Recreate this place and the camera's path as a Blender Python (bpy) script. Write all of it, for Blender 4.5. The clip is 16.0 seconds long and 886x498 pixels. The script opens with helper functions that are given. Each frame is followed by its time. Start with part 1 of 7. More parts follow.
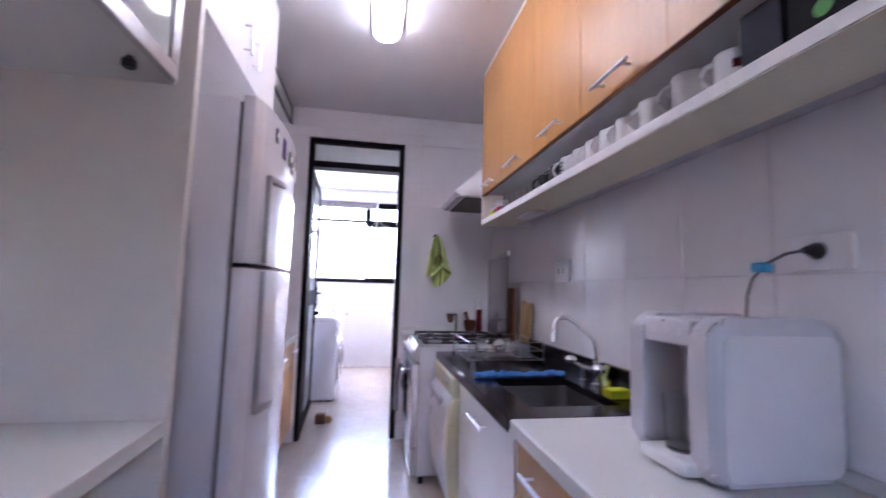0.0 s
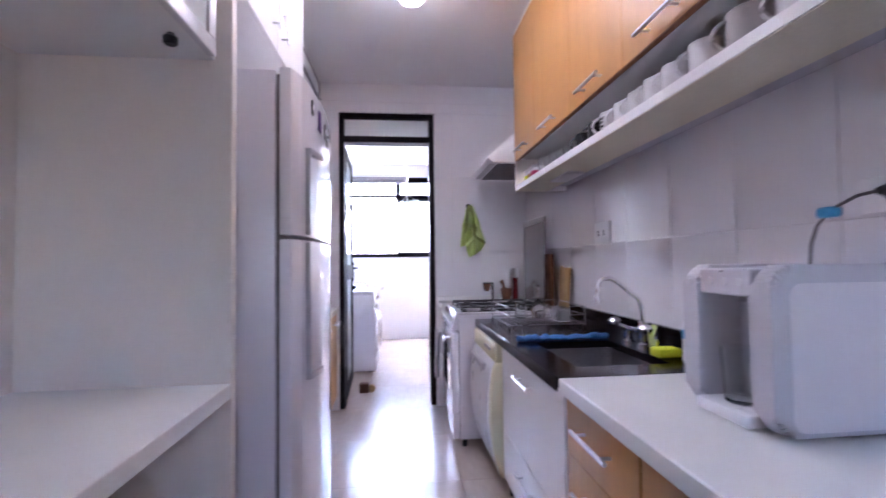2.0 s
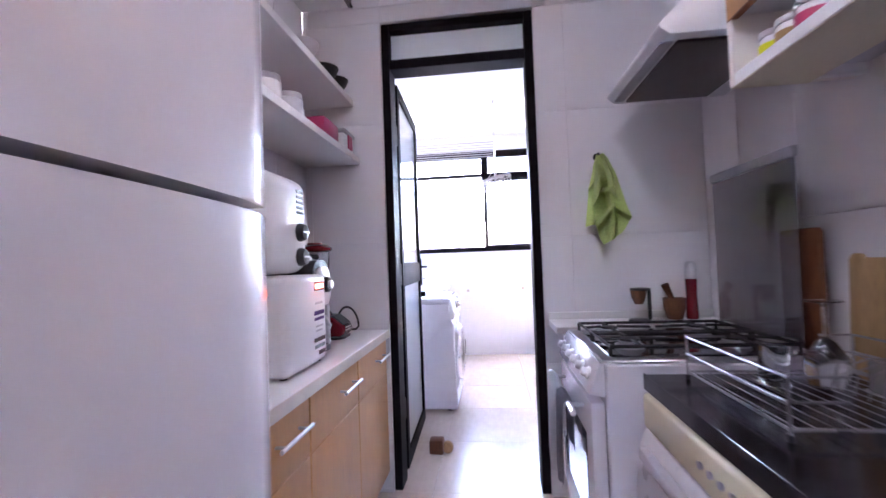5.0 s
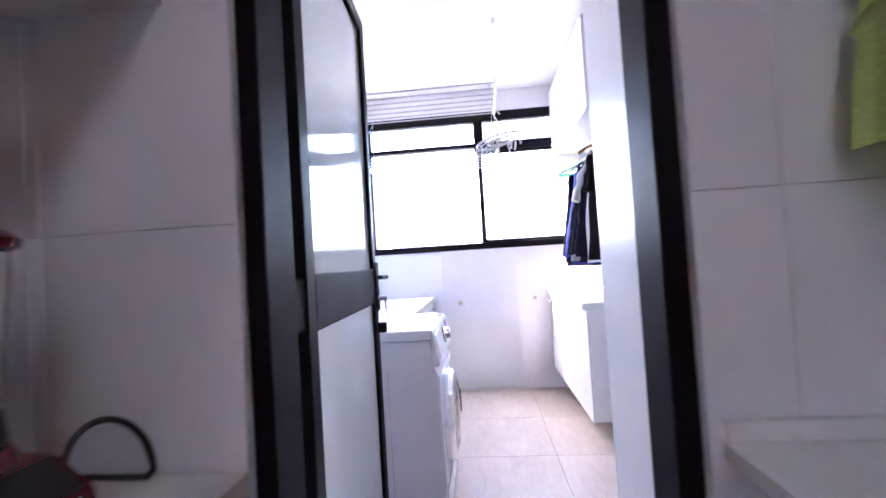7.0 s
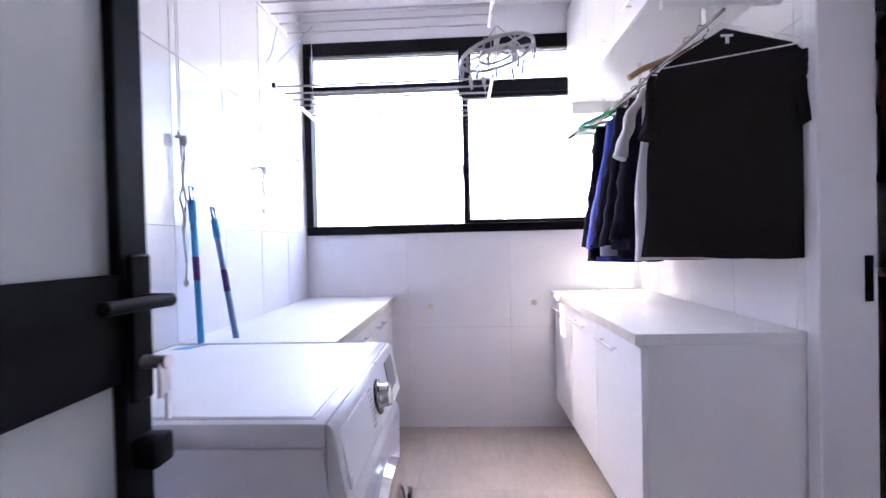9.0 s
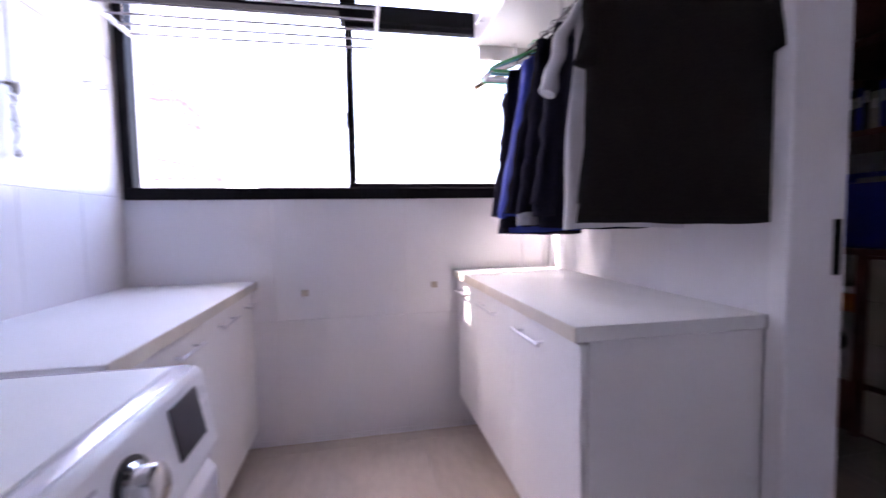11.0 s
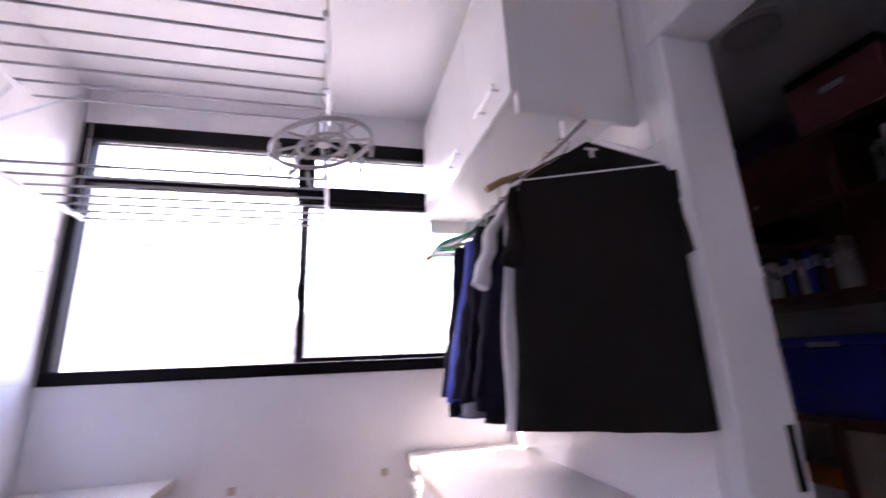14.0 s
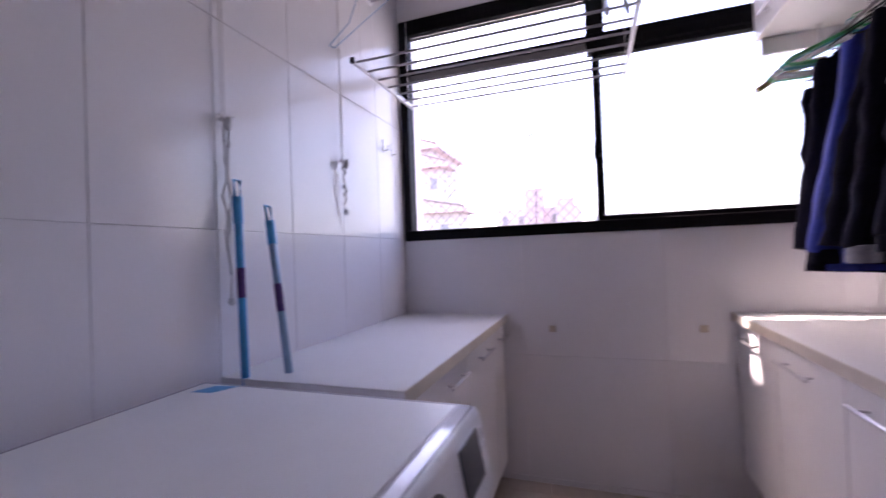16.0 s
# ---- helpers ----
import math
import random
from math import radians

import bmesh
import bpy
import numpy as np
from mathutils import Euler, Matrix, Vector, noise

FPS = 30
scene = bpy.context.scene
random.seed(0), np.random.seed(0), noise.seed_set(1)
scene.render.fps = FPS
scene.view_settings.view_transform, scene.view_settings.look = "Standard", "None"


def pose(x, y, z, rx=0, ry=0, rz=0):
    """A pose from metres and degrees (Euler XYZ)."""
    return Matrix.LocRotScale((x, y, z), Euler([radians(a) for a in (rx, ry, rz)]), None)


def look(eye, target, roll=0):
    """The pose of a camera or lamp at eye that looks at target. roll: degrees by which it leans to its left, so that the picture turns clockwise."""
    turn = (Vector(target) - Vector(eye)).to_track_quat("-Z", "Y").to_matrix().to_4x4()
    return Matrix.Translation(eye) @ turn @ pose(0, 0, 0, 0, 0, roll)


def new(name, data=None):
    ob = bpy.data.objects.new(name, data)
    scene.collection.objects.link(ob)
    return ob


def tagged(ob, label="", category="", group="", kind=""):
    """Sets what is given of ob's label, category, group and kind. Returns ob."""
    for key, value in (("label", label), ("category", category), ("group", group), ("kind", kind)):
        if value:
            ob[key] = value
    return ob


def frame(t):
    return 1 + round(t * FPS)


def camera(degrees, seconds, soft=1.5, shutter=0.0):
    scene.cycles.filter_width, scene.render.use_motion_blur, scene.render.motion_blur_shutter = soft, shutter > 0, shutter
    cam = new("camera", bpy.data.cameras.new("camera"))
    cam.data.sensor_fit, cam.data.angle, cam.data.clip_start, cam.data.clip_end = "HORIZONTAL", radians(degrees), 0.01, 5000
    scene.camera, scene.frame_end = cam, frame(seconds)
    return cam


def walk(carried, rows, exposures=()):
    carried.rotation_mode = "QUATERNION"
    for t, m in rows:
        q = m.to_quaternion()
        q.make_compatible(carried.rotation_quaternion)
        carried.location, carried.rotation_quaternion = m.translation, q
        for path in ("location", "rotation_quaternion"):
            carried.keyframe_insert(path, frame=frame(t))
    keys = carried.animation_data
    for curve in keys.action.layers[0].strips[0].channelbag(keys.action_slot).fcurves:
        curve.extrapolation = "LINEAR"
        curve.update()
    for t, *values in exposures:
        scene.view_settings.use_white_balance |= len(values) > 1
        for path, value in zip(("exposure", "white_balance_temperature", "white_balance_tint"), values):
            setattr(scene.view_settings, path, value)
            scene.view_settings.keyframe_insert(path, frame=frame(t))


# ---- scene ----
cam = camera(92.3, 16.0, shutter=0.5)
PATH = [
    (0, (0.126, 0.526, 1.186), (0.467, 2.487, 1.373), 1.6),
    (0.5, (0.157, 0.497, 1.204), (0.81, 2.367, 1.48), 2.5),
    (1, (0.166, 0.475, 1.208), (0.956, 2.283, 1.537), 2.0),
    (1.5, (0.132, 0.49, 1.171), (0.703, 2.4, 1.325), 0.8),
    (2, (0.088, 0.537, 1.155), (0.296, 2.525, 1.219), -0.7),
    (2.5, (0.134, 0.583, 1.136), (0.08, 2.582, 1.09), -0.7),
    (3, (0.183, 0.683, 1.124), (0.017, 2.673, 1.018), -1.6),
    (3.5, (0.139, 0.958, 1.136), (0.074, 2.957, 1.112), -1.0),
    (4, (0.131, 1.21, 1.15), (0.136, 3.209, 1.184), -2.3),
    (4.2, (0.145, 1.353, 1.144), (0.069, 3.351, 1.206), -3.3),
    (6.3, (0.135, 2.79, 1.151), (-0.153, 4.768, 1.195), -1.3),
    (6.5, (0.112, 2.954, 1.154), (-0.160, 4.933, 1.248), -1.3),
    (7, (0.042, 3.278, 1.156), (-0.130, 5.268, 1.215), -3.5),
    (7.5, (0.034, 3.667, 1.177), (-0.246, 5.643, 1.225), -2.6),
    (8, (0.070, 3.909, 1.173), (-0.144, 5.897, 1.188), -1.5),
    (8.2, (0.036, 4.027, 1.18), (-0.105, 6.022, 1.171), -1.8),
    (10.3, (0.086, 4.75, 1.153), (0.024, 6.749, 1.115), -1.5),
    (10.5, (0.073, 4.81, 1.148), (0.04, 6.809, 1.09), -2.2),
    (11, (0.118, 4.883, 1.118), (0.5, 6.842, 0.994), -1.0),
    (11.5, (0.147, 4.848, 1.142), (0.838, 6.724, 1.096), -0.2),
    (12, (0.186, 4.819, 1.154), (1.113, 6.591, 1.149), 1.2),
    (12.5, (0.253, 4.825, 1.193), (1.372, 6.462, 1.456), 1.5),
    (13, (0.356, 4.781, 1.186), (1.54, 6.274, 1.793), 1.9),
    (13.5, (0.315, 4.811, 1.191), (1.277, 6.479, 1.733), -1.0),
    (14, (0.26, 4.898, 1.287), (0.742, 6.772, 1.792), -2.4),
    (14.5, (0.132, 4.901, 1.25), (0.296, 6.854, 1.648), -2.6),
    (15, (0.121, 4.9, 1.21), (0.101, 6.89, 1.413), -0.7),
    (15.5, (0.094, 4.9, 1.183), (-0.205, 6.876, 1.249), -0.4),
    (16, (0.044, 4.917, 1.165), (-0.62, 6.803, 1.191), -2.1),
]
EXPOSURES = [
    (0.0, 6.45, 6050, 27), (2.0, 6.65, 6050, 27), (4.0, 6.7, 6050, 27), (6.3, 6.35, 6050, 26), (7.0, 6.05, 6100, 25), (7.5, 6.0, 6150, 24), (8.2, 5.75, 6250, 23), (10.3, 4.52, 6500, 30), (11.5, 4.5, 6600, 33), (12.5, 4.65, 6700, 34), (13.5, 4.78, 6800, 35), (14.2, 4.6, 6850, 36), (15.0, 4.02, 6850, 38), (16.0, 3.5, 6850, 38),
]
walk(cam, [(t, look(eye, target, roll)) for t, eye, target, roll in PATH], EXPOSURES)

# ---------- world, sun and large lights ----------
world = bpy.data.worlds.new("sky")
scene.world = world
world.use_nodes = True
wn = world.node_tree.nodes
sky = wn.new("ShaderNodeTexSky")
sky.sky_type, sky.sun_disc = "NISHITA", False
sky.sun_elevation, sky.sun_rotation = radians(52), radians(-74)
sky.air_density, sky.dust_density = 1.0, 3.0
world.node_tree.links.new(sky.outputs[0], wn["Background"].inputs[0])
wn["Background"].inputs[1].default_value = 0.15

sun_lamp = new("sun", bpy.data.lights.new("sun", "SUN"))
sun_lamp.data.energy, sun_lamp.data.angle, sun_lamp.data.color = 2.0, radians(0.5), (1.0, 0.95, 0.88)
sun_lamp.matrix_world = look((-3, 9, 9), (-3 + 0.75, 9 - 0.22, 9 - 1.0))


LAMP = 0.25

# ---------- materials ----------


def material(name, colour, rough=0.5, metal=0.0, grain=0.0, grain_scale=60.0, stain=0.0, stain_scale=3.0, bump=0.0, bump_scale=150.0, coat=0.0,
             stretch=(1, 1, 1), spread=0.0, shine=0.5, alpha=1.0, transmission=0.0, ior=1.45, sheen=0.0):
    m = bpy.data.materials.new(name)
    m.use_nodes = True
    t = m.node_tree
    n, link = t.nodes, t.links.new
    p = n["Principled BSDF"]
    p.inputs["Roughness"].default_value, p.inputs["Metallic"].default_value = rough, metal
    p.inputs["Coat Weight"].default_value, p.inputs["Transmission Weight"].default_value = coat, transmission
    p.inputs["IOR"].default_value, p.inputs["Alpha"].default_value, p.inputs["Sheen Weight"].default_value = ior, alpha, sheen
    p.inputs["Specular IOR Level"].default_value = shine
    place = n.new("ShaderNodeTexCoord")
    mapping = n.new("ShaderNodeMapping")
    mapping.inputs["Scale"].default_value = stretch
    link(place.outputs["Object"], mapping.inputs["Vector"])
    base = n.new("ShaderNodeRGB")
    base.outputs[0].default_value = (*colour, 1)
    out = base.outputs[0]

    def vary(amount, scale, detail, source):
        tex = n.new("ShaderNodeTexNoise")
        tex.inputs["Scale"].default_value, tex.inputs["Detail"].default_value = scale, detail
        link(mapping.outputs[0], tex.inputs["Vector"])
        rng = n.new("ShaderNodeMapRange")
        rng.inputs["From Min"].default_value, rng.inputs["From Max"].default_value = 0.3, 0.7
        rng.inputs["To Min"].default_value, rng.inputs["To Max"].default_value = 1 - amount, 1 + amount
        link(tex.outputs["Fac"], rng.inputs["Value"])
        mul = n.new("ShaderNodeVectorMath")
        mul.operation = "SCALE"
        link(source, mul.inputs[0])
        link(rng.outputs[0], mul.inputs["Scale"])
        return mul.outputs[0]

    if grain:
        out = vary(grain, grain_scale, 6, out)
    if stain:
        out = vary(stain, stain_scale, 3, out)
    if spread:
        info = n.new("ShaderNodeObjectInfo")
        rng = n.new("ShaderNodeMapRange")
        rng.inputs["To Min"].default_value, rng.inputs["To Max"].default_value = 1 - spread, 1 + spread
        link(info.outputs["Random"], rng.inputs["Value"])
        mul = n.new("ShaderNodeVectorMath")
        mul.operation = "SCALE"
        link(out, mul.inputs[0])
        link(rng.outputs[0], mul.inputs["Scale"])
        out = mul.outputs[0]
    link(out, p.inputs["Base Color"])
    # wear in the gloss
    worn = n.new("ShaderNodeTexNoise")
    worn.inputs["Scale"].default_value, worn.inputs["Detail"].default_value = 9.0, 5.0
    link(place.outputs["Object"], worn.inputs["Vector"])
    gloss = n.new("ShaderNodeMapRange")
    gloss.inputs["To Min"].default_value, gloss.inputs["To Max"].default_value = max(0.02, rough * 0.9), min(1.0, rough * 1.12)
    link(worn.outputs["Fac"], gloss.inputs["Value"])
    link(gloss.outputs[0], p.inputs["Roughness"])
    if bump:
        tex = n.new("ShaderNodeTexNoise")
        tex.inputs["Scale"].default_value, tex.inputs["Detail"].default_value = bump_scale, 4.0
        link(mapping.outputs[0], tex.inputs["Vector"])
        b = n.new("ShaderNodeBump")
        b.inputs["Strength"].default_value, b.inputs["Distance"].default_value = bump, 0.004
        link(tex.outputs["Fac"], b.inputs["Height"])
        link(b.outputs[0], p.inputs["Normal"])
    return m


def glow(name, colour, strength):
    m = bpy.data.materials.new(name)
    m.use_nodes = True
    p = m.node_tree.nodes["Principled BSDF"]
    p.inputs["Base Color"].default_value = (0.8, 0.8, 0.8, 1)
    p.inputs["Emission Color"].default_value, p.inputs["Emission Strength"].default_value = (*colour, 1), strength
    return m


def satin_glass(name, colour):
    """Sandblasted glass: light comes through diffused, the face stays glossy."""
    m = bpy.data.materials.new(name)
    m.use_nodes = True
    t = m.node_tree
    n, link = t.nodes, t.links.new
    n.remove(n["Principled BSDF"])
    through_light, scatter, gloss = n.new("ShaderNodeBsdfTranslucent"), n.new("ShaderNodeBsdfDiffuse"), n.new("ShaderNodeBsdfGlossy")
    through_light.inputs[0].default_value = scatter.inputs[0].default_value = (*colour, 1)
    gloss.inputs["Roughness"].default_value = 0.06
    a, b, f = n.new("ShaderNodeMixShader"), n.new("ShaderNodeMixShader"), n.new("ShaderNodeFresnel")
    a.inputs[0].default_value = 0.70
    f.inputs[0].default_value = 1.5
    link(through_light.outputs[0], a.inputs[1])
    link(scatter.outputs[0], a.inputs[2])
    link(f.outputs[0], b.inputs[0])
    link(a.outputs[0], b.inputs[1])
    link(gloss.outputs[0], b.inputs[2])
    link(b.outputs[0], n["Material Output"].inputs["Surface"])
    return m


PAINT = material("white_paint", (0.80, 0.785, 0.80), 0.75, stain=0.03, bump=0.15, bump_scale=220)
CEILING = material("ceiling_paint", (0.80, 0.79, 0.80), 0.85, stain=0.02, bump=0.12, bump_scale=180)
TILE = material("glazed_white_tile", (0.782, 0.766, 0.785), 0.16, stain=0.012, spread=0.005, bump=0.015, bump_scale=14)
GROUT = material("grey_grout", (0.745, 0.735, 0.75), 0.9, grain=0.03)
FLOOR = material("pale_porcelain_tile", (0.52, 0.45, 0.395), 0.22, grain=0.05, grain_scale=30, stain=0.07, stain_scale=4, spread=0.03, bump=0.05, bump_scale=40, stretch=(1, 0.35, 1))
LAMINATE = material("white_laminate", (0.79, 0.775, 0.77), 0.32, grain=0.015, grain_scale=300, stain=0.02, bump=0.04, bump_scale=400)
WARMLAM = material("warm_white_laminate", (0.80, 0.74, 0.69), 0.4, grain=0.02, grain_scale=300, stain=0.035, stain_scale=2, bump=0.04, bump_scale=400)
SHELLGREY = material("pale_silver_plastic", (0.60, 0.58, 0.615), 0.3, stain=0.02, coat=0.15)
PANELWHITE = material("satin_white_panel", (0.78, 0.735, 0.755), 0.45, stain=0.012)
RAWBOARD = material("raw_beige_board", (0.70, 0.64, 0.50), 0.6, grain=0.03, grain_scale=120, stain=0.05)
WORKTOP = material("white_worktop", (0.75, 0.745, 0.73), 0.38, grain=0.02, grain_scale=260, stain=0.03, bump=0.04, bump_scale=300)
EDGE = material("yellowed_edge_band", (0.62, 0.56, 0.47), 0.45, stain=0.08, stain_scale=8)
CREAM = material("cream_enamel", (0.72, 0.66, 0.45), 0.35, stain=0.05)
# near-black colour that stands for shade in toe spaces and the closet gap
SHADOWGAP = material("painted_gap_shade", (0.05, 0.045, 0.05), 0.8, grain=0.2)
WOOD = material("honey_wood_veneer", (0.53, 0.255, 0.078), 0.36, grain=0.06, grain_scale=26, stain=0.06, stain_scale=2.5, shine=0.6, stretch=(6, 6, 0.6), bump=0.05, bump_scale=60)
WOODEDGE = material("brown_wood_edge", (0.22, 0.085, 0.03), 0.5, grain=0.15, grain_scale=40)
GRANITE = material("black_granite", (0.014, 0.013, 0.015), 0.16, grain=0.5, grain_scale=420, stain=0.2, stain_scale=20, shine=0.32)
SINKSTEEL = material("dark_stainless_steel", (0.20, 0.195, 0.20), 0.30, 1.0, grain=0.08, grain_scale=80)
STEEL = material("brushed_steel", (0.62, 0.61, 0.62), 0.30, 1.0, grain=0.08, grain_scale=80, stretch=(1, 14, 1))
CHROME = material("chrome", (0.80, 0.79, 0.80), 0.12, 1.0, grain=0.03)
SATIN = material("satin_aluminium", (0.66, 0.65, 0.67), 0.34, 1.0, grain=0.05)
BLACKMETAL = material("black_painted_aluminium", (0.009, 0.008, 0.010), 0.5, grain=0.15, stain=0.2, bump=0.03, shine=0.06)
FRIDGE = material("white_enamel", (0.74, 0.71, 0.755), 0.22, stain=0.015, coat=0.6, bump=0.02, bump_scale=60)
GASKET = material("grey_gasket", (0.16, 0.14, 0.15), 0.7, grain=0.1)
WHITEPLASTIC = material("white_plastic", (0.78, 0.77, 0.785), 0.28, stain=0.015, coat=0.1)
GREYPLASTIC = material("silver_grey_plastic", (0.46, 0.44, 0.47), 0.35, grain=0.03)
BLACKPLASTIC = material("black_plastic", (0.016, 0.015, 0.017), 0.35, grain=0.15)
REDPLASTIC = material("red_plastic", (0.15, 0.008, 0.012), 0.22, stain=0.1, coat=0.3)
SATINGLASS = satin_glass("satin_glass", (0.93, 0.975, 0.98))
CLEAR = material("clear_glass", (0.95, 0.97, 0.97), 0.03, transmission=1.0, ior=1.45)
HAZY = material("hazy_clear_plastic", (0.42, 0.42, 0.44), 0.2, alpha=0.5, coat=0.3)
SMOKED = material("smoked_glass", (0.03, 0.03, 0.035), 0.08, coat=0.5)
LIDGLASS = material("tinted_glass_lid", (0.09, 0.088, 0.095), 0.07, alpha=0.5, coat=0.6)
DARKGLASS = material("dark_door_glass", (0.05, 0.05, 0.055), 0.06, coat=0.8)
IRON = material("black_cast_iron", (0.018, 0.017, 0.018), 0.55, grain=0.2, bump=0.15)
LIME = material("lime_terry_cloth", (0.64, 0.74, 0.27), 0.95, grain=0.15, grain_scale=220, stain=0.06, bump=0.3, bump_scale=420, sheen=0.3)
BLUECLOTH = material("blue_cleaning_cloth", (0.045, 0.17, 0.45), 0.9, grain=0.2, grain_scale=160, bump=0.6, bump_scale=300)
YELLOW = material("yellow_sponge", (0.70, 0.72, 0.02), 0.9, grain=0.12, grain_scale=150, bump=0.7, bump_scale=350)
BLACKCLOTH = material("black_cotton", (0.019, 0.016, 0.016), 0.95, grain=0.25, grain_scale=250, bump=0.4, bump_scale=500, shine=0.08)
NAVYCLOTH = material("navy_jacket_fabric", (0.009, 0.008, 0.017), 0.85, grain=0.25, grain_scale=120, bump=0.4, bump_scale=240, shine=0.06)
BLUECOAT = material("royal_blue_fabric", (0.018, 0.038, 0.30), 0.7, grain=0.2, grain_scale=90, bump=0.4, bump_scale=200)
GREYCLOTH = material("grey_fabric", (0.26, 0.26, 0.30), 0.9, grain=0.2, grain_scale=200)
WHITECLOTH = material("white_cotton", (0.76, 0.75, 0.78), 0.95, grain=0.05, grain_scale=250, bump=0.4, bump_scale=400)
ROPE = material("white_cord", (0.70, 0.68, 0.68), 0.9, grain=0.12, grain_scale=300, bump=0.5, bump_scale=500)
BROOMBLUE = material("blue_broom_handle", (0.03, 0.30, 0.62), 0.35, grain=0.06, stain=0.06)
BROOMSTEEL = material("blue_grey_steel_handle", (0.20, 0.32, 0.47), 0.32, 0.4, grain=0.08)
BAMBOO = material("pale_board_wood", (0.33, 0.205, 0.085), 0.6, grain=0.16, grain_scale=30, stretch=(8, 8, 0.6), bump=0.1)
DARKWOOD = material("dark_brown_wood", (0.12, 0.045, 0.018), 0.5, grain=0.25, grain_scale=30, stretch=(6, 6, 0.7))
MAHOGANY = material("mahogany_veneer", (0.20, 0.075, 0.058), 0.4, grain=0.2, grain_scale=24, stretch=(0.7, 6, 6))
DRAWER = material("beige_drawer_front", (0.62, 0.55, 0.48), 0.45, stain=0.03)
PINKBOX = material("dusty_pink_card", (0.42, 0.17, 0.18), 0.85, grain=0.08)
PURPLE = material("purple_fabric", (0.09, 0.04, 0.16), 0.9, grain=0.2)
BLUEBOX = material("blue_plastic_box", (0.035, 0.06, 0.48), 0.4, grain=0.1)
ORANGECARD = material("orange_card", (0.55, 0.20, 0.03), 0.7, grain=0.05)
LABELBLUE = material("blue_label", (0.04, 0.33, 0.62), 0.4, grain=0.05)
CERAMIC = material("white_glazed_ceramic", (0.74, 0.72, 0.72), 0.16, stain=0.02, coat=0.3)
GREYCERAMIC = material("grey_stoneware", (0.45, 0.42, 0.41), 0.3, grain=0.05)
NAVYBOX = material("navy_card_box", (0.008, 0.009, 0.022), 0.4, grain=0.1)
GREENCARD = material("green_print", (0.05, 0.32, 0.03), 0.5, grain=0.1)
PINKPLASTIC = material("pink_plastic", (0.45, 0.04, 0.12), 0.35, grain=0.05)
MESHGREY = material("grey_filter_mesh", (0.14, 0.13, 0.13), 0.6, 0.4, grain=0.2, grain_scale=300)
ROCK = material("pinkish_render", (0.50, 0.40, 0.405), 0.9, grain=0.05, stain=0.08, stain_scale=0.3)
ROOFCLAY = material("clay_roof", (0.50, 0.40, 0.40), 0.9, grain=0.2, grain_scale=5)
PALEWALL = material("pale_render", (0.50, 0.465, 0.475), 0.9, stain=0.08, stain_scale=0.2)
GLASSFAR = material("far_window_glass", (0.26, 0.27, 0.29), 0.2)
GROUND = material("far_ground", (0.22, 0.22, 0.20), 0.95, grain=0.2, grain_scale=0.5)
LEAF = material("leaf", (0.06, 0.10, 0.04), 0.8, grain=0.3)
EAVEGREY = material("weathered_eave", (0.24, 0.21, 0.21), 0.9, grain=0.2, grain_scale=3)
NETGREY = material("grey_net_cord", (0.12, 0.11, 0.12), 0.8, grain=0.1)
RODGREY = material("pale_grey_rod", (0.42, 0.40, 0.43), 0.4, grain=0.04)
RACKWIRE = material("dull_steel_wire", (0.34, 0.33, 0.35), 0.28, 1.0, grain=0.06)
TAPE = material("faded_tape", (0.50, 0.42, 0.34), 0.8, grain=0.1)
TUBE = glow("lamp_diffuser", (0.90, 0.94, 1.0), LAMP)
LED = glow("red_display_digits", (1.0, 0.06, 0.03), 1.5)

# ---------- mesh helpers ----------
ROOT = {}


def bm_box(x0, x1, y0, y1, z0, z1, bevel=0.0, seg=1, into=None):
    bm = bmesh.new()
    bmesh.ops.create_cube(bm, size=1.0)
    bmesh.ops.transform(bm, matrix=Matrix.LocRotScale(((x0 + x1) / 2, (y0 + y1) / 2, (z0 + z1) / 2), None, (x1 - x0, y1 - y0, z1 - z0)), verts=bm.verts)
    if bevel:
        bmesh.ops.bevel(bm, geom=bm.edges[:], offset=bevel, segments=seg, affect="EDGES", profile=0.5)
    if into is not None:
        merge(into, bm)
        return into
    return bm


def merge(a, b):
    """Moves the geometry of b into a."""
    made = [a.verts.new(v.co) for v in b.verts]
    b.verts.index_update()
    for f in b.faces:
        try:
            a.faces.new([made[v.index] for v in f.verts])
        except ValueError:
            pass
    b.free()
    return a


def bm_tube(points, r, sides=8, closed=False, into=None, r_end=None):
    """A round bar or cord along points."""
    bm = into if into is not None else bmesh.new()
    pts = [Vector(p) for p in points]
    rings, count = [], len(pts)
    for i, p in enumerate(pts):
        a = pts[i - 1] if (i or closed) else p
        b = pts[(i + 1) % count] if (i < count - 1 or closed) else p
        d = (b - a).normalized()
        side = d.cross(Vector((0, 0, 1)))
        if side.length < 0.05:
            side = d.cross(Vector((0, 1, 0)))
        side.normalize()
        up = side.cross(d)
        rad = r if r_end is None else r + (r_end - r) * i / max(1, count - 1)
        rings.append([bm.verts.new(p + (side * math.cos(k * 2 * math.pi / sides) + up * math.sin(k * 2 * math.pi / sides)) * rad) for k in range(sides)])
    for i in range(count if closed else count - 1):
        a, b = rings[i], rings[(i + 1) % count]
        for k in range(sides):
            bm.faces.new((a[k], a[(k + 1) % sides], b[(k + 1) % sides], b[k]))
    if not closed:
        bm.faces.new(rings[0][::-1])
        bm.faces.new(rings[-1])
    return bm


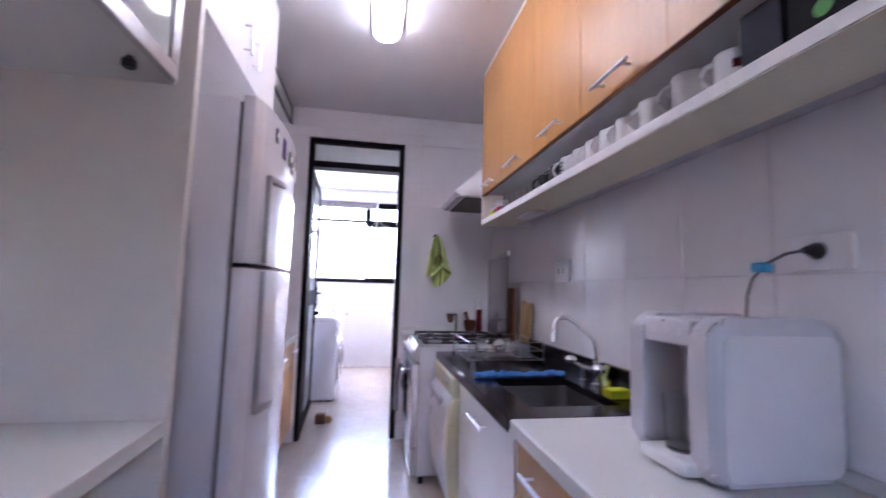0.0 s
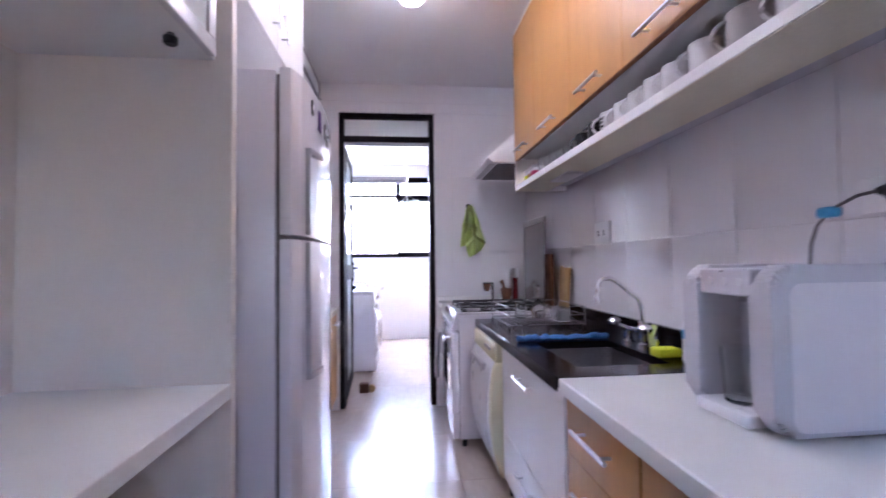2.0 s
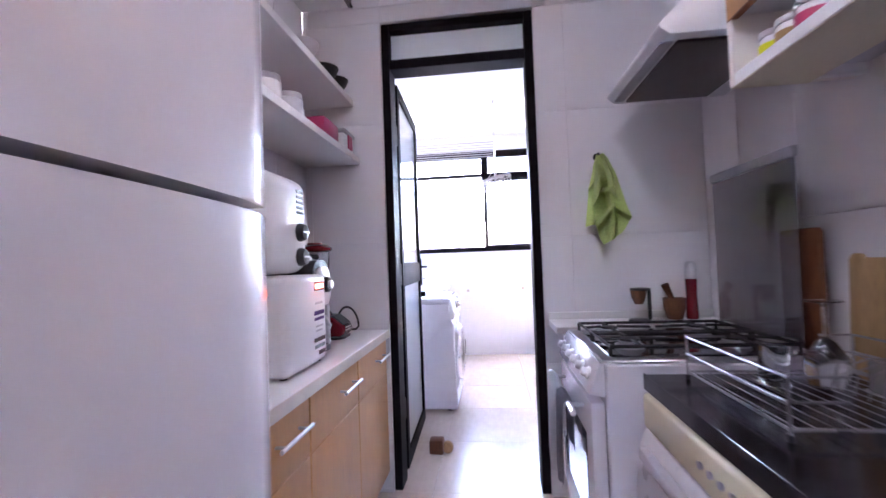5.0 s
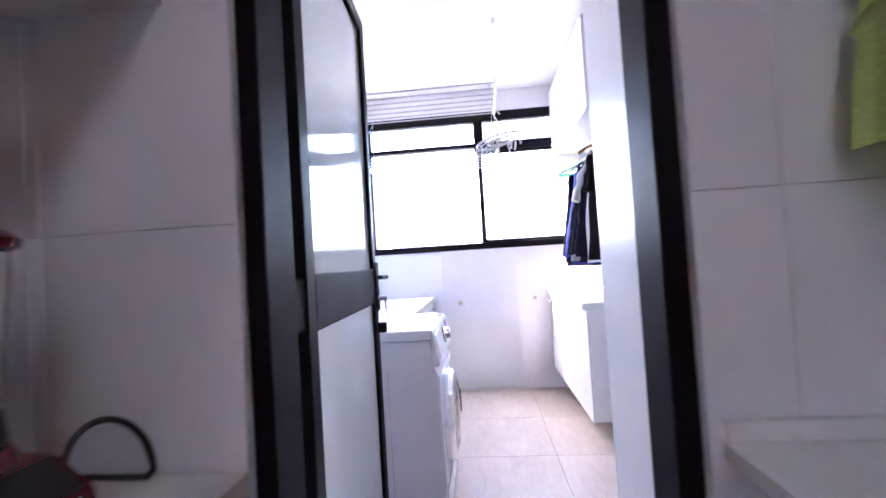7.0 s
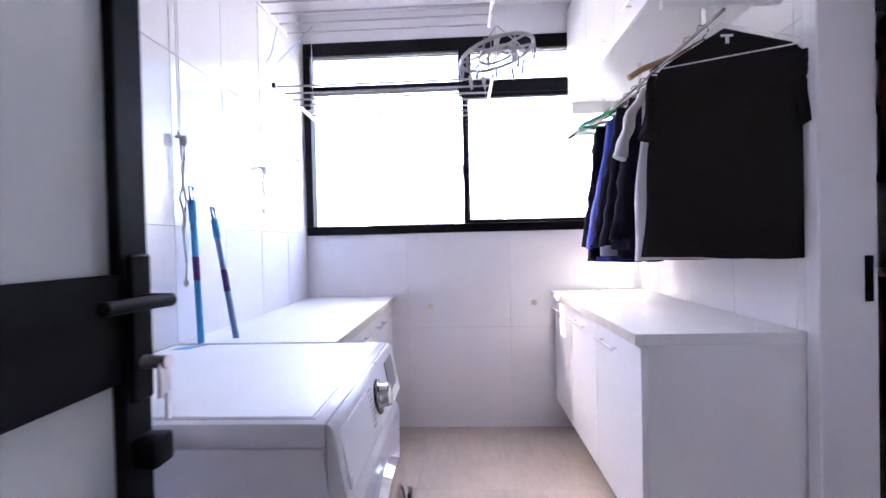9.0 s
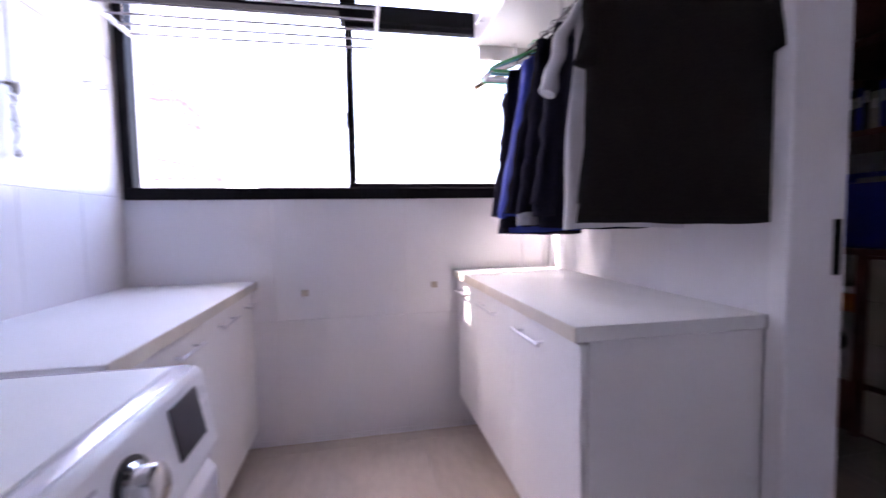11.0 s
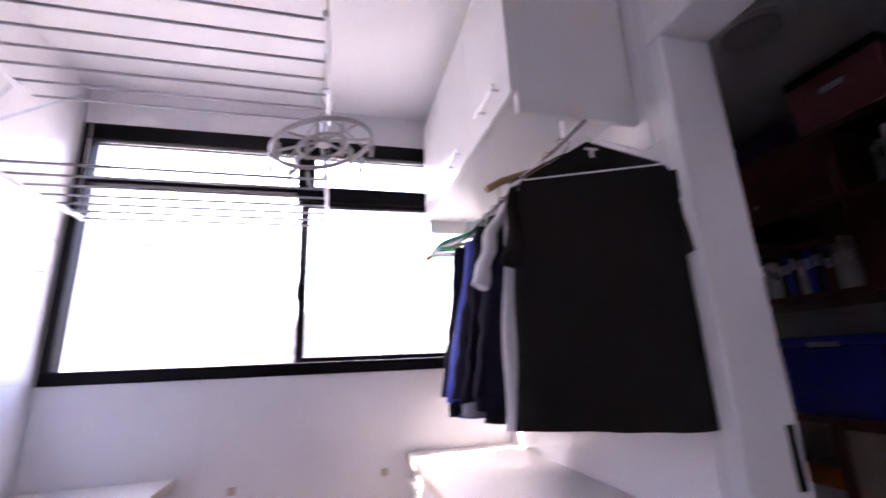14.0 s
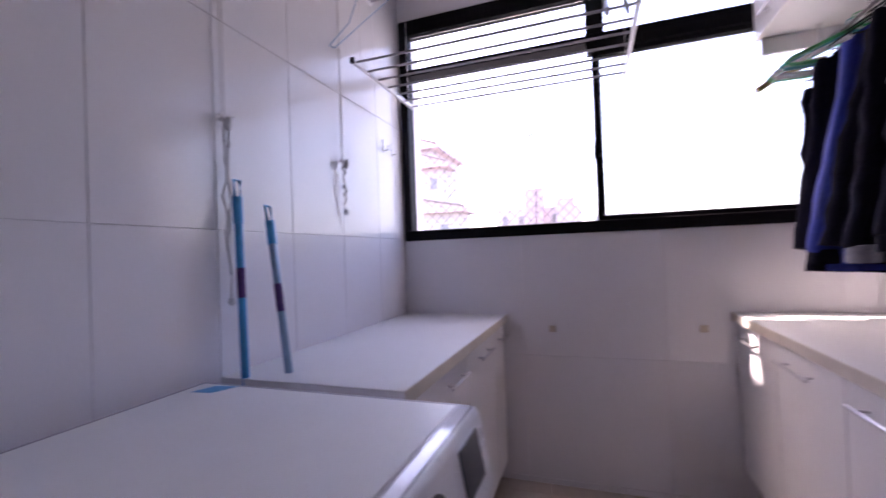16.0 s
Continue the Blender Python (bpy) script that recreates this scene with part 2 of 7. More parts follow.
def bm_lathe(profile, centre, sides=20, axis="z", into=None):
    """A turned body: profile is (radius, height) from bottom to top."""
    bm = into if into is not None else bmesh.new()
    c, rings = Vector(centre), []
    for rad, h in profile:
        ring = []
        for k in range(sides):
            a, b = rad * math.cos(2 * math.pi * k / sides), rad * math.sin(2 * math.pi * k / sides)
            off = (a, b, h) if axis == "z" else ((h, a, b) if axis == "x" else (a, h, b))
            ring.append(bm.verts.new(c + Vector(off)))
        rings.append(ring)
    for a, b in zip(rings, rings[1:]):
        for k in range(sides):
            bm.faces.new((a[k], a[(k + 1) % sides], b[(k + 1) % sides], b[k]))
    bm.faces.new(rings[0][::-1])
    bm.faces.new(rings[-1])
    return bm


def bm_prism(outline, axis, lo, hi, bevel=0.0):
    """An outline of two coordinates pushed along an axis."""
    bm = bmesh.new()

    def put(u, v, w):
        return {"x": (w, u, v), "y": (u, w, v), "z": (u, v, w)}[axis]

    a, b = [bm.verts.new(put(u, v, lo)) for u, v in outline], [bm.verts.new(put(u, v, hi)) for u, v in outline]
    bm.faces.new(a[::-1])
    bm.faces.new(b)
    for i in range(len(a)):
        j = (i + 1) % len(a)
        bm.faces.new((a[i], a[j], b[j], b[i]))
    if bevel:
        bmesh.ops.bevel(bm, geom=bm.edges[:], offset=bevel, segments=2, affect="EDGES", profile=0.5)
    return bm


def bm_cut(x0, x1, y0, y1, z0, z1, hx0, hx1, hz0, hz1):
    """A wall along x with one opening through it."""
    bm = bmesh.new()
    for a, b, c, d in ((x0, hx0, z0, z1), (hx1, x1, z0, z1), (hx0, hx1, hz1, z1), (hx0, hx1, z0, hz0)):
        if b - a > 0.001 and d - c > 0.001:
            bm_box(a, b, y0, y1, c, d, into=bm)
    return bm


def mesh_of(name, bm, mat, origin=(0, 0, 0), smooth=None):
    me = bpy.data.meshes.new(name)
    bmesh.ops.recalc_face_normals(bm, faces=bm.faces[:])
    bmesh.ops.translate(bm, vec=-Vector(origin), verts=bm.verts)
    bm.to_mesh(me)
    bm.free()
    me.materials.append(mat)
    if smooth:
        for p in me.polygons:
            p.use_smooth = True
        me.set_sharp_from_angle(angle=radians(smooth))
    return me


def thing(name, label, category, base, group="", kind=""):
    ob = new(name)
    ob.location = base
    ob.empty_display_size = 0.05
    tagged(ob, label, category, group, kind)
    ROOT[ob.name] = Vector(base)
    return ob


def part(name, bm, mat, parent, label="", smooth=40):
    origin = ROOT[parent.name]
    ob = new(name, mesh_of(name, bm, mat, origin, smooth))
    ob.parent = parent
    ROOT[ob.name] = origin
    if label:
        tagged(ob, label)
    return ob


def solid(name, bm, mat, label, category, kind="", base=(0, 0, 0), smooth=None, group=""):
    """A thing of one mesh."""
    ob = new(name, mesh_of(name, bm, mat, base, smooth))
    ob.location = base
    ROOT[ob.name] = Vector(base)
    return tagged(ob, label, category, group, kind)


def bar_handle(parent, a, b, out, r=0.006, stand=0.03, label="satin metal bar handle"):
    """A straight bar on two posts, off its front by the vector out."""
    a, b, o = Vector(a), Vector(b), Vector(out).normalized() * stand
    bm = bm_tube([a + o, b + o], r, 10)
    for f in (0.15, 0.85):
        p = a.lerp(b, f)
        bm_tube([p, p + o], r * 0.75, 8, into=bm)
    return part("handle", bm, SATIN, parent, label)


def arc(c, r, a0, a1, n, plane="xz"):
    out = []
    for i in range(n + 1):
        t = radians(a0 + (a1 - a0) * i / n)
        u, v = r * math.cos(t), r * math.sin(t)
        out.append(Vector(c) + Vector({"xz": (u, 0, v), "yz": (0, u, v), "xy": (u, v, 0)}[plane]))
    return out


def round_rect(u0, u1, v0, v1, r, n=5):
    pts2 = []
    for cu, cv, a0 in ((u1 - r, v1 - r, 0), (u0 + r, v1 - r, 90), (u0 + r, v0 + r, 180), (u1 - r, v0 + r, 270)):
        for i in range(n + 1):
            a = radians(a0 + 90 * i / n)
            pts2.append((cu + r * math.cos(a), cv + r * math.sin(a)))
    return pts2

# ---------- setting: plan ----------
RW, LW, LK = 1.152, -0.955, -0.80      # right wall, left wall, left wall behind the coffee counter
YD, YB = 4.0, 7.105                    # end wall of the kitchen, window wall
KC, LC = 2.62, 2.67                    # ceilings

solid("wall_right", bm_box(RW + 0.004, RW + 0.15, -1.3, 4.985, 0, 2.75), GROUT, "white tiled wall along the sink counter", "wall", "structure")
solid("wall_right_far", bm_box(RW + 0.004, RW + 0.15, 5.745, YB + 0.3, 0, 2.75), GROUT, "white tiled wall behind the laundry counter", "wall", "structure")
solid("wall_right_lintel", bm_box(RW + 0.004, RW + 0.15, 4.985, 5.745, 2.185, 2.75), PAINT, "white wall over the storeroom door", "wall", "structure")
# the stretch beyond the window wall is an added fin that blocks sun
solid("wall_left", bm_box(LW - 0.15, LW - 0.004, -1.3, YB + 0.3, 0, 2.75), GROUT, "white tiled wall on the washing machine's side", "wall", "structure")
solid("wall_left_furring", bm_box(LW - 0.004, LK - 0.004, 2.66, YD, 0, 2.75), GROUT, "white tiled wall behind the coffee counter", "wall", "structure")
solid("wall_end", bm_cut(LK, RW, YD + 0.004, YD + 0.16, 0, 2.75, -0.385, 0.387, 0, 2.385), GROUT, "white tiled end wall with a tall door opening", "wall", "structure")
solid("wall_window", bm_cut(LW, RW, YB + 0.004, YB + 0.075, 0, 2.75, -0.945, 1.12, 1.246, 2.478), GROUT, "white tiled wall under and over a wide window", "wall", "structure")
# unseen opening, added and sized only to let sky light in from behind
solid("wall_behind", bm_cut(LW, RW, -1.45, -1.3, 0, 2.75, 0.21, 0.47, 1.28, 1.83), PAINT, "plain white wall with an added light opening", "wall", "structure")
rear_fill_opening = thing("rear_fill_opening", "unseen white framed opening added for light from behind the camera", "window", (0.25, -1.4, 0.95), kind="structure")
bm = bmesh.new()
for x0, x1, z0, z1 in ((0.21, 0.47, 1.28, 1.30), (0.21, 0.47, 1.81, 1.83), (0.21, 0.23, 1.30, 1.81), (0.45, 0.47, 1.30, 1.81)):
    bm_box(x0, x1, -1.42, -1.36, z0, z1, 0.003, into=bm)
part("window_frame", bm, PAINT, rear_fill_opening)
solid("ceiling_kitchen", bm_box(LW, RW, -1.3, YD + 0.004, KC, KC + 0.1), CEILING, "smooth white painted kitchen ceiling", "ceiling", "structure")
solid("ceiling_laundry", bm_box(LW, RW, YD + 0.16, YB + 0.004, LC, LC + 0.08), CEILING, "smooth white painted laundry ceiling", "ceiling", "structure")
solid("ceiling_soffit", bm_box(LW, RW, YD + 0.161, 5.50, LC - 0.045, LC - 0.001), CEILING, "lowered white strip of laundry ceiling by the door", "ceiling", "structure")
solid("floor_storeroom", bm_box(RW + 0.1505, 3.3, 4.3, 7.4, -0.12, -0.004), GROUT, "dim pale storeroom floor", "floor", "structure")
floor = solid("floor", bm_box(LW - 0.1, RW + 0.15, -1.4, YB + 0.3, -0.12, -0.004), GROUT, "pale porcelain floor with fine joints", "floor", "structure")

# pier with the tall closet, beside the kitchen door
solid("wall_pier", bm_box(0.449, RW - 0.002, YD + 0.162, 4.40, 0, LC - 0.002), GROUT, "short white tiled wall return", "wall", "structure")

# storeroom behind the white door
solid("storeroom_wall_back", bm_box(3.2, 3.3, 4.3, 7.4, 0, 2.75), PAINT, "white storeroom wall in the dark", "wall", "structure")
solid("storeroom_wall_near", bm_box(RW + 0.15, 3.2, 4.3, 4.4, 0, 2.75), PAINT, "white storeroom wall in the dark", "wall", "structure")
solid("storeroom_wall_far", bm_box(RW + 0.15, 3.2, 7.3, 7.4, 0, 2.75), PAINT, "white storeroom wall in the dark", "wall", "structure")
solid("ceiling_storeroom", bm_box(RW + 0.15, 3.2, 4.4, 7.3, 2.62, 2.72), CEILING, "grey unlit storeroom ceiling", "ceiling", "structure")

# ---------- black door frame with transom ----------
door_1 = thing("door_1", "black aluminium door frame with a glazed transom, its leaf open", "door", (0, YD, 0), kind="structure")
FY0, FY1 = YD + 0.02, YD + 0.14
bm = bm_box(-0.385, -0.345, FY0, FY1, 0, 2.385, 0.003)
bm_box(0.345, 0.387, FY0, FY1, 0, 2.385, 0.003, into=bm)
bm_box(-0.345, 0.345, FY0, FY1, 2.345, 2.385, 0.003, into=bm)
bm_box(-0.345, 0.345, FY0, FY1, 2.145, 2.195, 0.003, into=bm)
part("door_frame", bm, BLACKMETAL, door_1)
part("transom_pane", bm_box(-0.344, 0.344, YD + 0.07, YD + 0.076, 2.196, 2.344), SATINGLASS, door_1, "milky transom glass")

# leaf, swung open into the laundry
leaf = part("door_leaf", bmesh.new(), BLACKMETAL, door_1, "black framed leaf with satin glass panes")
me = leaf.data
bm = bmesh.new()
LA, LB = Vector((-0.365, 4.20, 0)), Vector((-0.392, 4.945, 0))
ld = (LB - LA).normalized()
ln = Vector((ld.y, -ld.x, 0))


def leaf_box(u0, u1, z0, z1, w0=-0.018, w1=0.018, bevel=0.002, into=None):
    b = bm_box(u0, u1, w0, w1, z0, z1, bevel)
    rot = Matrix(((ld.x, -ln.x, 0), (ld.y, -ln.y, 0), (0, 0, 1))).to_4x4()
    bmesh.ops.transform(b, matrix=Matrix.Translation(LA) @ rot, verts=b.verts)
    if into is not None:
        return merge(into, b)
    return b


LL = (LB - LA).length
for u0, u1, z0, z1 in ((0, 0.055, 0.02, 2.14), (LL - 0.05, LL, 0.02, 2.14), (0.055, LL - 0.05, 0.02, 0.10), (0.055, LL - 0.05, 1.01, 1.145), (0.055, LL - 0.05, 2.085, 2.14)):
    leaf_box(u0, u1, z0, z1, into=bm)
bmesh.ops.translate(bm, vec=-ROOT["door_1"], verts=bm.verts)
bmesh.ops.recalc_face_normals(bm, faces=bm.faces[:])
bm.to_mesh(me)
bm.free()
for z0, z1 in ((0.10, 1.01), (1.145, 2.085)):
    part("pane", leaf_box(0.055, LL - 0.05, z0, z1, -0.004, 0.004, 0), SATINGLASS, leaf, "satin glass pane")
for z in (0.35, 1.08, 1.85):
    part("hinge", bm_box(-0.385, -0.352, 4.09, 4.215, z - 0.06, z + 0.06, 0.006), BLACKMETAL, leaf)
hp = LA + ld * (LL - 0.025)
bm = bm_tube([hp + Vector((0.018, 0, 1.11)), hp + Vector((0.065, 0, 1.11))], 0.009, 10)
bm_tube([hp + Vector((0.062, 0.005, 1.11)), hp + Vector((0.062, -0.10, 1.112))], 0.0085, 10, into=bm)
part("lever", bm, BLACKMETAL, leaf, "black lever handle")
part("lock_plate", bm_box(hp.x + 0.0195, hp.x + 0.028, hp.y - 0.018, hp.y + 0.018, 0.98, 1.17, 0.003), BLACKMETAL, leaf)
bm = bm_tube([hp + Vector((0.028, 0, 1.03)), hp + Vector((0.060, 0, 1.03))], 0.009, 10)
bm_box(hp.x + 0.052, hp.x + 0.056, hp.y - 0.012, hp.y + 0.012, 0.985, 1.03, 0.001, into=bm)
bm_box(hp.x + 0.056, hp.x + 0.059, hp.y - 0.004, hp.y + 0.006, 0.955, 0.99, 0.001, into=bm)
part("latch", bm_box(hp.x + 0.0185, hp.x + 0.052, hp.y - 0.018, hp.y + 0.020, 0.895, 0.935, 0.006, 2), BLACKMETAL, leaf, "small black latch")
part("keys", bm, SATIN, leaf, "keys hanging in the lock")

# door stop on the floor by the leaf
stop = thing("door_stop", "small wooden door stop with a brass roller on the floor", "door stop", (-0.21, 4.45, 0))
part("block", bm_box(-0.27, -0.185, 4.41, 4.49, 0.0, 0.085, 0.012, 2), DARKWOOD, stop)
part("roller", bm_lathe([(0.030, -0.018), (0.034, -0.012), (0.034, 0.012), (0.030, 0.018)], (-0.163, 4.45, 0.034), 16, "y"), BAMBOO, stop)

# ---------- laundry window ----------
window_1 = thing("window_1", "wide black aluminium window with fixed lights above sliding panes", "window", (0.09, YB, 1.246), kind="structure")
WX0, WX1 = -0.945, 1.12
bm = bmesh.new()
for x0, x1, z0, z1 in ((WX0, WX1, 1.246, 1.302), (WX0, WX1, 2.395, 2.478), (WX0, WX0 + 0.045, 1.302, 2.395), (WX1 - 0.045, WX1, 1.302, 2.395), (WX0 + 0.045, 0.05, 2.165, 2.20), (0.05, WX1 - 0.045, 2.125, 2.205), (0.05, 0.134, 2.205, 2.395)):
    bm_box(x0, x1, YB - 0.012, YB + 0.07, z0, z1, 0.003, into=bm)
part("window_frame", bm, BLACKMETAL, window_1)


def sash(x0, x1, y0, z0, z1, w, name_label):
    b = bmesh.new()
    for a, c, d, e in ((x0, x1, z0, z0 + w), (x0, x1, z1 - w, z1), (x0, x0 + w, z0 + w, z1 - w), (x1 - w, x1, z0 + w, z1 - w)):
        bm_box(a, c, y0, y0 + 0.025, d, e, 0.002, into=b)
    s = part("sash", b, BLACKMETAL, window_1, name_label)
    p = part("pane", bm_box(x0 + w, x1 - w, y0 + 0.010, y0 + 0.014, z0 + w, z1 - w), CLEAR, s)
    p.visible_shadow = False
    return s


sash(0.072, WX1 - 0.046, YB + 0.005, 1.303, 2.124, 0.022, "closed sliding sash")
sash(0.092, WX1 - 0.048, YB + 0.036, 1.303, 2.124, 0.020, "sliding sash pushed open behind the other")
part("latch", bm_box(0.066, 0.080, YB - 0.012, YB + 0.005, 1.60, 1.68, 0.003), BLACKMETAL, window_1)
for x0, x1 in ((WX0 + 0.045, 0.05), (0.134, WX1 - 0.045)):
    p = part("pane", bm_box(x0, x1, YB + 0.03, YB + 0.034, 2.2005 if x0 < 0 else 2.2055, 2.3945), CLEAR, window_1)
    p.visible_shadow = False
# safety net outside
bm = bmesh.new()
step, span, rise = 0.06, 2.0, 1.2
for i in range(int((span + rise) / step)):
    u = i * step
    for flip in (0, 1):
        a0 = (max(0, u - rise), min(u, rise))
        a1 = (min(u, span), max(0, u - span))
        x0, z0, x1, z1 = a0[0], a0[1], a1[0], a1[1]
        if flip:
            x0, x1 = span - x0, span - x1
        bm_tube([(-0.92 + x0, YB + 0.26, 1.26 + z0), (-0.92 + x1, YB + 0.26, 1.26 + z1)], 0.0017, 3, into=bm)
for i in range(int((span + rise) / step)):
    for j in range(int((span + rise) / step)):
        kx, kz = (i * step - j * step + span) / 2, (i * step + j * step - span) / 2
        if 0 < kx < span and 0 < kz < rise:
            kx, kz, k = kx - 0.92, kz + 1.26, 0.0036
            top, low = bm.verts.new((kx, YB + 0.26, kz + k)), bm.verts.new((kx, YB + 0.26, kz - k))
            ring = [bm.verts.new((kx + dx * k, YB + 0.26 + dy * k, kz)) for dx, dy in ((1, 0), (0, 1), (-1, 0), (0, -1))]
            for n in range(4):
                bm.faces.new((ring[n], ring[(n + 1) % 4], top))
                bm.faces.new((ring[(n + 1) % 4], ring[n], low))
solid("safety_net", bm, NETGREY, "fine grey safety net stretched outside the window", "net", "stuff")

# ---------- storeroom door ----------
door_2 = thing("door_2", "white painted door standing open into a dark storeroom", "door", (RW, 5.3, 0), kind="structure")
bm = bm_box(RW - 0.012, RW + 0.162, 5.735, 5.788, 0, 2.165, 0.004)
bm_box(RW - 0.012, RW + 0.162, 4.955, 5.004, 0, 2.165, 0.004, into=bm)
bm_box(RW - 0.012, RW + 0.162, 4.955, 5.788, 2.165, 2.225, 0.004, into=bm)
part("door_frame", bm, PAINT, door_2)
part("strike_plate", bm_box(RW + 0.12, RW + 0.145, 5.7315, 5.735, 0.97, 1.11, 0.001), BLACKMETAL, door_2)
bm = bm_box(0, 0.72, -0.0175, 0.0175, 0.01, 2.15, 0.002)
hinge_at = Matrix.Translation((RW + 0.14, 5.03, 0)) @ Matrix.Rotation(radians(45.5), 4, "Z")
bmesh.ops.transform(bm, matrix=hinge_at, verts=bm.verts)
leaf2 = part("door_leaf", bm, PAINT, door_2, "plain white door leaf")
bm = bm_lathe([(0.026, 0.0), (0.026, 0.007), (0.010, 0.010), (0.010, 0.045)], (0.66, 0.0175, 1.05), 16, "y")
bm_tube([(0.66, 0.058, 1.05), (0.545, 0.060, 1.052)], 0.009, 10, into=bm)
bm_lathe([(0.024, 0.0), (0.024, 0.008)], (0.66, 0.0175, 0.97), 16, "y", into=bm)
bmesh.ops.transform(bm, matrix=hinge_at, verts=bm.verts)
part("lever", bm, CHROME, leaf2, "dark chrome lever and lock")

# ---------- outside ----------
solid("ground", bm_box(-400, 400, 12, 900, -14.0, -13.5), GROUND, "hazy ground far below", "ground", "structure")


def far_house(x0, x1, y0, y1, z1, wall, label, roof=True, rows=3, cols=5, roofmat=None):
    h = thing("apartment_building", label, "building", ((x0 + x1) / 2, y0, -13.5))
    part("wall", bm_box(x0, x1, y0, y1, -13.5, z1), wall, h)
    if roof:
        o = 1.0
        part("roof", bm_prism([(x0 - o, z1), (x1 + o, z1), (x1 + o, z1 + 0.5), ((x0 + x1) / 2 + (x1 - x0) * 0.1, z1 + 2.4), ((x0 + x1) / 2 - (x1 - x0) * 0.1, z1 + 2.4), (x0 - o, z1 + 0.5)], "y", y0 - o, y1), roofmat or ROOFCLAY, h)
        rim = [(x1 + o, z1 + 0.5), ((x0 + x1) / 2 + (x1 - x0) * 0.1, z1 + 2.4), ((x0 + x1) / 2 - (x1 - x0) * 0.1, z1 + 2.4), (x0 - o, z1 + 0.5)]
        part("ridge", bm_tube([(px, y0 - o - 0.05, pz + 0.05) for px, pz in rim], 0.13, 5), EAVEGREY, h, "weathered dark ridge tiles")
    w, g = (x1 - x0) / cols, 2.9
    for r in range(rows):
        for c in range(cols):
            cx, cz = x0 + w * (c + 0.5), z1 - 1.9 - g * r
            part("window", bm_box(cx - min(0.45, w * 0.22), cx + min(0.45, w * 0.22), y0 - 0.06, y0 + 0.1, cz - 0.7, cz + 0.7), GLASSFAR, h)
    return h


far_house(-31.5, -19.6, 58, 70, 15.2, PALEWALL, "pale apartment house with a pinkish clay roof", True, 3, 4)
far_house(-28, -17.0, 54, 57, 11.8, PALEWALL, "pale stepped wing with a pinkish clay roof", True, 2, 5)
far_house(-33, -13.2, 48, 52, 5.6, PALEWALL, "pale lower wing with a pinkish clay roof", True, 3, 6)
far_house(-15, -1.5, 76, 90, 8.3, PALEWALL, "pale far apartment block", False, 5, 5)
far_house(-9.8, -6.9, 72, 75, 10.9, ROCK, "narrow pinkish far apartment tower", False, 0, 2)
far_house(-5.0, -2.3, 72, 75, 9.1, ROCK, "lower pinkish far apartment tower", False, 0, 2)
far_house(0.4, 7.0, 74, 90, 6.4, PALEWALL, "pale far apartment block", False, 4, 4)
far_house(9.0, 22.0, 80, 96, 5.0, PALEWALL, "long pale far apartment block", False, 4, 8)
tree = thing("tree", "thin tree with a loose crown between the far buildings", "tree", (-7.0, 62, -13.5))
bm = bm_tube([(-7.0, 62, -13.5), (-6.9, 62, 2.0), (-6.6, 62, 16.0)], 0.14, 8, r_end=0.03)
for dx, dz in ((-1.6, 15.6), (1.5, 16.6), (0.4, 17.8), (-0.8, 17.2)):
    bm_tube([(-6.7, 62, 14.0), (-6.7 + dx, 62, dz)], 0.06, 6, into=bm, r_end=0.03)
part("trunk", bm, DARKWOOD, tree)
bm = bmesh.new()
rng = random.Random(4)
for i in range(170):
    c = Vector((-6.6 + rng.gauss(0, 1.2), 62 + rng.gauss(0, 1.0), 16.4 + rng.gauss(0, 0.7)))
    d, e = Vector((rng.uniform(-1, 1), rng.uniform(-1, 1), rng.uniform(-1, 1))).normalized() * 0.22, Vector((rng.uniform(-1, 1), rng.uniform(-1, 1), rng.uniform(-1, 1))).normalized() * 0.12
    bm.faces.new([bm.verts.new(c + v) for v in (d, e, -d, -e)])
part("crown", bm, LEAF, tree, smooth=None)

# ================= kitchen: sink side =================
CX, CT = 0.567, 0.80
white_top = thing("worktop", "white laminate worktop carrying the water purifier", "worktop", (0.86, 0.3, CT))
part("slab", bm_box(CX, RW - 0.002, -1.29, 1.799, CT - 0.044, CT, 0.003), WORKTOP, white_top)
part("upstand", bm_box(RW - 0.020, RW - 0.0005, -1.29, 1.795, CT + 0.0005, CT + 0.03, 0.002), WORKTOP, white_top)

# black granite top with a sink let into it
SX0, SX1, SY0, SY1 = 0.68, 1.015, 1.92, 2.36
granite = thing("granite_worktop", "polished black granite sink worktop with an upstand", "worktop", (0.86, 2.5, CT))


def ring_plate(outer, inner, z0, z1):
    """A slab with one opening; both outlines have four corners in the same order."""
    b2 = bmesh.new()
    o0, o1 = [[b2.verts.new((x, y, z)) for x, y in outer] for z in (z0, z1)]
    n0, n1 = [[b2.verts.new((x, y, z)) for x, y in inner] for z in (z0, z1)]
    for i in range(4):
        j = (i + 1) % 4
        for q in ((o0[i], o0[j], o1[j], o1[i]), (n0[i], n1[i], n1[j], n0[j]), (o1[i], o1[j], n1[j], n1[i]), (o0[i], n0[i], n0[j], o0[j])):
            b2.faces.new(q)
    return b2


def corners(x0, x1, y0, y1):
    return [(x0, y0), (x1, y0), (x1, y1), (x0, y1)]


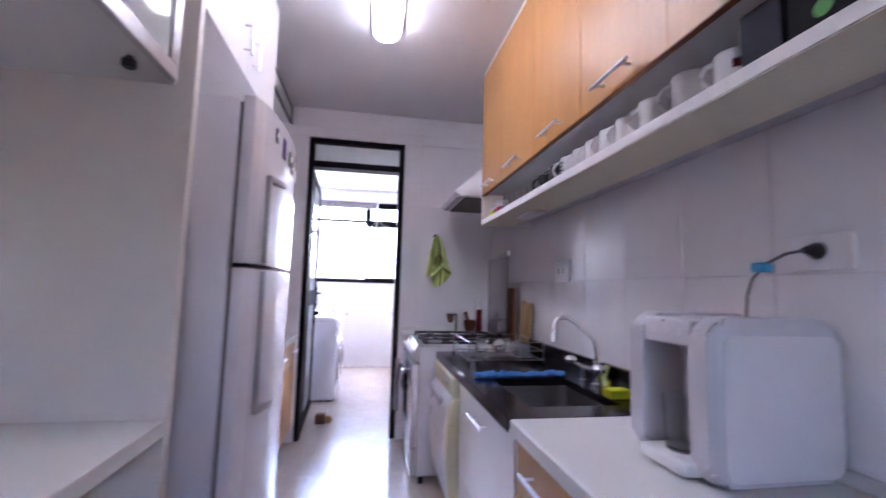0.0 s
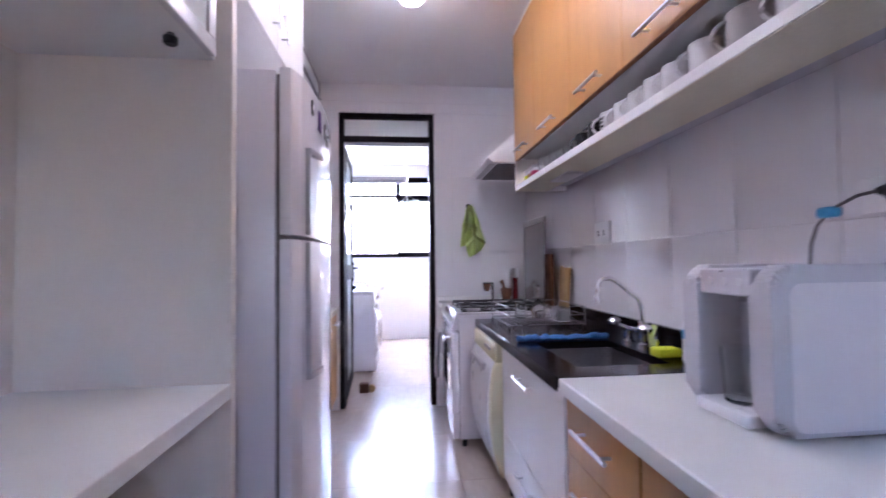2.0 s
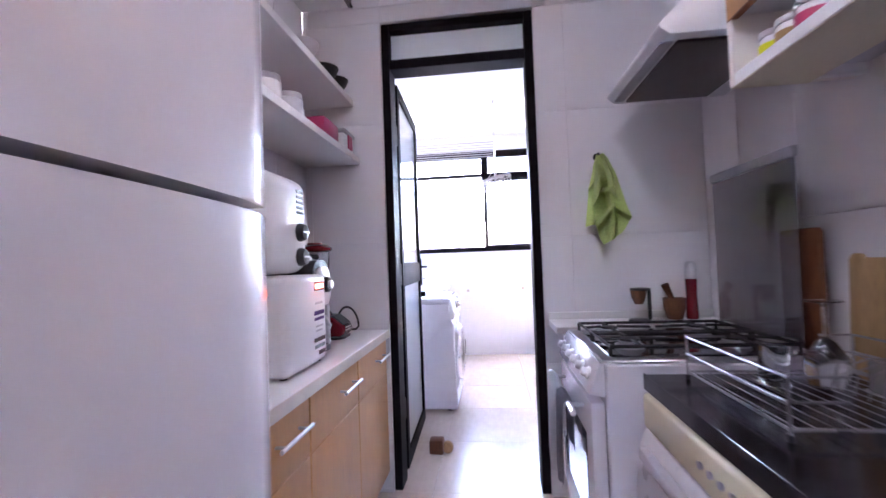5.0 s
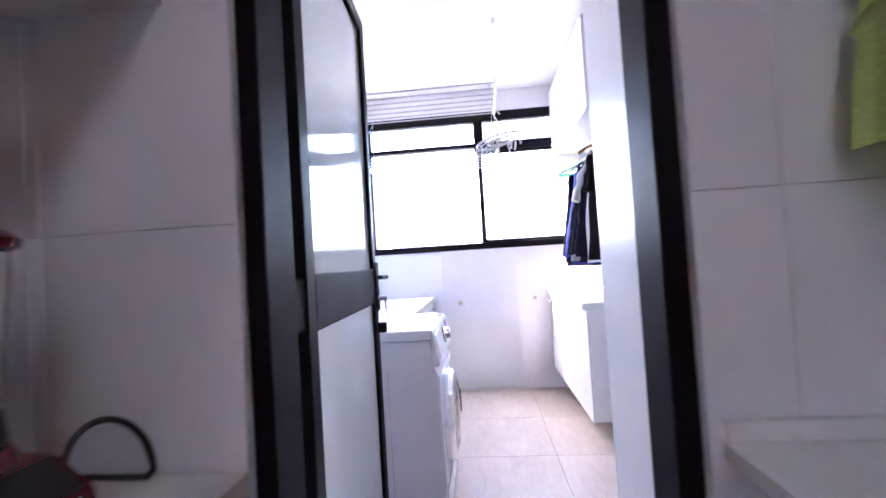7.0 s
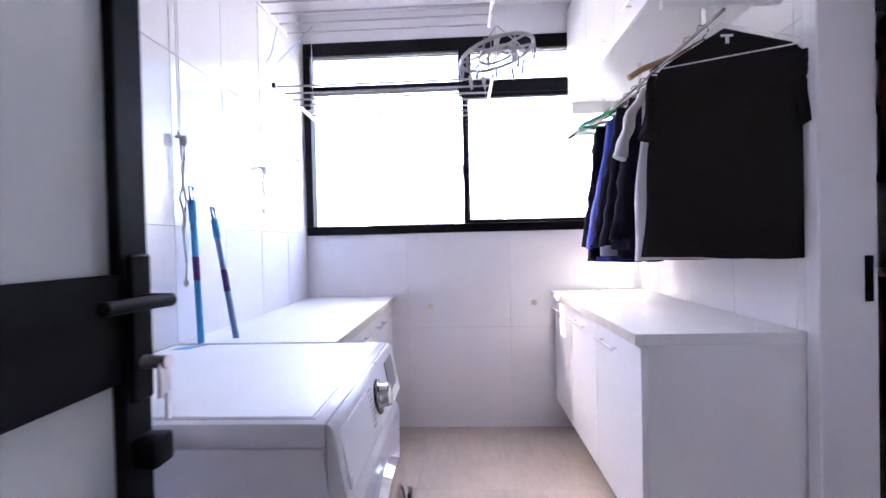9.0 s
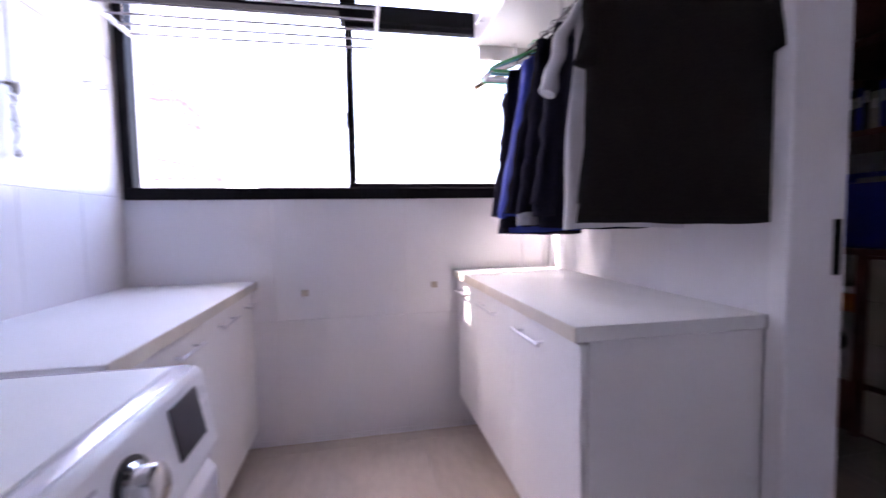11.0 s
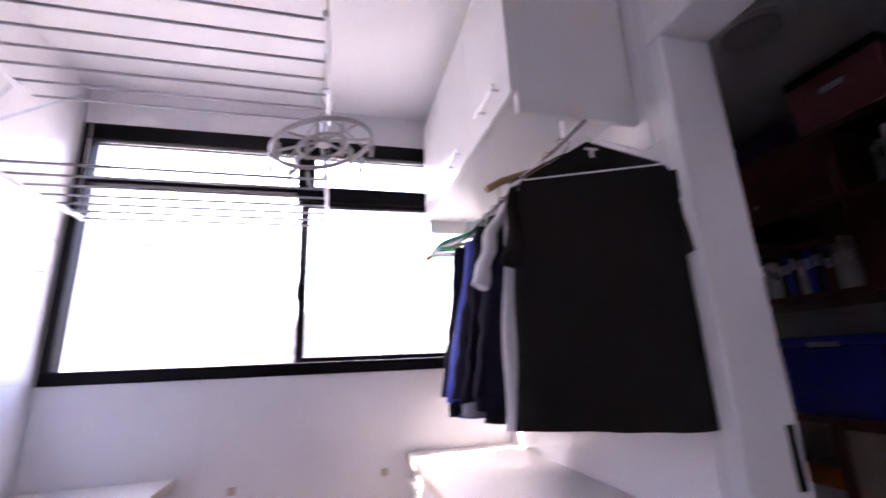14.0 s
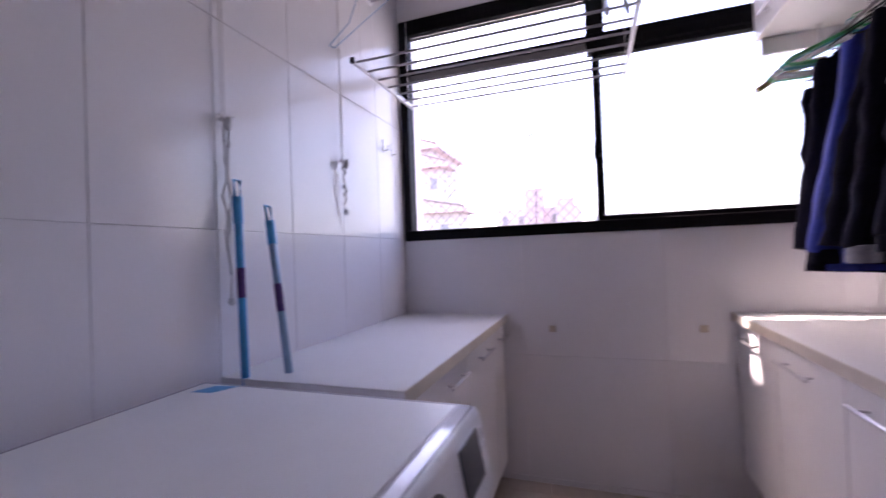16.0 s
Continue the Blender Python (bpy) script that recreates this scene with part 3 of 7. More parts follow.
bm = ring_plate(corners(CX, RW - 0.002, 1.802, 3.175), corners(SX0, SX1, SY0, SY1), CT - 0.030, CT)
part("slab", bm, GRANITE, granite, smooth=None)
part("front_edge", bm_box(CX - 0.006, CX - 0.0005, 1.802, 3.175, CT - 0.042, CT + 0.004, 0.002), GRANITE, granite)
part("upstand", bm_box(RW - 0.022, RW - 0.0005, 1.802, 3.175, CT + 0.0005, CT + 0.09, 0.002), GRANITE, granite)
sink = thing("sink", "stainless steel sink bowl set under the black granite", "sink", (0.85, 2.14, CT - 0.17))
bm = bmesh.new()
loops = []
for inset, z, r in ((-0.012, CT - 0.0305, 0.03), (-0.003, CT - 0.031, 0.035), (0.0, CT - 0.045, 0.04), (0.012, CT - 0.150, 0.05), (0.022, CT - 0.170, 0.05), (0.045, CT - 0.180, 0.05), (0.16, CT - 0.184, 0.03)):
    loops.append([bm.verts.new((x, y, z)) for x, y in round_rect(SX0 + inset, SX1 - inset, SY0 + inset, SY1 - inset, r)])
for a, c in zip(loops, loops[1:]):
    for i in range(len(a)):
        j = (i + 1) % len(a)
        bm.faces.new((a[i], a[j], c[j], c[i]))
bm.faces.new(loops[-1])
part("bowl", bm, SINKSTEEL, sink, smooth=60)
part("drain", bm_lathe([(0.045, 0), (0.045, 0.003), (0.03, 0.004), (0.02, 0.002)], (0.86, 2.14, CT - 0.1835), 20), CHROME, sink)

tap = thing("kitchen_tap", "chrome two-handled mixer tap with a swan-neck spout", "tap", (1.07, 2.16, CT))
bm = bm_lathe([(0.026, 0), (0.026, 0.012), (0.016, 0.018), (0.015, 0.07), (0.020, 0.075), (0.020, 0.10), (0.012, 0.105)], (1.085, 2.20, CT), 16)
part("body", bm, CHROME, tap)
pts = [(1.085, 2.20, CT + 0.10), (1.08, 2.20, 0.965), (1.065, 2.198, 0.995), (0.98, 2.19, 1.062), (0.945, 2.188, 1.083), (0.915, 2.187, 1.082), (0.893, 2.186, 1.066), (0.886, 2.185, 1.04), (0.886, 2.185, 1.005)]
part("spout", bm_tube(pts, 0.0095, 12), CHROME, tap)
part("aerator", bm_lathe([(0.012, 0), (0.013, 0.03), (0.010, 0.034)], (0.886, 2.185, 0.985), 12), CHROME, tap)
for dy in (-0.10, 0.10):
    bm = bm_tube([(1.085, 2.20, CT + 0.06), (1.075, 2.20 + dy, CT + 0.06)], 0.011, 10)
    bm_lathe([(0.021, 0), (0.021, 0.01), (0.014, 0.015), (0.014, 0.05)], (1.075, 2.20 + dy, CT), 14, into=bm)
    k = part("valve", bm, CHROME, tap)
    bm = bm_tube([(1.07, 2.20 + dy, CT + 0.06), (1.03, 2.20 + dy * 1.12, CT + 0.082)], 0.009, 10)
    bm_lathe([(0.014, 0), (0.026, 0.006), (0.028, 0.02), (0.020, 0.032), (0.008, 0.036)], (1.022, 2.20 + dy * 1.15, CT + 0.074), 10, into=bm)
    part("handle", bm, CHROME, k, "faceted chrome tap knob")


def limp_cloth(a, b, width, lumps, seed, steps=26):
    """A damp cloth folded into a lumpy strip between a and b."""
    r, bm2, rows2 = random.Random(seed), bmesh.new(), []
    a, b = Vector(a), Vector(b)
    d = (b - a).normalized()
    s = d.cross(Vector((0, 0, 1)))
    for i in range(steps + 1):
        p = a.lerp(b, i / steps)
        w = width * (0.8 + 0.4 * r.random()) * (0.55 if i in (0, steps) else 1)
        h = lumps * (0.7 + 0.6 * r.random())
        ring = []
        for k in range(8):
            t = 2 * math.pi * k / 8
            ring.append(bm2.verts.new(p + s * math.cos(t) * w * 0.5 + Vector((0, 0, h * 0.5 * (1 + math.sin(t)) + 0.001)) + d * r.uniform(-0.006, 0.006)))
        rows2.append(ring)
    for u, v in zip(rows2, rows2[1:]):
        for k in range(8):
            bm2.faces.new((u[k], u[(k + 1) % 8], v[(k + 1) % 8], v[k]))
    bm2.faces.new(rows2[0][::-1])
    bm2.faces.new(rows2[-1])
    return bm2


solid("cleaning_cloth", limp_cloth((0.61, 2.385, CT), (1.03, 2.40, CT), 0.045, 0.026, 3), BLUECLOTH, "blue cleaning cloth folded along the sink edge", "cloth", base=(0.82, 2.39, CT), smooth=60)
sponge = thing("sponge", "bright yellow dish sponge with a green tab on the granite", "sponge", (1.06, 2.02, CT))
part("foam", bm_box(1.015, 1.105, 1.985, 2.05, CT + 0.001, CT + 0.034, 0.008, 2), YELLOW, sponge)
part("tab", bm_tube([(1.03, 2.05, CT + 0.03), (1.045, 2.085, CT + 0.06), (1.07, 2.10, CT + 0.10)], 0.011, 8), LIME, sponge)
bottle = thing("detergent_bottle", "translucent dish soap bottle with a blue label", "bottle", (1.08, 1.88, CT))
part("body", bm_lathe([(0.030, 0), (0.034, 0.01), (0.034, 0.12), (0.026, 0.155), (0.014, 0.165), (0.013, 0.18)], (1.085, 1.90, CT), 18), WHITEPLASTIC, bottle)
part("cap", bm_lathe([(0.016, 0.18), (0.016, 0.205), (0.006, 0.21), (0.006, 0.225)], (1.085, 1.90, CT), 14), BLUECLOTH, bottle)
part("label", bm_lathe([(0.0345, 0.085), (0.0348, 0.086), (0.0348, 0.115), (0.0345, 0.116)], (1.085, 1.90, CT), 18), LABELBLUE, bottle, "blue printed band")

# ---- dish rack and what it holds
dish_rack = thing("dish_rack", "chrome wire dish rack on the granite beside the sink", "dish rack", (0.9, 2.80, CT))
RX0, RX1, RY0, RY1 = 0.66, 1.07, 2.72, 3.12
bm = bmesh.new()
bm_tube([(RX0, RY0, CT + 0.022), (RX1, RY0, CT + 0.022), (RX1, RY1, CT + 0.022), (RX0, RY1, CT + 0.022)], 0.0035, 6, True, bm)
for z in (CT + 0.070, CT + 0.115):
    bm_tube([(RX0 + 0.10, RY0, z), (RX0, RY0, z), (RX0, RY1, z), (RX0 + 0.10, RY1, z)], 0.0030, 6, into=bm)
    bm_tube([(RX1 - 0.08, RY0, z), (RX1, RY0, z), (RX1, RY1, z), (RX1 - 0.08, RY1, z)], 0.0030, 6, into=bm)
for x in (RX0, RX1):
    for y in (RY0, RY1):
        bm_tube([(x, y, CT + 0.012), (x, y, CT + 0.117)], 0.0035, 6, into=bm)
part("frame", bm, RACKWIRE, dish_rack)
for i in range(13):
    x = RX0 + (RX1 - RX0) * (i + 0.5) / 13
    part("wire", bm_tube([(x, RY0, CT + 0.022), (x, RY1, CT + 0.022)], 0.0016, 5), RACKWIRE, dish_rack)
for i in range(7):
    y = RY0 + 0.05 + i * 0.035
    part("plate_wire", bm_tube([(RX1 - 0.16, y, CT + 0.022), (RX1 - 0.15, y, CT + 0.075), (RX1 - 0.10, y, CT + 0.095), (RX1 - 0.05, y, CT + 0.075), (RX1 - 0.04, y, CT + 0.022)], 0.0017, 5), RACKWIRE, dish_rack)
for x in (RX0, RX1):
    for y in (RY0, RY1):
        part("foot", bm_lathe([(0.006, 0), (0.006, 0.014)], (x, y, CT), 8), BLACKPLASTIC, dish_rack)
wine_glass = solid("wine_glass", bm_lathe([(0.034, 0.0), (0.043, 0.035), (0.041, 0.065), (0.020, 0.100), (0.005, 0.112), (0.004, 0.182), (0.010, 0.189), (0.036, 0.194), (0.036, 0.197), (0.0, 0.197)], (0.90, 2.97, CT + 0.026), 22), CLEAR, "clear wine glass standing upside down in the rack", "glass", base=(0.90, 2.97, CT + 0.026), smooth=40)
solid("drinking_glass", bm_lathe([(0.034, 0), (0.034, 0.002), (0.029, 0.09), (0.026, 0.092), (0.0, 0.092)], (0.80, 2.99, CT + 0.026), 20), CLEAR, "clear tumbler upside down in the rack", "glass", base=(0.80, 2.99, CT + 0.026), smooth=40)
tubc = thing("food_container", "clear plastic food container standing upside down in the dish rack", "container", (0.975, 2.86, CT + 0.026))
part("tub", bm_prism(round_rect(0.955, 1.035, 2.80, 2.945, 0.02), "z", CT + 0.026, CT + 0.095, 0.006), HAZY, tubc)
part("rim", bm_prism(round_rect(0.949, 1.041, 2.794, 2.951, 0.022), "z", CT + 0.0235, CT + 0.0255), GREYPLASTIC, tubc, "grey rim")

# ---- cutting boards leaning on the tiles
for y0, y1, h, m, lean in ((3.005, 3.125, 0.315, BAMBOO, 0.03), (3.128, 3.168, 0.325, BAMBOO, 0.012)):
    b = bm_prism(round_rect(y0, y1, 0, h, 0.016), "x", 0, 0.016, 0.003)
    bmesh.ops.transform(b, matrix=Matrix.Translation((RW - 0.042 - lean, 0, CT + 0.002)) @ Matrix.Rotation(math.atan2(lean, h), 4, "Y"), verts=b.verts)
    solid("cutting_board", b, m, "pale wooden cutting board leaning against the tiles", "cutting board", base=(RW - 0.07, (y0 + y1) / 2, CT), smooth=40, group="boards by the stove")
b = bm_prism(round_rect(3.235, 3.40, 0.8275, 1.205, 0.012), "x", 1.082, 1.098, 0.003)
solid("cutting_board", b, DARKWOOD, "dark brown cutting board standing behind the glass lid", "cutting board", base=(1.09, 3.335, 0.8275), smooth=40, group="boards by the stove")

# ---- fronts under the worktops
FX = CX + 0.018


def base_unit(name, y0, y1, front, label, rows_, handle, z0=0.12, z1=0.752, body=LAMINATE, body_top=0.752):
    u = thing(name, label, "cabinet", ((FX + RW) / 2, (y0 + y1) / 2, 0))
    part("body", bm_box(FX + 0.020, RW - 0.003, y0 + 0.001, y1 - 0.001, z0, body_top), body, u, smooth=None)
    # set-back board, the toe space's shade put into its near-black colour
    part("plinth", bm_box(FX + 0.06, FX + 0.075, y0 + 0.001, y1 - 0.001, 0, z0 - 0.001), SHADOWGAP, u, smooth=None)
    top = z1 - 0.004
    for i, h in enumerate(rows_):
        f = part("drawer_front" if len(rows_) > 2 else "door", bm_box(FX, FX + 0.018, y0 + 0.003, y1 - 0.003, top - h + 0.003, top, 0.0015), front, u)
        if handle:
            c, hz = (y0 + y1) / 2, top - min(0.075, h * 0.4)
            bar_handle(f, (FX, c - 0.10, hz), (FX, c + 0.10, hz), (-1, 0, 0))
        top -= h
    return u


base_unit("drawer_unit", 1.392, 1.786, WOOD, "honey wood drawer unit under the white worktop", (0.16, 0.235, 0.235), True)
base_unit("cabinet", 0.95, 1.390, WOOD, "honey wood cabinet under the white worktop", (0.63,), True)
base_unit("cabinet", 0.50, 0.948, WOOD, "honey wood cabinet under the white worktop", (0.63,), True)
base_unit("cabinet", -0.40, 0.498, WOOD, "honey wood cabinet under the white worktop", (0.63,), True)
base_unit("sink_cabinet", 1.800, 2.585, LAMINATE, "white cabinet with bar handles under the sink", (0.40, 0.23), True, body_top=0.60)

# ---- dishwasher with its bulging door
dish = thing("dishwasher", "white dishwasher with a bulging door and cream side edge", "dishwasher", (0.85, 2.92, 0))
part("body", bm_box(FX + 0.03, RW - 0.005, 2.605, 3.168, 0.06, 0.762, 0.004), CREAM, dish)
out = [(FX + 0.028, 0.10), (FX - 0.010, 0.10), (FX - 0.045, 0.22), (FX - 0.062, 0.36), (FX - 0.060, 0.50), (FX - 0.045, 0.62), (FX - 0.030, 0.655), (FX + 0.028, 0.655)]
d = part("door", bm_prism(out, "y", 2.646, 3.160, 0.004), WHITEPLASTIC, dish, "white convex door")
part("door_side", bm_prism([(x + (0.004 if x < FX else 0), z) for x, z in out], "y", 2.600, 2.645, 0.008), CREAM, d, "cream door edge")
part("handle", bm_prism([(FX - 0.052, 0.585), (FX - 0.072, 0.60), (FX - 0.068, 0.625), (FX - 0.045, 0.625)], "y", 2.75, 3.10, 0.003), GREYPLASTIC, d)
p = part("control_panel", bm_box(FX - 0.034, FX + 0.029, 2.600, 3.160, 0.658, 0.755, 0.012, 3), CREAM, dish, "yellowed control panel")
for i in range(4):
    part("button", bm_lathe([(0.008, 0), (0.007, 0.006)], (FX - 0.040, 2.70 + i * 0.04, 0.71), 10, "x"), GREYPLASTIC, p)
for y in (2.64, 3.13):
    part("foot", bm_lathe([(0.018, 0), (0.018, 0.06)], (FX + 0.06, y, 0), 10), BLACKPLASTIC, dish)

# ---- stove
ST0, ST1, SF, SZ = 3.185, 3.745, 0.415, 0.838
stove = thing("stove", "white gas stove with black grates and a raised glass lid", "stove", (0.76, 3.55, 0))
part("body", bm_box(SF + 0.045, RW - 0.03, ST0, ST1, 0.055, SZ - 0.012, 0.006), FRIDGE, stove)
part("hob", bm_box(SF + 0.035, RW - 0.06, ST0 + 0.002, ST1 - 0.002, SZ - 0.0115, SZ, 0.004), STEEL, stove, "stainless steel hob top")
part("control_panel", bm_prism([(SF + 0.044, SZ - 0.012), (SF + 0.030, SZ - 0.006), (SF - 0.005, SZ - 0.10), (SF + 0.044, SZ - 0.11)], "y", ST0 + 0.002, ST1 - 0.002, 0.003), FRIDGE, stove)
for i in range(6):
    kn = bm_lathe([(0.020, 0), (0.020, 0.006), (0.015, 0.010), (0.013, 0.024), (0.006, 0.026)], (0, 0, 0), 14)
    bmesh.ops.transform(kn, matrix=Matrix.Translation((SF + 0.010, ST0 + 0.06 + i * 0.088, SZ - 0.052)) @ Matrix.Rotation(radians(-70), 4, "Y"), verts=kn.verts)
    part("knob", kn, WHITEPLASTIC, stove)
od = part("oven_door", bm_box(SF, SF + 0.043, ST0 + 0.006, ST1 - 0.006, 0.22, SZ - 0.125, 0.008, 2), FRIDGE, stove)
part("oven_glass", bm_box(SF - 0.003, SF - 0.0003, ST0 + 0.08, ST1 - 0.08, 0.32, 0.60, 0.001), SMOKED, od, "dark oven glass")
bar_handle(od, (SF, ST0 + 0.04, 0.672), (SF, ST1 - 0.04, 0.672), (-1, 0, 0), 0.010, 0.045, "white oven door bar")
part("lower_drawer", bm_box(SF + 0.006, SF + 0.043, ST0 + 0.006, ST1 - 0.006, 0.06, 0.212, 0.006, 2), FRIDGE, stove)
for x in (SF + 0.08, RW - 0.08):
    for y in (ST0 + 0.05, ST1 - 0.05):
        part("foot", bm_lathe([(0.016, 0), (0.016, 0.055)], (x, y, 0), 10), BLACKPLASTIC, stove)
part("hob_well", bm_box(SF + 0.075, RW - 0.12, ST0 + 0.035, ST1 - 0.035, SZ + 0.0003, SZ + 0.004, 0.001), SMOKED, stove, "black glass hob plate")
for bx in (0.58, 0.90):
    for by in (3.348, 3.595):
        b = part("burner", bm_lathe([(0.046, 0), (0.046, 0.010), (0.034, 0.012), (0.034, 0.020), (0.028, 0.023)], (bx, by, SZ + 0.004), 20), STEEL, stove)
        part("burner_cap", bm_lathe([(0.032, 0.0235), (0.032, 0.030), (0.02, 0.032)], (bx, by, SZ + 0.004), 20), IRON, b)
for y0, y1 in ((3.235, 3.460), (3.482, 3.707)):
    bm, x0, x1, z = bmesh.new(), 0.49, 1.02, SZ + 0.030
    bm_tube([(x0, y0, z), (x1, y0, z), (x1, y1, z), (x0, y1, z)], 0.006, 6, True, bm)
    for bx in (0.58, 0.90):
        cy = (y0 + y1) / 2
        for dx, dy in ((1, 0), (-1, 0), (0, 1), (0, -1)):
            ex, ey = (x1 if dx > 0 else x0) if dx and ((dx > 0) == (bx > 0.7)) else bx + dx * 0.15, (y1 if dy > 0 else y0) if dy else cy
            bm_tube([(bx + dx * 0.03, cy + dy * 0.03, z + 0.004), (ex, ey, z)], 0.0055, 6, into=bm)
    for x in (x0, x1):
        for y in (y0, y1):
            bm_tube([(x, y, z), (x, y, SZ + 0.001)], 0.006, 6, into=bm)
    part("grate", bm, IRON, stove, "black cast iron pan grate")
lid = part("glass_lid", bm_box(1.048, 1.055, ST0 + 0.08, ST1 - 0.01, SZ + 0.012, 1.42, 0.002), LIDGLASS, stove, "raised tinted glass lid")
part("lid_rail", bm_box(1.040, 1.062, ST0 + 0.075, ST1 - 0.005, 1.42, 1.455, 0.006, 2), RACKWIRE, lid, "brushed metal lid rail")
for y in (ST0 + 0.14, ST1 - 0.08):
    part("lid_hinge", bm_box(1.036, 1.075, y - 0.025, y + 0.025, SZ + 0.0005, SZ + 0.03, 0.003), STEEL, lid)

def draped_cloth(y0, y1, x, top, front, back, mat_seed):
    """A cloth folded over a bar along y: two hanging flaps with soft vertical folds."""
    b, rows4 = bmesh.new(), []
    prof = [(x + 0.016, back + (top - back) * k / 8) for k in range(8)] + [(x + 0.014, top + 0.004), (x, top + 0.014), (x - 0.015, top + 0.004)] + [(x - 0.018, top - (top - front) * k / 12) for k in range(1, 13)]
    n4 = 22
    for i4 in range(n4 + 1):
        u4 = i4 / n4
        row4 = []
        for k, (px4, pz4) in enumerate(prof):
            hang = abs(k - 9) / 12
            wave = 0.010 * math.sin(u4 * 11 + mat_seed) * hang + 0.004 * math.sin(u4 * 27 + 2 * mat_seed) * hang
            row4.append(b.verts.new((px4 - (abs(wave) if k > 9 else 0.3 * wave), y0 + (y1 - y0) * (u4 + 0.03 * hang * math.sin(9 * u4)), pz4 + 0.012 * math.sin(u4 * 6 + mat_seed) * (k == len(prof) - 1))))
        rows4.append(row4)
    for p4, q4 in zip(rows4, rows4[1:]):
        for k in range(len(prof) - 1):
            b.faces.new((p4[k], p4[k + 1], q4[k + 1], q4[k]))
    bmesh.ops.solidify(b, geom=b.faces[:], thickness=0.003)
    return b


solid("dish_towel", draped_cloth(3.30, 3.45, SF - 0.045, 0.672, 0.40, 0.52, 1.0), GREYCLOTH, "dark grey dish towel folded over the oven door bar", "towel", base=(SF - 0.045, 3.37, 0.672), smooth=60)
solid("dish_towel", draped_cloth(3.47, 3.68, SF - 0.045, 0.672, 0.36, 0.50, 2.2), WHITECLOTH, "pale dish towel folded over the oven door bar", "towel", base=(SF - 0.045, 3.60, 0.672), smooth=60)

ledge = thing("stone_ledge", "white stone ledge behind the stove along the end wall", "ledge", (0.76, 3.925, 0.84))
part("slab", bm_box(0.405, RW - 0.003, 3.752, YD - 0.002, 0.815, 0.846, 0.003), WORKTOP, ledge)
part("upstand", bm_box(0.405, RW - 0.003, YD - 0.018, YD - 0.0005, 0.8465, 0.880, 0.002), WORKTOP, ledge)
part("support", bm_box(0.47, RW - 0.004, 3.76, YD - 0.003, 0, 0.8145), LAMINATE, ledge, smooth=None)
stand = thing("coffee_filter_stand", "small dark stand holding a cloth coffee filter", "filter stand", (0.79, 3.875, 0.846))
part("base", bm_lathe([(0.045, 0), (0.045, 0.008), (0.04, 0.01)], (0.785, 3.875, 0.8465), 18), BLACKPLASTIC, stand)
part("post", bm_box(0.823, 0.837, 3.868, 3.882, 0.8545, 0.992, 0.002), BLACKPLASTIC, stand)
part("ring", bm_lathe([(0.040, 0), (0.043, 0.003), (0.043, 0.008), (0.040, 0.010)], (0.793, 3.875, 0.984), 18), BLACKPLASTIC, stand)
part("filter", bm_lathe([(0.018, 0.0), (0.030, 0.03), (0.034, 0.062)], (0.785, 3.875, 0.924), 14), DARKWOOD, stand, "coffee brown cloth bag")
mortar = thing("mortar", "turned brown wooden mortar with its pestle standing in it", "mortar", (0.95, 3.92, 0.846))
part("cup", bm_lathe([(0.030, 0), (0.034, 0.006), (0.045, 0.05), (0.048, 0.095), (0.041, 0.095), (0.036, 0.04), (0.0, 0.03)], (0.955, 3.925, 0.8465), 20), DARKWOOD, mortar)
part("pestle", bm_tube([(0.965, 3.925, 0.885), (0.925, 3.915, 0.975), (0.912, 3.912, 1.005)], 0.011, 10, r_end=0.017), DARKWOOD, mortar)
grinder = thing("salt_grinder", "tall clear salt grinder with a steel cap", "grinder", (1.03, 3.925, 0.846))
part("body", bm_lathe([(0.024, 0), (0.026, 0.01), (0.022, 0.10), (0.024, 0.18)], (1.03, 3.925, 0.8465), 16), REDPLASTIC, grinder, "glass body with reddish spice")
part("cap", bm_lathe([(0.025, 0.181), (0.026, 0.19), (0.022, 0.25), (0.014, 0.258)], (1.03, 3.925, 0.8465), 16), STEEL, grinder)

# ---- hood
hood = thing("range_hood", "slim white range hood with a grey filter underneath", "range hood", (0.9, 3.53, 1.8))
prof = [(RW - 0.004, 1.80), (0.70, 1.80), (0.672, 1.822), (0.668, 1.832), (0.70, 1.865), (0.77, 1.935), (0.84, 1.985), (0.92, 2.005), (RW - 0.004, 2.005)]
part("shell", bm_prism(prof, "y", 3.215, 3.80, 0.003), WHITEPLASTIC, hood)
part("filter", bm_box(0.735, 1.06, 3.255, 3.76, 1.790, 1.7995, 0.002), MESHGREY, hood, "dark grey mesh filter")
part("light_strip", bm_box(0.685, 0.725, 3.26, 3.755, 1.794, 1.7995, 0.001), GREYPLASTIC, hood)

# ---- socket plates and the plugged cord
plate = thing("socket", "white double socket plate on the tiles", "socket", (RW - 0.007, 2.652, 1.298))
part("plate", bm_box(RW - 0.012, RW - 0.0005, 2.570, 2.735, 1.240, 1.356, 0.004, 2), WHITEPLASTIC, plate)
for dy in (-0.03, 0.03):
    p = part("insert", bm_box(RW - 0.0145, RW - 0.0122, 2.6525 + dy - 0.018, 2.6525 + dy + 0.018, 1.278, 1.318, 0.0008), WHITEPLASTIC, plate)
    for dz in (-0.008, 0.008):
        part("hole", bm_lathe([(0.0060, -0.0012), (0.0060, 0.0)], (RW - 0.0146, 2.6525 + dy, 1.298 + dz), 10, "x"), BLACKPLASTIC, p)
plate2 = thing("socket", "white socket plate with a black plug in it", "socket", (RW - 0.007, 1.332, 1.293))
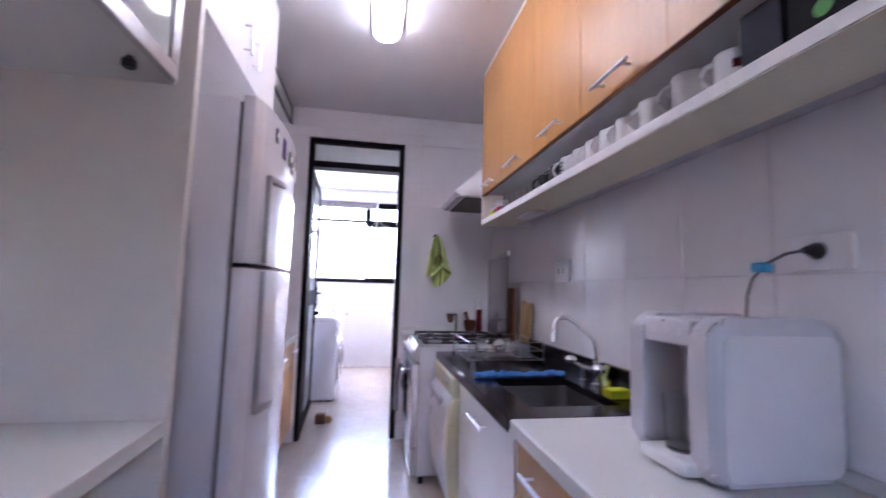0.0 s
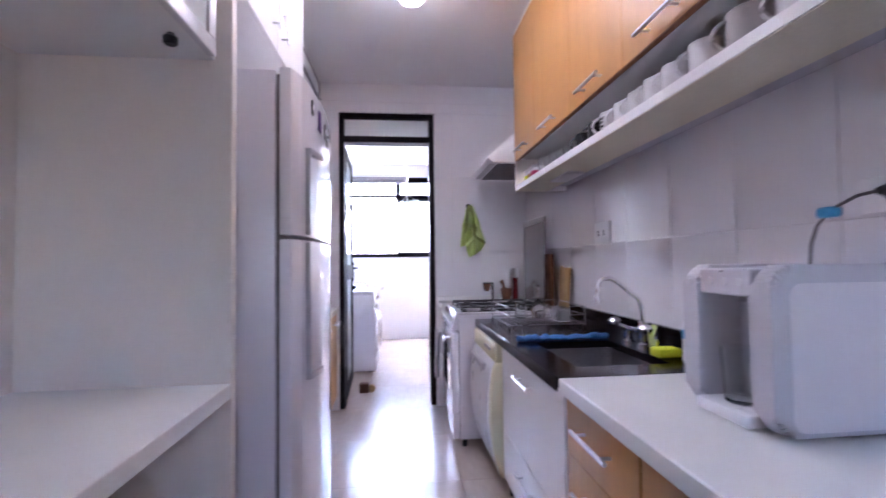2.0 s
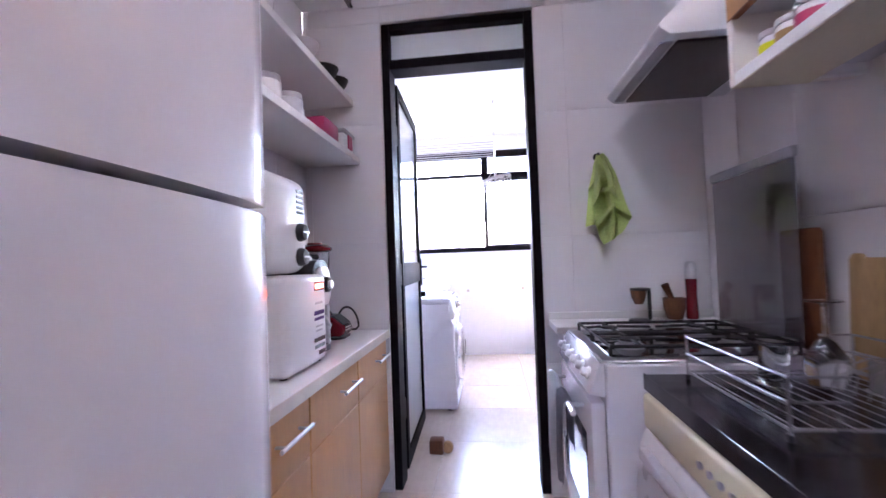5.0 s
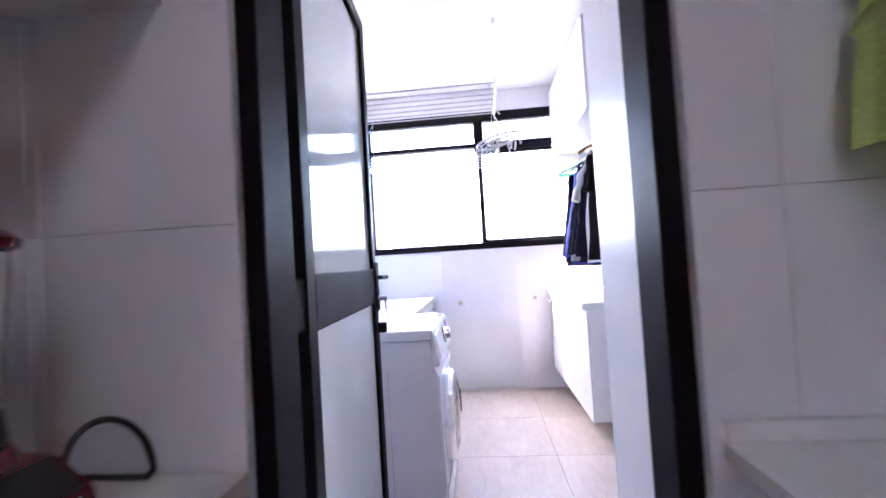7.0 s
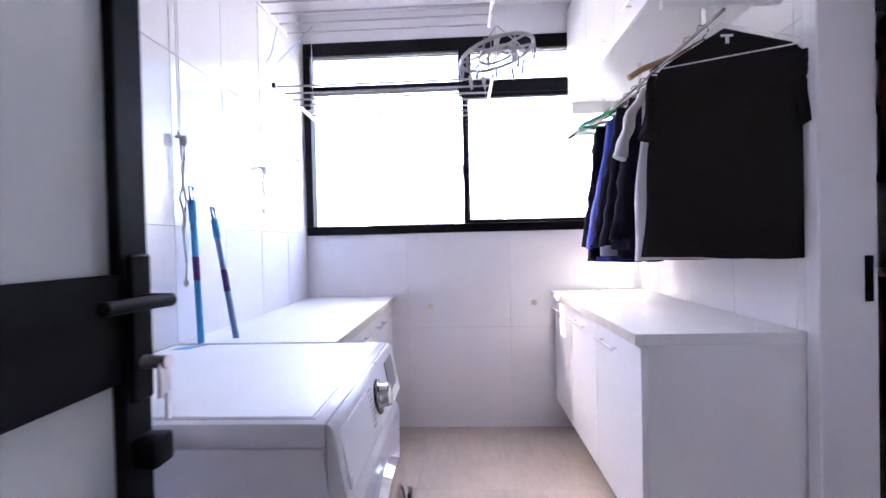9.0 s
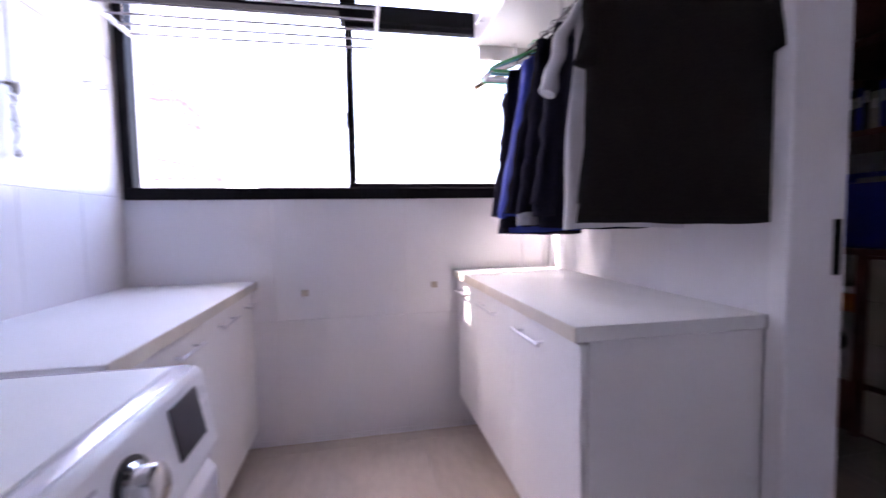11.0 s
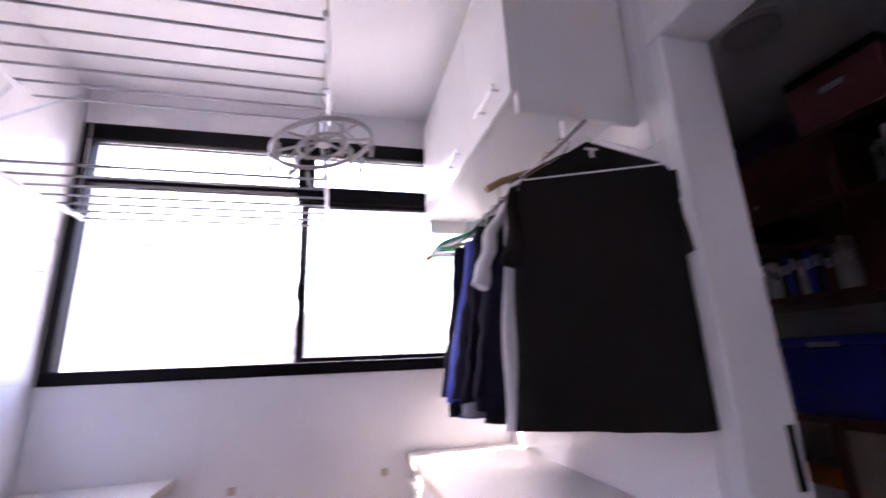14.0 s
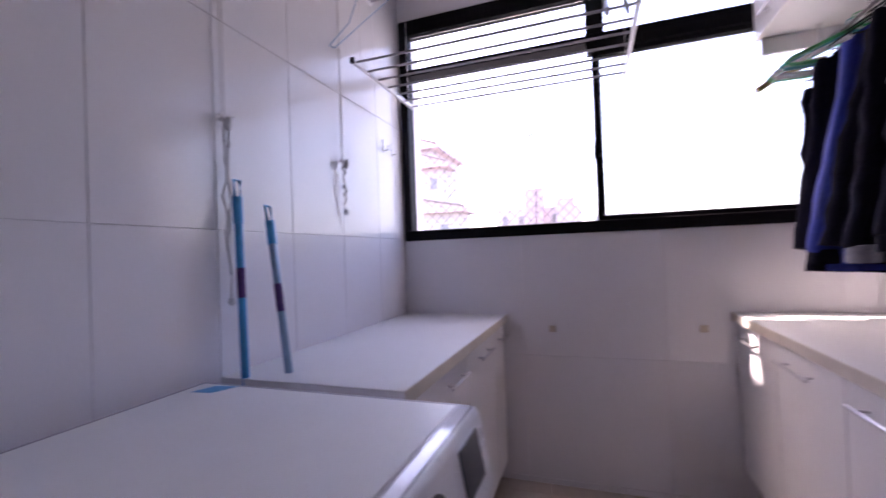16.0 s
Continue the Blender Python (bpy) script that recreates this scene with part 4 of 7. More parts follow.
part("plate", bm_box(RW - 0.012, RW - 0.0005, 1.262, 1.402, 1.252, 1.334, 0.004, 2), WHITEPLASTIC, plate2)
cord = thing("power_cord", "grey power cord with a black plug and a blue tie", "cord", (RW - 0.03, 1.35, 1.29))
part("plug", bm_lathe([(0.019, 0.0), (0.020, -0.006), (0.013, -0.022), (0.008, -0.038)], (RW - 0.0125, 1.334, 1.297), 12, "x"), BLACKPLASTIC, cord)
part("cable", bm_tube([(RW - 0.045, 1.336, 1.297), (RW - 0.07, 1.36, 1.290), (RW - 0.075, 1.41, 1.268), (RW - 0.07, 1.452, 1.232), (RW - 0.06, 1.478, 1.19), (RW - 0.055, 1.487, 1.14), (RW - 0.045, 1.487, 1.05)], 0.0036, 8), GASKET, cord)
part("tie", bm_box(RW - 0.092, RW - 0.060, 1.398, 1.438, 1.248, 1.272, 0.005), LABELBLUE, cord, "bright blue tag")

# ---- water purifier
wp = thing("water_purifier", "white and silver countertop water purifier with a glass under its spout", "water purifier", (0.97, 1.43, CT))
PX0, PX1, PY0, PY1, PZ0, PZ1 = 0.808, 1.143, 1.298, 1.555, CT + 0.004, 1.142



for y0, y1 in ((PY0, PY0 + 0.052), (PY1 - 0.052, PY1)):
    part("side_shell", bm_prism(round_rect(PX0, PX1, PZ0, PZ1, 0.045), "y", y0, y1, 0.018), SHELLGREY, wp)
part("body", bm_box(PX0 + 0.11, PX1 - 0.006, PY0 + 0.052, PY1 - 0.052, PZ0 + 0.005, PZ1 - 0.006), SHELLGREY, wp, "silver grey middle section")
hd = part("head", bm_box(PX0 + 0.006, PX0 + 0.11, PY0 + 0.0525, PY1 - 0.0525, 1.075, PZ1 - 0.008, 0.004), SHELLGREY, wp, "silver control head")
for i in range(3):
    part("button", bm_lathe([(0.009, 0), (0.0095, 0.0008), (0.0085, 0.0015)], (PX0 + 0.0042, PY0 + 0.082 + 0.043 * i, 1.105), 16, "x"), SATIN, hd, "round touch button")
part("indicator", bm_box(PX0 + 0.0045, PX0 + 0.0058, 1.428, 1.434, 1.126, 1.130), BLACKPLASTIC, hd)
part("spout", bm_lathe([(0.008, -0.016), (0.009, 0)], (PX0 + 0.055, 1.43, 1.0745), 12), GREYPLASTIC, hd)
part("drip_tray", bm_box(PX0 - 0.012, PX0 + 0.109, PY0 + 0.0525, PY1 - 0.0525, PZ0, PZ0 + 0.028, 0.006, 2), WHITEPLASTIC, wp)
part("side_panel", bm_prism(round_rect(PX0 + 0.040, PX1 - 0.010, PZ0 + 0.010, PZ1 - 0.036, 0.026), "y", PY0 - 0.003, PY0 - 0.0003, 0.001), PANELWHITE, wp, "satin white side panel")
solid("water_glass", bm_lathe([(0.030, 0), (0.033, 0.003), (0.041, 0.122), (0.039, 0.122), (0.031, 0.010), (0.0, 0.010)], (PX0 + 0.048, 1.432, PZ0 + 0.0285), 22), CLEAR, "clear ribbed water glass on the drip tray", "glass", base=(PX0 + 0.048, 1.432, PZ0 + 0.0285), smooth=40)

# ---- wall cabinets over the sink
UX, UY0, UY1, UZ = 0.831, 0.935, 3.165, 1.603
uc = thing("wall_cabinet", "long wall cabinet with honey wood doors over an open white shelf", "cabinet", (1.0, 2.05, UZ))
part("shelf_board", bm_box(UX, RW - 0.120, UY0 + 0.0225, UY1 - 0.0225, UZ, UZ + 0.032, 0.0015), LAMINATE, uc)
for y0, y1 in ((UY0 + 0.0225, UY0 + 0.045), (UY1 - 0.045, UY1 - 0.0225)):
    part("end_strip", bm_box(RW - 0.1195, RW - 0.003, y0, y1, UZ, UZ + 0.032, 0.001), LAMINATE, uc)
part("underside", bm_box(UX + 0.002, RW - 0.121, UY0 + 0.002, UY1 - 0.002, UZ - 0.0025, UZ - 0.0002), RAWBOARD, uc, "raw beige underside", smooth=None)
# shallow board, its grey painted for the shade of a deeper recess
part("recess_floor", bm_box(RW - 0.1195, RW - 0.003, UY0 + 0.0455, UY1 - 0.0455, UZ + 0.027, UZ + 0.032), GREYPLASTIC, uc, "grey board imitating the shade of a deeper recess", smooth=None)
for y0, y1 in ((UY0, UY0 + 0.022), (UY1 - 0.022, UY1)):
    part("side_panel", bm_box(UX, RW - 0.003, y0, y1, UZ, 2.595, 0.0015), WARMLAM, uc)
part("back_panel", bm_box(RW - 0.010, RW - 0.003, UY0 + 0.0225, UY1 - 0.0225, UZ + 0.0325, 2.595), LAMINATE, uc, smooth=None)
part("floor_board", bm_box(UX + 0.022, RW - 0.0105, UY0 + 0.0225, UY1 - 0.0225, 1.800, 1.818), LAMINATE, uc, smooth=None)
part("top_board", bm_box(UX, RW - 0.003, UY0, UY1, 2.5955, KC - 0.001), LAMINATE, uc, smooth=None)
ys = [UY0 + 0.024, 1.416, 1.854, 2.287, 2.771, UY1 - 0.004]
for a, b in zip(ys, ys[1:]):
    dr = part("door", bm_box(UX - 0.002, UX + 0.0185, a + 0.0015, b - 0.0015, 1.792, 2.594, 0.001), WOOD, uc, "honey wood veneer door")
    part("edge_band", bm_box(UX - 0.0015, UX + 0.018, a + 0.002, b - 0.002, 1.7875, 1.7917), WOODEDGE, dr, "dark brown lower edge", smooth=None)
    c = (a + b) / 2
    bar_handle(dr, (UX - 0.002, c - 0.095, 1.832), (UX - 0.002, c + 0.095, 1.832), (-1, 0, 0), 0.0065, 0.032)
part("cable_cover", bm_box(0.92, 1.01, 2.55, 2.78, UZ - 0.016, UZ - 0.0028, 0.003), LAMINATE, uc, "small lamp strip under the shelf")

SZ0 = UZ + 0.0325


def mug(y, x, r, h, mat, label, handle_at=200, rim=None):
    m = thing("mug", label, "mug", (x, y, SZ0), "mugs on the open shelf")
    part("cup", bm_lathe([(r * 0.86, 0), (r * 0.95, 0.004), (r, h * 0.3), (r, h), (r * 0.92, h), (r * 0.90, 0.008), (0, 0.008)], (x, y, SZ0), 22), mat, m)
    a = radians(handle_at)
    d = Vector((math.cos(a), math.sin(a), 0))
    c = Vector((x, y, SZ0 + h * 0.5)) + d * r * 0.97
    pts2 = [c + d * (math.sin(t) * h * 0.30) + Vector((0, 0, math.cos(t) * h * 0.33)) for t in [math.pi * i / 8 for i in range(9)]]
    part("handle", bm_tube(pts2, 0.0055, 8), mat, m)
    return m


for y, r, h, mat, lab in ((2.32, 0.036, 0.075, BLACKPLASTIC, "black cup on the shelf"), (2.20, 0.037, 0.085, BLACKPLASTIC, "black mug on the shelf"),
                          (2.09, 0.038, 0.088, CERAMIC, "white mug with a dark check print"), (1.98, 0.037, 0.085, CERAMIC, "plain white ceramic mug standing on the shelf"), (1.885, 0.037, 0.085, CERAMIC, "plain white ceramic mug standing on the shelf"),
                          (1.79, 0.038, 0.09, CERAMIC, "plain white ceramic mug standing on the shelf"), (1.695, 0.038, 0.09, CERAMIC, "plain white ceramic mug standing on the shelf"), (1.575, 0.042, 0.095, CERAMIC, "white mug with a faint print"),
                          (1.435, 0.050, 0.10, GREYCERAMIC, "large grey stoneware mug on the shelf"), (1.305, 0.042, 0.085, CERAMIC, "white ceramic mug with a red print")):
    m = mug(y, 0.905 + (r - 0.037) * 0.6, r, h, mat, lab, 152)
    if "check print" in lab:
        b = bmesh.new()
        for i in range(5):
            for j in range(4):
                a = radians(200 + i * 14 - 60 + 7 * (j % 2))
                b2 = bm_box(-0.003, 0.003, -0.0006, 0.0006, -0.005, 0.005)
                bmesh.ops.transform(b2, matrix=Matrix.Translation((0.9056 + (r + 0.0006) * math.cos(a), y + (r + 0.0006) * math.sin(a), SZ0 + 0.02 + j * 0.015)) @ Matrix.Rotation(a + math.pi / 2, 4, "Z"), verts=b2.verts)
                merge(b, b2)
        part("print", b, BLACKPLASTIC, m, "dark check print", smooth=None)
    if "red print" in lab:
        b = bm_box(-0.010, 0.010, -0.0007, 0.0007, -0.010, 0.010, 0.0003)
        a = radians(232)
        bmesh.ops.transform(b, matrix=Matrix.Translation((0.908 + (r + 0.0004) * math.cos(a), y + (r + 0.0004) * math.sin(a), SZ0 + 0.05)) @ Matrix.Rotation(a + math.pi / 2, 4, "Z"), verts=b.verts)
        part("print", b, REDPLASTIC, m, "small red print", smooth=None)
for y, capm, lab in ((3.085, YELLOW, "spice jar with a yellow lid"), (3.02, BAMBOO, "spice jar with a pale wooden lid"), (2.94, PINKPLASTIC, "jam jar with a pink label")):
    j = thing("jar", lab, "jar", (0.90, y, SZ0), "jars on the open shelf")
    rr = 0.030 if "jam" not in lab else 0.036
    part("glass", bm_lathe([(rr, 0), (rr + 0.002, 0.005), (rr + 0.002, 0.055), (rr - 0.004, 0.065)], (0.90, y, SZ0), 18), CERAMIC, j)
    part("label", bm_lathe([(rr + 0.0022, 0.014), (rr + 0.0026, 0.015), (rr + 0.0026, 0.046), (rr + 0.0022, 0.047)], (0.90, y, SZ0), 18), capm, j)
    part("lid", bm_lathe([(rr, 0.0655), (rr + 0.001, 0.067), (rr + 0.001, 0.080), (rr - 0.003, 0.082)], (0.90, y, SZ0), 18), SATIN, j)
for y, r, h in ((2.82, 0.030, 0.10), (2.73, 0.028, 0.075), (2.64, 0.028, 0.075), (2.55, 0.030, 0.06), (2.45, 0.034, 0.055)):
    solid("shelf_glass", bm_lathe([(r * 0.8, 0), (r * 0.85, 0.003), (r, h), (r * 0.93, h), (r * 0.8, 0.008), (0, 0.008)], (0.895, y, SZ0), 18), CLEAR, "small clear glass on the open shelf", "glass", base=(0.895, y, SZ0), smooth=40, group="glasses on the open shelf")
BOXBLACK = material("matt_black_card", (0.006, 0.006, 0.007), 0.7, grain=0.2, shine=0.15)
BOXNAVY = material("matt_navy_card", (0.006, 0.007, 0.018), 0.6, grain=0.2, shine=0.2)
box1 = thing("coffee_box", "tall navy card box on the open shelf", "box", (0.93, 1.20, SZ0))
part("carton", bm_box(0.86, 0.97, 1.155, 1.245, SZ0 + 0.0005, SZ0 + 0.125, 0.002), BOXNAVY, box1)
box2 = thing("coffee_box", "black capsule box with a green round print", "box", (0.93, 1.09, SZ0))
part("carton", bm_box(0.865, 0.985, 1.035, 1.150, SZ0 + 0.0005, SZ0 + 0.12, 0.002), BOXBLACK, box2)
part("print", bm_lathe([(0.016, -0.0008), (0.0162, 0.0)], (0.8645, 1.085, SZ0 + 0.045), 18, "x"), GREENCARD, box2, "green disc print")
part("print", bm_lathe([(0.014, -0.0008), (0.0142, 0.0)], (0.905, 1.0345, SZ0 + 0.06), 18, "y"), GREENCARD, box2, "green disc print")
box3 = thing("coffee_box", "black box with a bright green end", "box", (0.93, 1.0, SZ0))
part("carton", bm_box(0.875, 0.99, 0.965, 1.030, SZ0 + 0.0005, SZ0 + 0.125, 0.002), BOXBLACK, box3)
part("print", bm_box(0.8735, 0.8747, 0.972, 1.006, SZ0 + 0.02, SZ0 + 0.105), GREENCARD, box3, "green print", smooth=None)

# ---- towel on its hook
towel = thing("towel_hook", "small grey hook holding a towel", "hook", (0.662, YD - 0.02, 1.618))
part("plate", bm_lathe([(0.018, -0.006), (0.017, 0.0)], (0.662, YD - 0.0005, 1.618), 14, "y"), BLACKPLASTIC, towel)
part("peg", bm_tube([(0.662, YD - 0.006, 1.618), (0.662, YD - 0.035, 1.615), (0.662, YD - 0.042, 1.630)], 0.006, 8), BLACKPLASTIC, towel)


def along(table, t):
    for (a, x), (b, y) in zip(table, table[1:]):
        if t <= b:
            return x + (y - x) * max(0.0, t - a) / (b - a)
    return table[-1][1]


def step_at(d, w):
    return 0.5 + 0.5 * math.tanh(d / w)


def hanging_towel(px, top, left, right, bottom, y):
    """Cloth hung from one point: an arched upper layer, a lobe hanging out of it and a swung right corner."""
    b, cols, rws, grid = bmesh.new(), 84, 84, []
    drop = top - bottom
    edge_l = ((0.0, 0.33), (0.10, 0.26), (0.38, 0.10), (0.80, 0.0), (1.0, 0.0))
    edge_r = ((0.0, 0.47), (0.04, 0.53), (0.22, 0.68), (0.48, 0.84), (0.73, 1.0), (1.0, 0.93))
    hem_of = ((0.0, 0.80), (0.205, 0.775), (0.225, 0.84), (0.27, 0.93), (0.37, 1.0), (0.50, 0.975), (0.70, 0.92), (0.84, 0.88), (0.93, 0.82), (1.0, 0.74))
    wide = right - left
    for j in range(rws + 1):
        v = j / rws
        row = []
        for i in range(cols + 1):
            u = i / cols
            d = v * along(hem_of, u)
            l, r = along(edge_l, d), along(edge_r, d)
            x = left + wide * (l + (r - l) * u)
            arch = 0.405 + 1.5 * max(0.0, abs(u - 0.50) - 0.10) ** 1.6
            span = step_at(u - 0.18, 0.03) * step_at(0.76 - u, 0.04)
            out = 0.020 + 0.012 * math.sin(u * 5.0 + 0.6) * min(1, d * 3)
            out += 0.062 * step_at(arch - d, 0.010) * span * min(1, d * 3.2)
            out += 0.048 * step_at(d - 0.77 + 0.46 * (u - 0.22), 0.014) * step_at(0.66 - u, 0.03) * step_at(u - 0.2, 0.02)
            out += 0.040 * step_at(0.60 + 0.34 * (u - 0.62) - d, 0.012) * step_at(u - 0.60, 0.03)
            out += 0.020 * step_at(d - 0.62 - 0.22 * (u - 0.6), 0.10) * step_at(u - 0.60, 0.03)
            out += 0.014 * step_at(0.20 - u, 0.015) * min(1, d * 2)
            out -= 0.014 * math.exp(-((d - 0.33 + 0.5 * (u - 0.12)) / 0.018) ** 2) * step_at(0.26 - u, 0.03)
            out -= 0.012 * math.exp(-((d - 0.12) / 0.03) ** 2) * step_at(0.45 - u, 0.05)
            out += 0.004 * noise.noise(Vector((u * 6, d * 8, 2)))
            row.append(b.verts.new((x, min(y - 0.006, y - 0.012 - out * (0.5 + 0.5 * min(1, d * 4)) - 0.018 * (1 - d)), top - drop * d)))
        grid.append(row)
    for a, c in zip(grid, grid[1:]):
        for i in range(cols):
            b.faces.new((a[i], a[i + 1], c[i + 1], c[i]))
    bmesh.ops.solidify(b, geom=b.faces[:], thickness=0.004)
    return b


solid("towel", hanging_towel(0.664, 1.622, 0.585, 0.790, 1.195, YD), LIME, "lime green terry towel hanging in folds from a hook", "towel", base=(0.664, YD - 0.03, 1.42), smooth=60)

# ---- ceiling lamp
lamp = thing("ceiling_lamp", "long white fluorescent ceiling lamp with a rounded milky cover, lit", "lamp", (0.17, 2.2, KC))
part("base", bm_box(0.085, 0.255, 1.58, 2.86, KC - 0.022, KC - 0.0005, 0.004), WHITEPLASTIC, lamp)
bm = bmesh.new()
prof2 = [(-0.068, 0.0), (-0.066, -0.030), (-0.054, -0.052), (-0.030, -0.064), (0.0, -0.068), (0.030, -0.064), (0.054, -0.052), (0.066, -0.030), (0.068, 0.0)]
rows3 = []
for y, s in ((1.60, 0.25), (1.62, 0.7), (1.66, 0.95), (1.72, 1.0), (2.72, 1.0), (2.78, 0.95), (2.82, 0.7), (2.84, 0.25)):
    rows3.append([bm.verts.new((0.17 + x * (0.6 + 0.4 * s), y, KC - 0.0225 + z * s)) for x, z in prof2])
for a, b in zip(rows3, rows3[1:]):
    for k in range(len(prof2) - 1):
        bm.faces.new((a[k], a[k + 1], b[k + 1], b[k]))
bm.faces.new(rows3[0])
bm.faces.new(rows3[-1])
part("diffuser", bm, TUBE, lamp, "glowing milky cover")
for y in (1.9, 2.5):
    part("clip", bm_box(0.238, 0.250, y - 0.01, y + 0.01, KC - 0.045, KC - 0.0225, 0.002), SATIN, lamp)

# ================= kitchen: fridge side =================
niche = thing("niche_cabinet", "tall white cabinet wall with an open niche and a deep shelf", "cabinet", (-0.66, 1.2, 0))
part("end_panel", bm_box(LW + 0.002, -0.358, 1.735, 1.765, 0.0, 2.60, 0.0015), WARMLAM, niche)
part("back_panel", bm_box(LW + 0.002, LW + 0.065, -1.29, 1.7345, 0.0, 2.60), WARMLAM, niche, smooth=None)
part("shelf", bm_box(LW + 0.0655, -0.358, 0.20, 1.7345, 0.800, 0.840, 0.0025), WORKTOP, niche)
part("divider", bm_box(LW + 0.0655, -0.42, 1.24, 1.26, 0.0, 0.7995), LAMINATE, niche, smooth=None)
part("near_panel", bm_box(LW + 0.0655, -0.385, 0.17, 0.1995, 0.0, 2.60), LAMINATE, niche, smooth=None)

glass_cab = thing("glass_cabinet", "white wall cabinet with aluminium framed satin glass doors", "cabinet", (-0.66, 1.0, 1.70))
part("body", bm_box(LW + 0.0660, -0.405, 0.2005, 1.7340, 1.712, 2.59), LAMINATE, glass_cab, smooth=None)
for y0, y1 in ((0.90, 1.690), (0.205, 0.895)):
    bm = bmesh.new()
    w = 0.042
    for a, b, c, d in ((y0, y1, 1.70, 1.70 + w), (y0, y1, 2.33 - w, 2.33), (y0, y0 + w, 1.70 + w, 2.33 - w), (y1 - w, y1, 1.70 + w, 2.33 - w)):
        bm_box(-0.402, -0.382, a, b, c, d, 0.002, into=bm)
    dr = part("door", bm, SATIN, glass_cab, "brushed aluminium door frame")
    part("pane", bm_box(-0.394, -0.390, y0 + w, y1 - w, 1.70 + w, 2.33 - w), SATINGLASS, dr, "satin glass pane")
part("stay_knob", bm_lathe([(0.012, -0.028), (0.016, -0.024), (0.016, -0.010), (0.008, -0.004), (0.008, 0)], (-0.45, 1.60, 1.7118), 14), BLACKPLASTIC, glass_cab, "round black knob")

# ---- fridge
# handle colour darkened below the door's white, recess shade put into it
HANDLESHADE = material("shaded_handle_plastic", (0.30, 0.285, 0.315), 0.35, grain=0.02)
FB, FD, FY, FYE, FZ = -0.30, -0.212, 1.89, 2.585, 1.765
fridge = thing("fridge", "tall white two-door fridge freezer with long recessed handles", "fridge", (-0.6, 2.24, 0))
part("body", bm_box(LW + 0.03, FB + 0.011, FY, FYE, 0.05, FZ, 0.008, 2), FRIDGE, fridge)
part("gasket", bm_box(FB + 0.0115, FB + 0.022, FY + 0.012, FYE - 0.012, 0.07, FZ - 0.012), GASKET, fridge, "dark grey door seal", smooth=None)


def door_outline():
    pts2 = [(FB + 0.0225, FY + 0.002), (FB + 0.0225, FYE - 0.002)]
    for i in range(13):
        u = 1 - i / 12
        y = FY + 0.002 + (FYE - FY - 0.004) * u
        edge = min(1.0, min(u, 1 - u) * 14)
        x = FD - 0.030 + 0.024 * math.sin(math.pi * u) + 0.014 * math.sqrt(edge)
        pts2.append((x, y))
    return pts2


for z0, z1, name in ((0.075, 1.234, "door"), (1.247, FZ + 0.008, "freezer_door")):
    dr = part(name, bm_prism(door_outline(), "z", z0, z1, 0.004), FRIDGE, fridge)
    hz0, hz1 = (0.775, 1.228) if name == "door" else (1.253, 1.545)
    hy, hx = 1.985, FD - 0.006
    bm = bm_prism([(hx - 0.002, hz0), (hx + 0.016, hz0), (hx + 0.016, hz1), (hx - 0.002, hz1)], "y", hy, hy + 0.026, 0.003)
    grip = part("handle", bm, HANDLESHADE, dr, "grip rail darkened to carry the recess shade")
    ze = hz0 if name == "door" else hz1
    s = 1 if name == "door" else -1
    zz = sorted((ze, ze + s * 0.020))
    part("handle_end", bm_prism([(hx, hy + 0.001), (hx + 0.017, hy + 0.001), (hx + 0.042, hy + 0.105), (hx + 0.038, hy + 0.115), (hx + 0.004, hy + 0.06)], "z", zz[0], zz[1], 0.002), HANDLESHADE, grip)
part("top_hinge", bm_box(FB - 0.02, FB + 0.06, FYE - 0.07, FYE - 0.01, FZ + 0.0085, FZ + 0.022, 0.004), WHITEPLASTIC, fridge)
part("plinth", bm_box(LW + 0.06, FB - 0.01, FY + 0.02, FYE - 0.02, 0.0, 0.049), GASKET, fridge, smooth=None)
part("badge", bm_box(FD - 0.002, FD + 0.0015, 2.25, 2.33, 0.945, 0.965, 0.0005), SATIN, fridge, "small silver maker's badge")
for y, z, w, h, mat, lab in ((2.06, 1.705, 0.028, 0.05, BLACKPLASTIC, "black patterned fridge magnet"), (2.165, 1.69, 0.045, 0.075, PURPLE, "purple picture fridge magnet"), (2.285, 1.685, 0.04, 0.06, BLACKPLASTIC, "black shaped fridge magnet"), (2.345, 1.665, 0.03, 0.05, BLACKPLASTIC, "small dark square fridge magnet"), (2.44, 1.66, 0.04, 0.05, WHITECLOTH, "small paper note on a magnet")):
    u = (y - FY) / (FYE - FY)
    fx = FD - 0.030 + 0.024 * math.sin(math.pi * u) + 0.014 * min(1.0, (min(u, 1 - u) * 14)) ** 0.5
    mg = thing("fridge_magnet", lab, "magnet", (fx, y, z))
    part("tile", bm_box(fx + 0.0005, fx + 0.005, y - w / 2, y + w / 2, z - h / 2, z + h / 2, 0.0015), mat, mg)
    if mat is BLACKPLASTIC:
        part("print", bm_box(fx + 0.0052, fx + 0.0058, y - w * 0.2, y + w * 0.3, z - h * 0.12, z + h * 0.22), WHITECLOTH, mg, "pale print", smooth=None)

# ---- cabinet over the fridge
over = thing("wall_cabinet", "white cabinet with bar handles over the fridge", "cabinet", (-0.66, 2.3, 2.0))
part("body", bm_box(LW + 0.0135, -0.400, 1.7655, 2.72, 2.0, 2.60), LAMINATE, over, smooth=None)
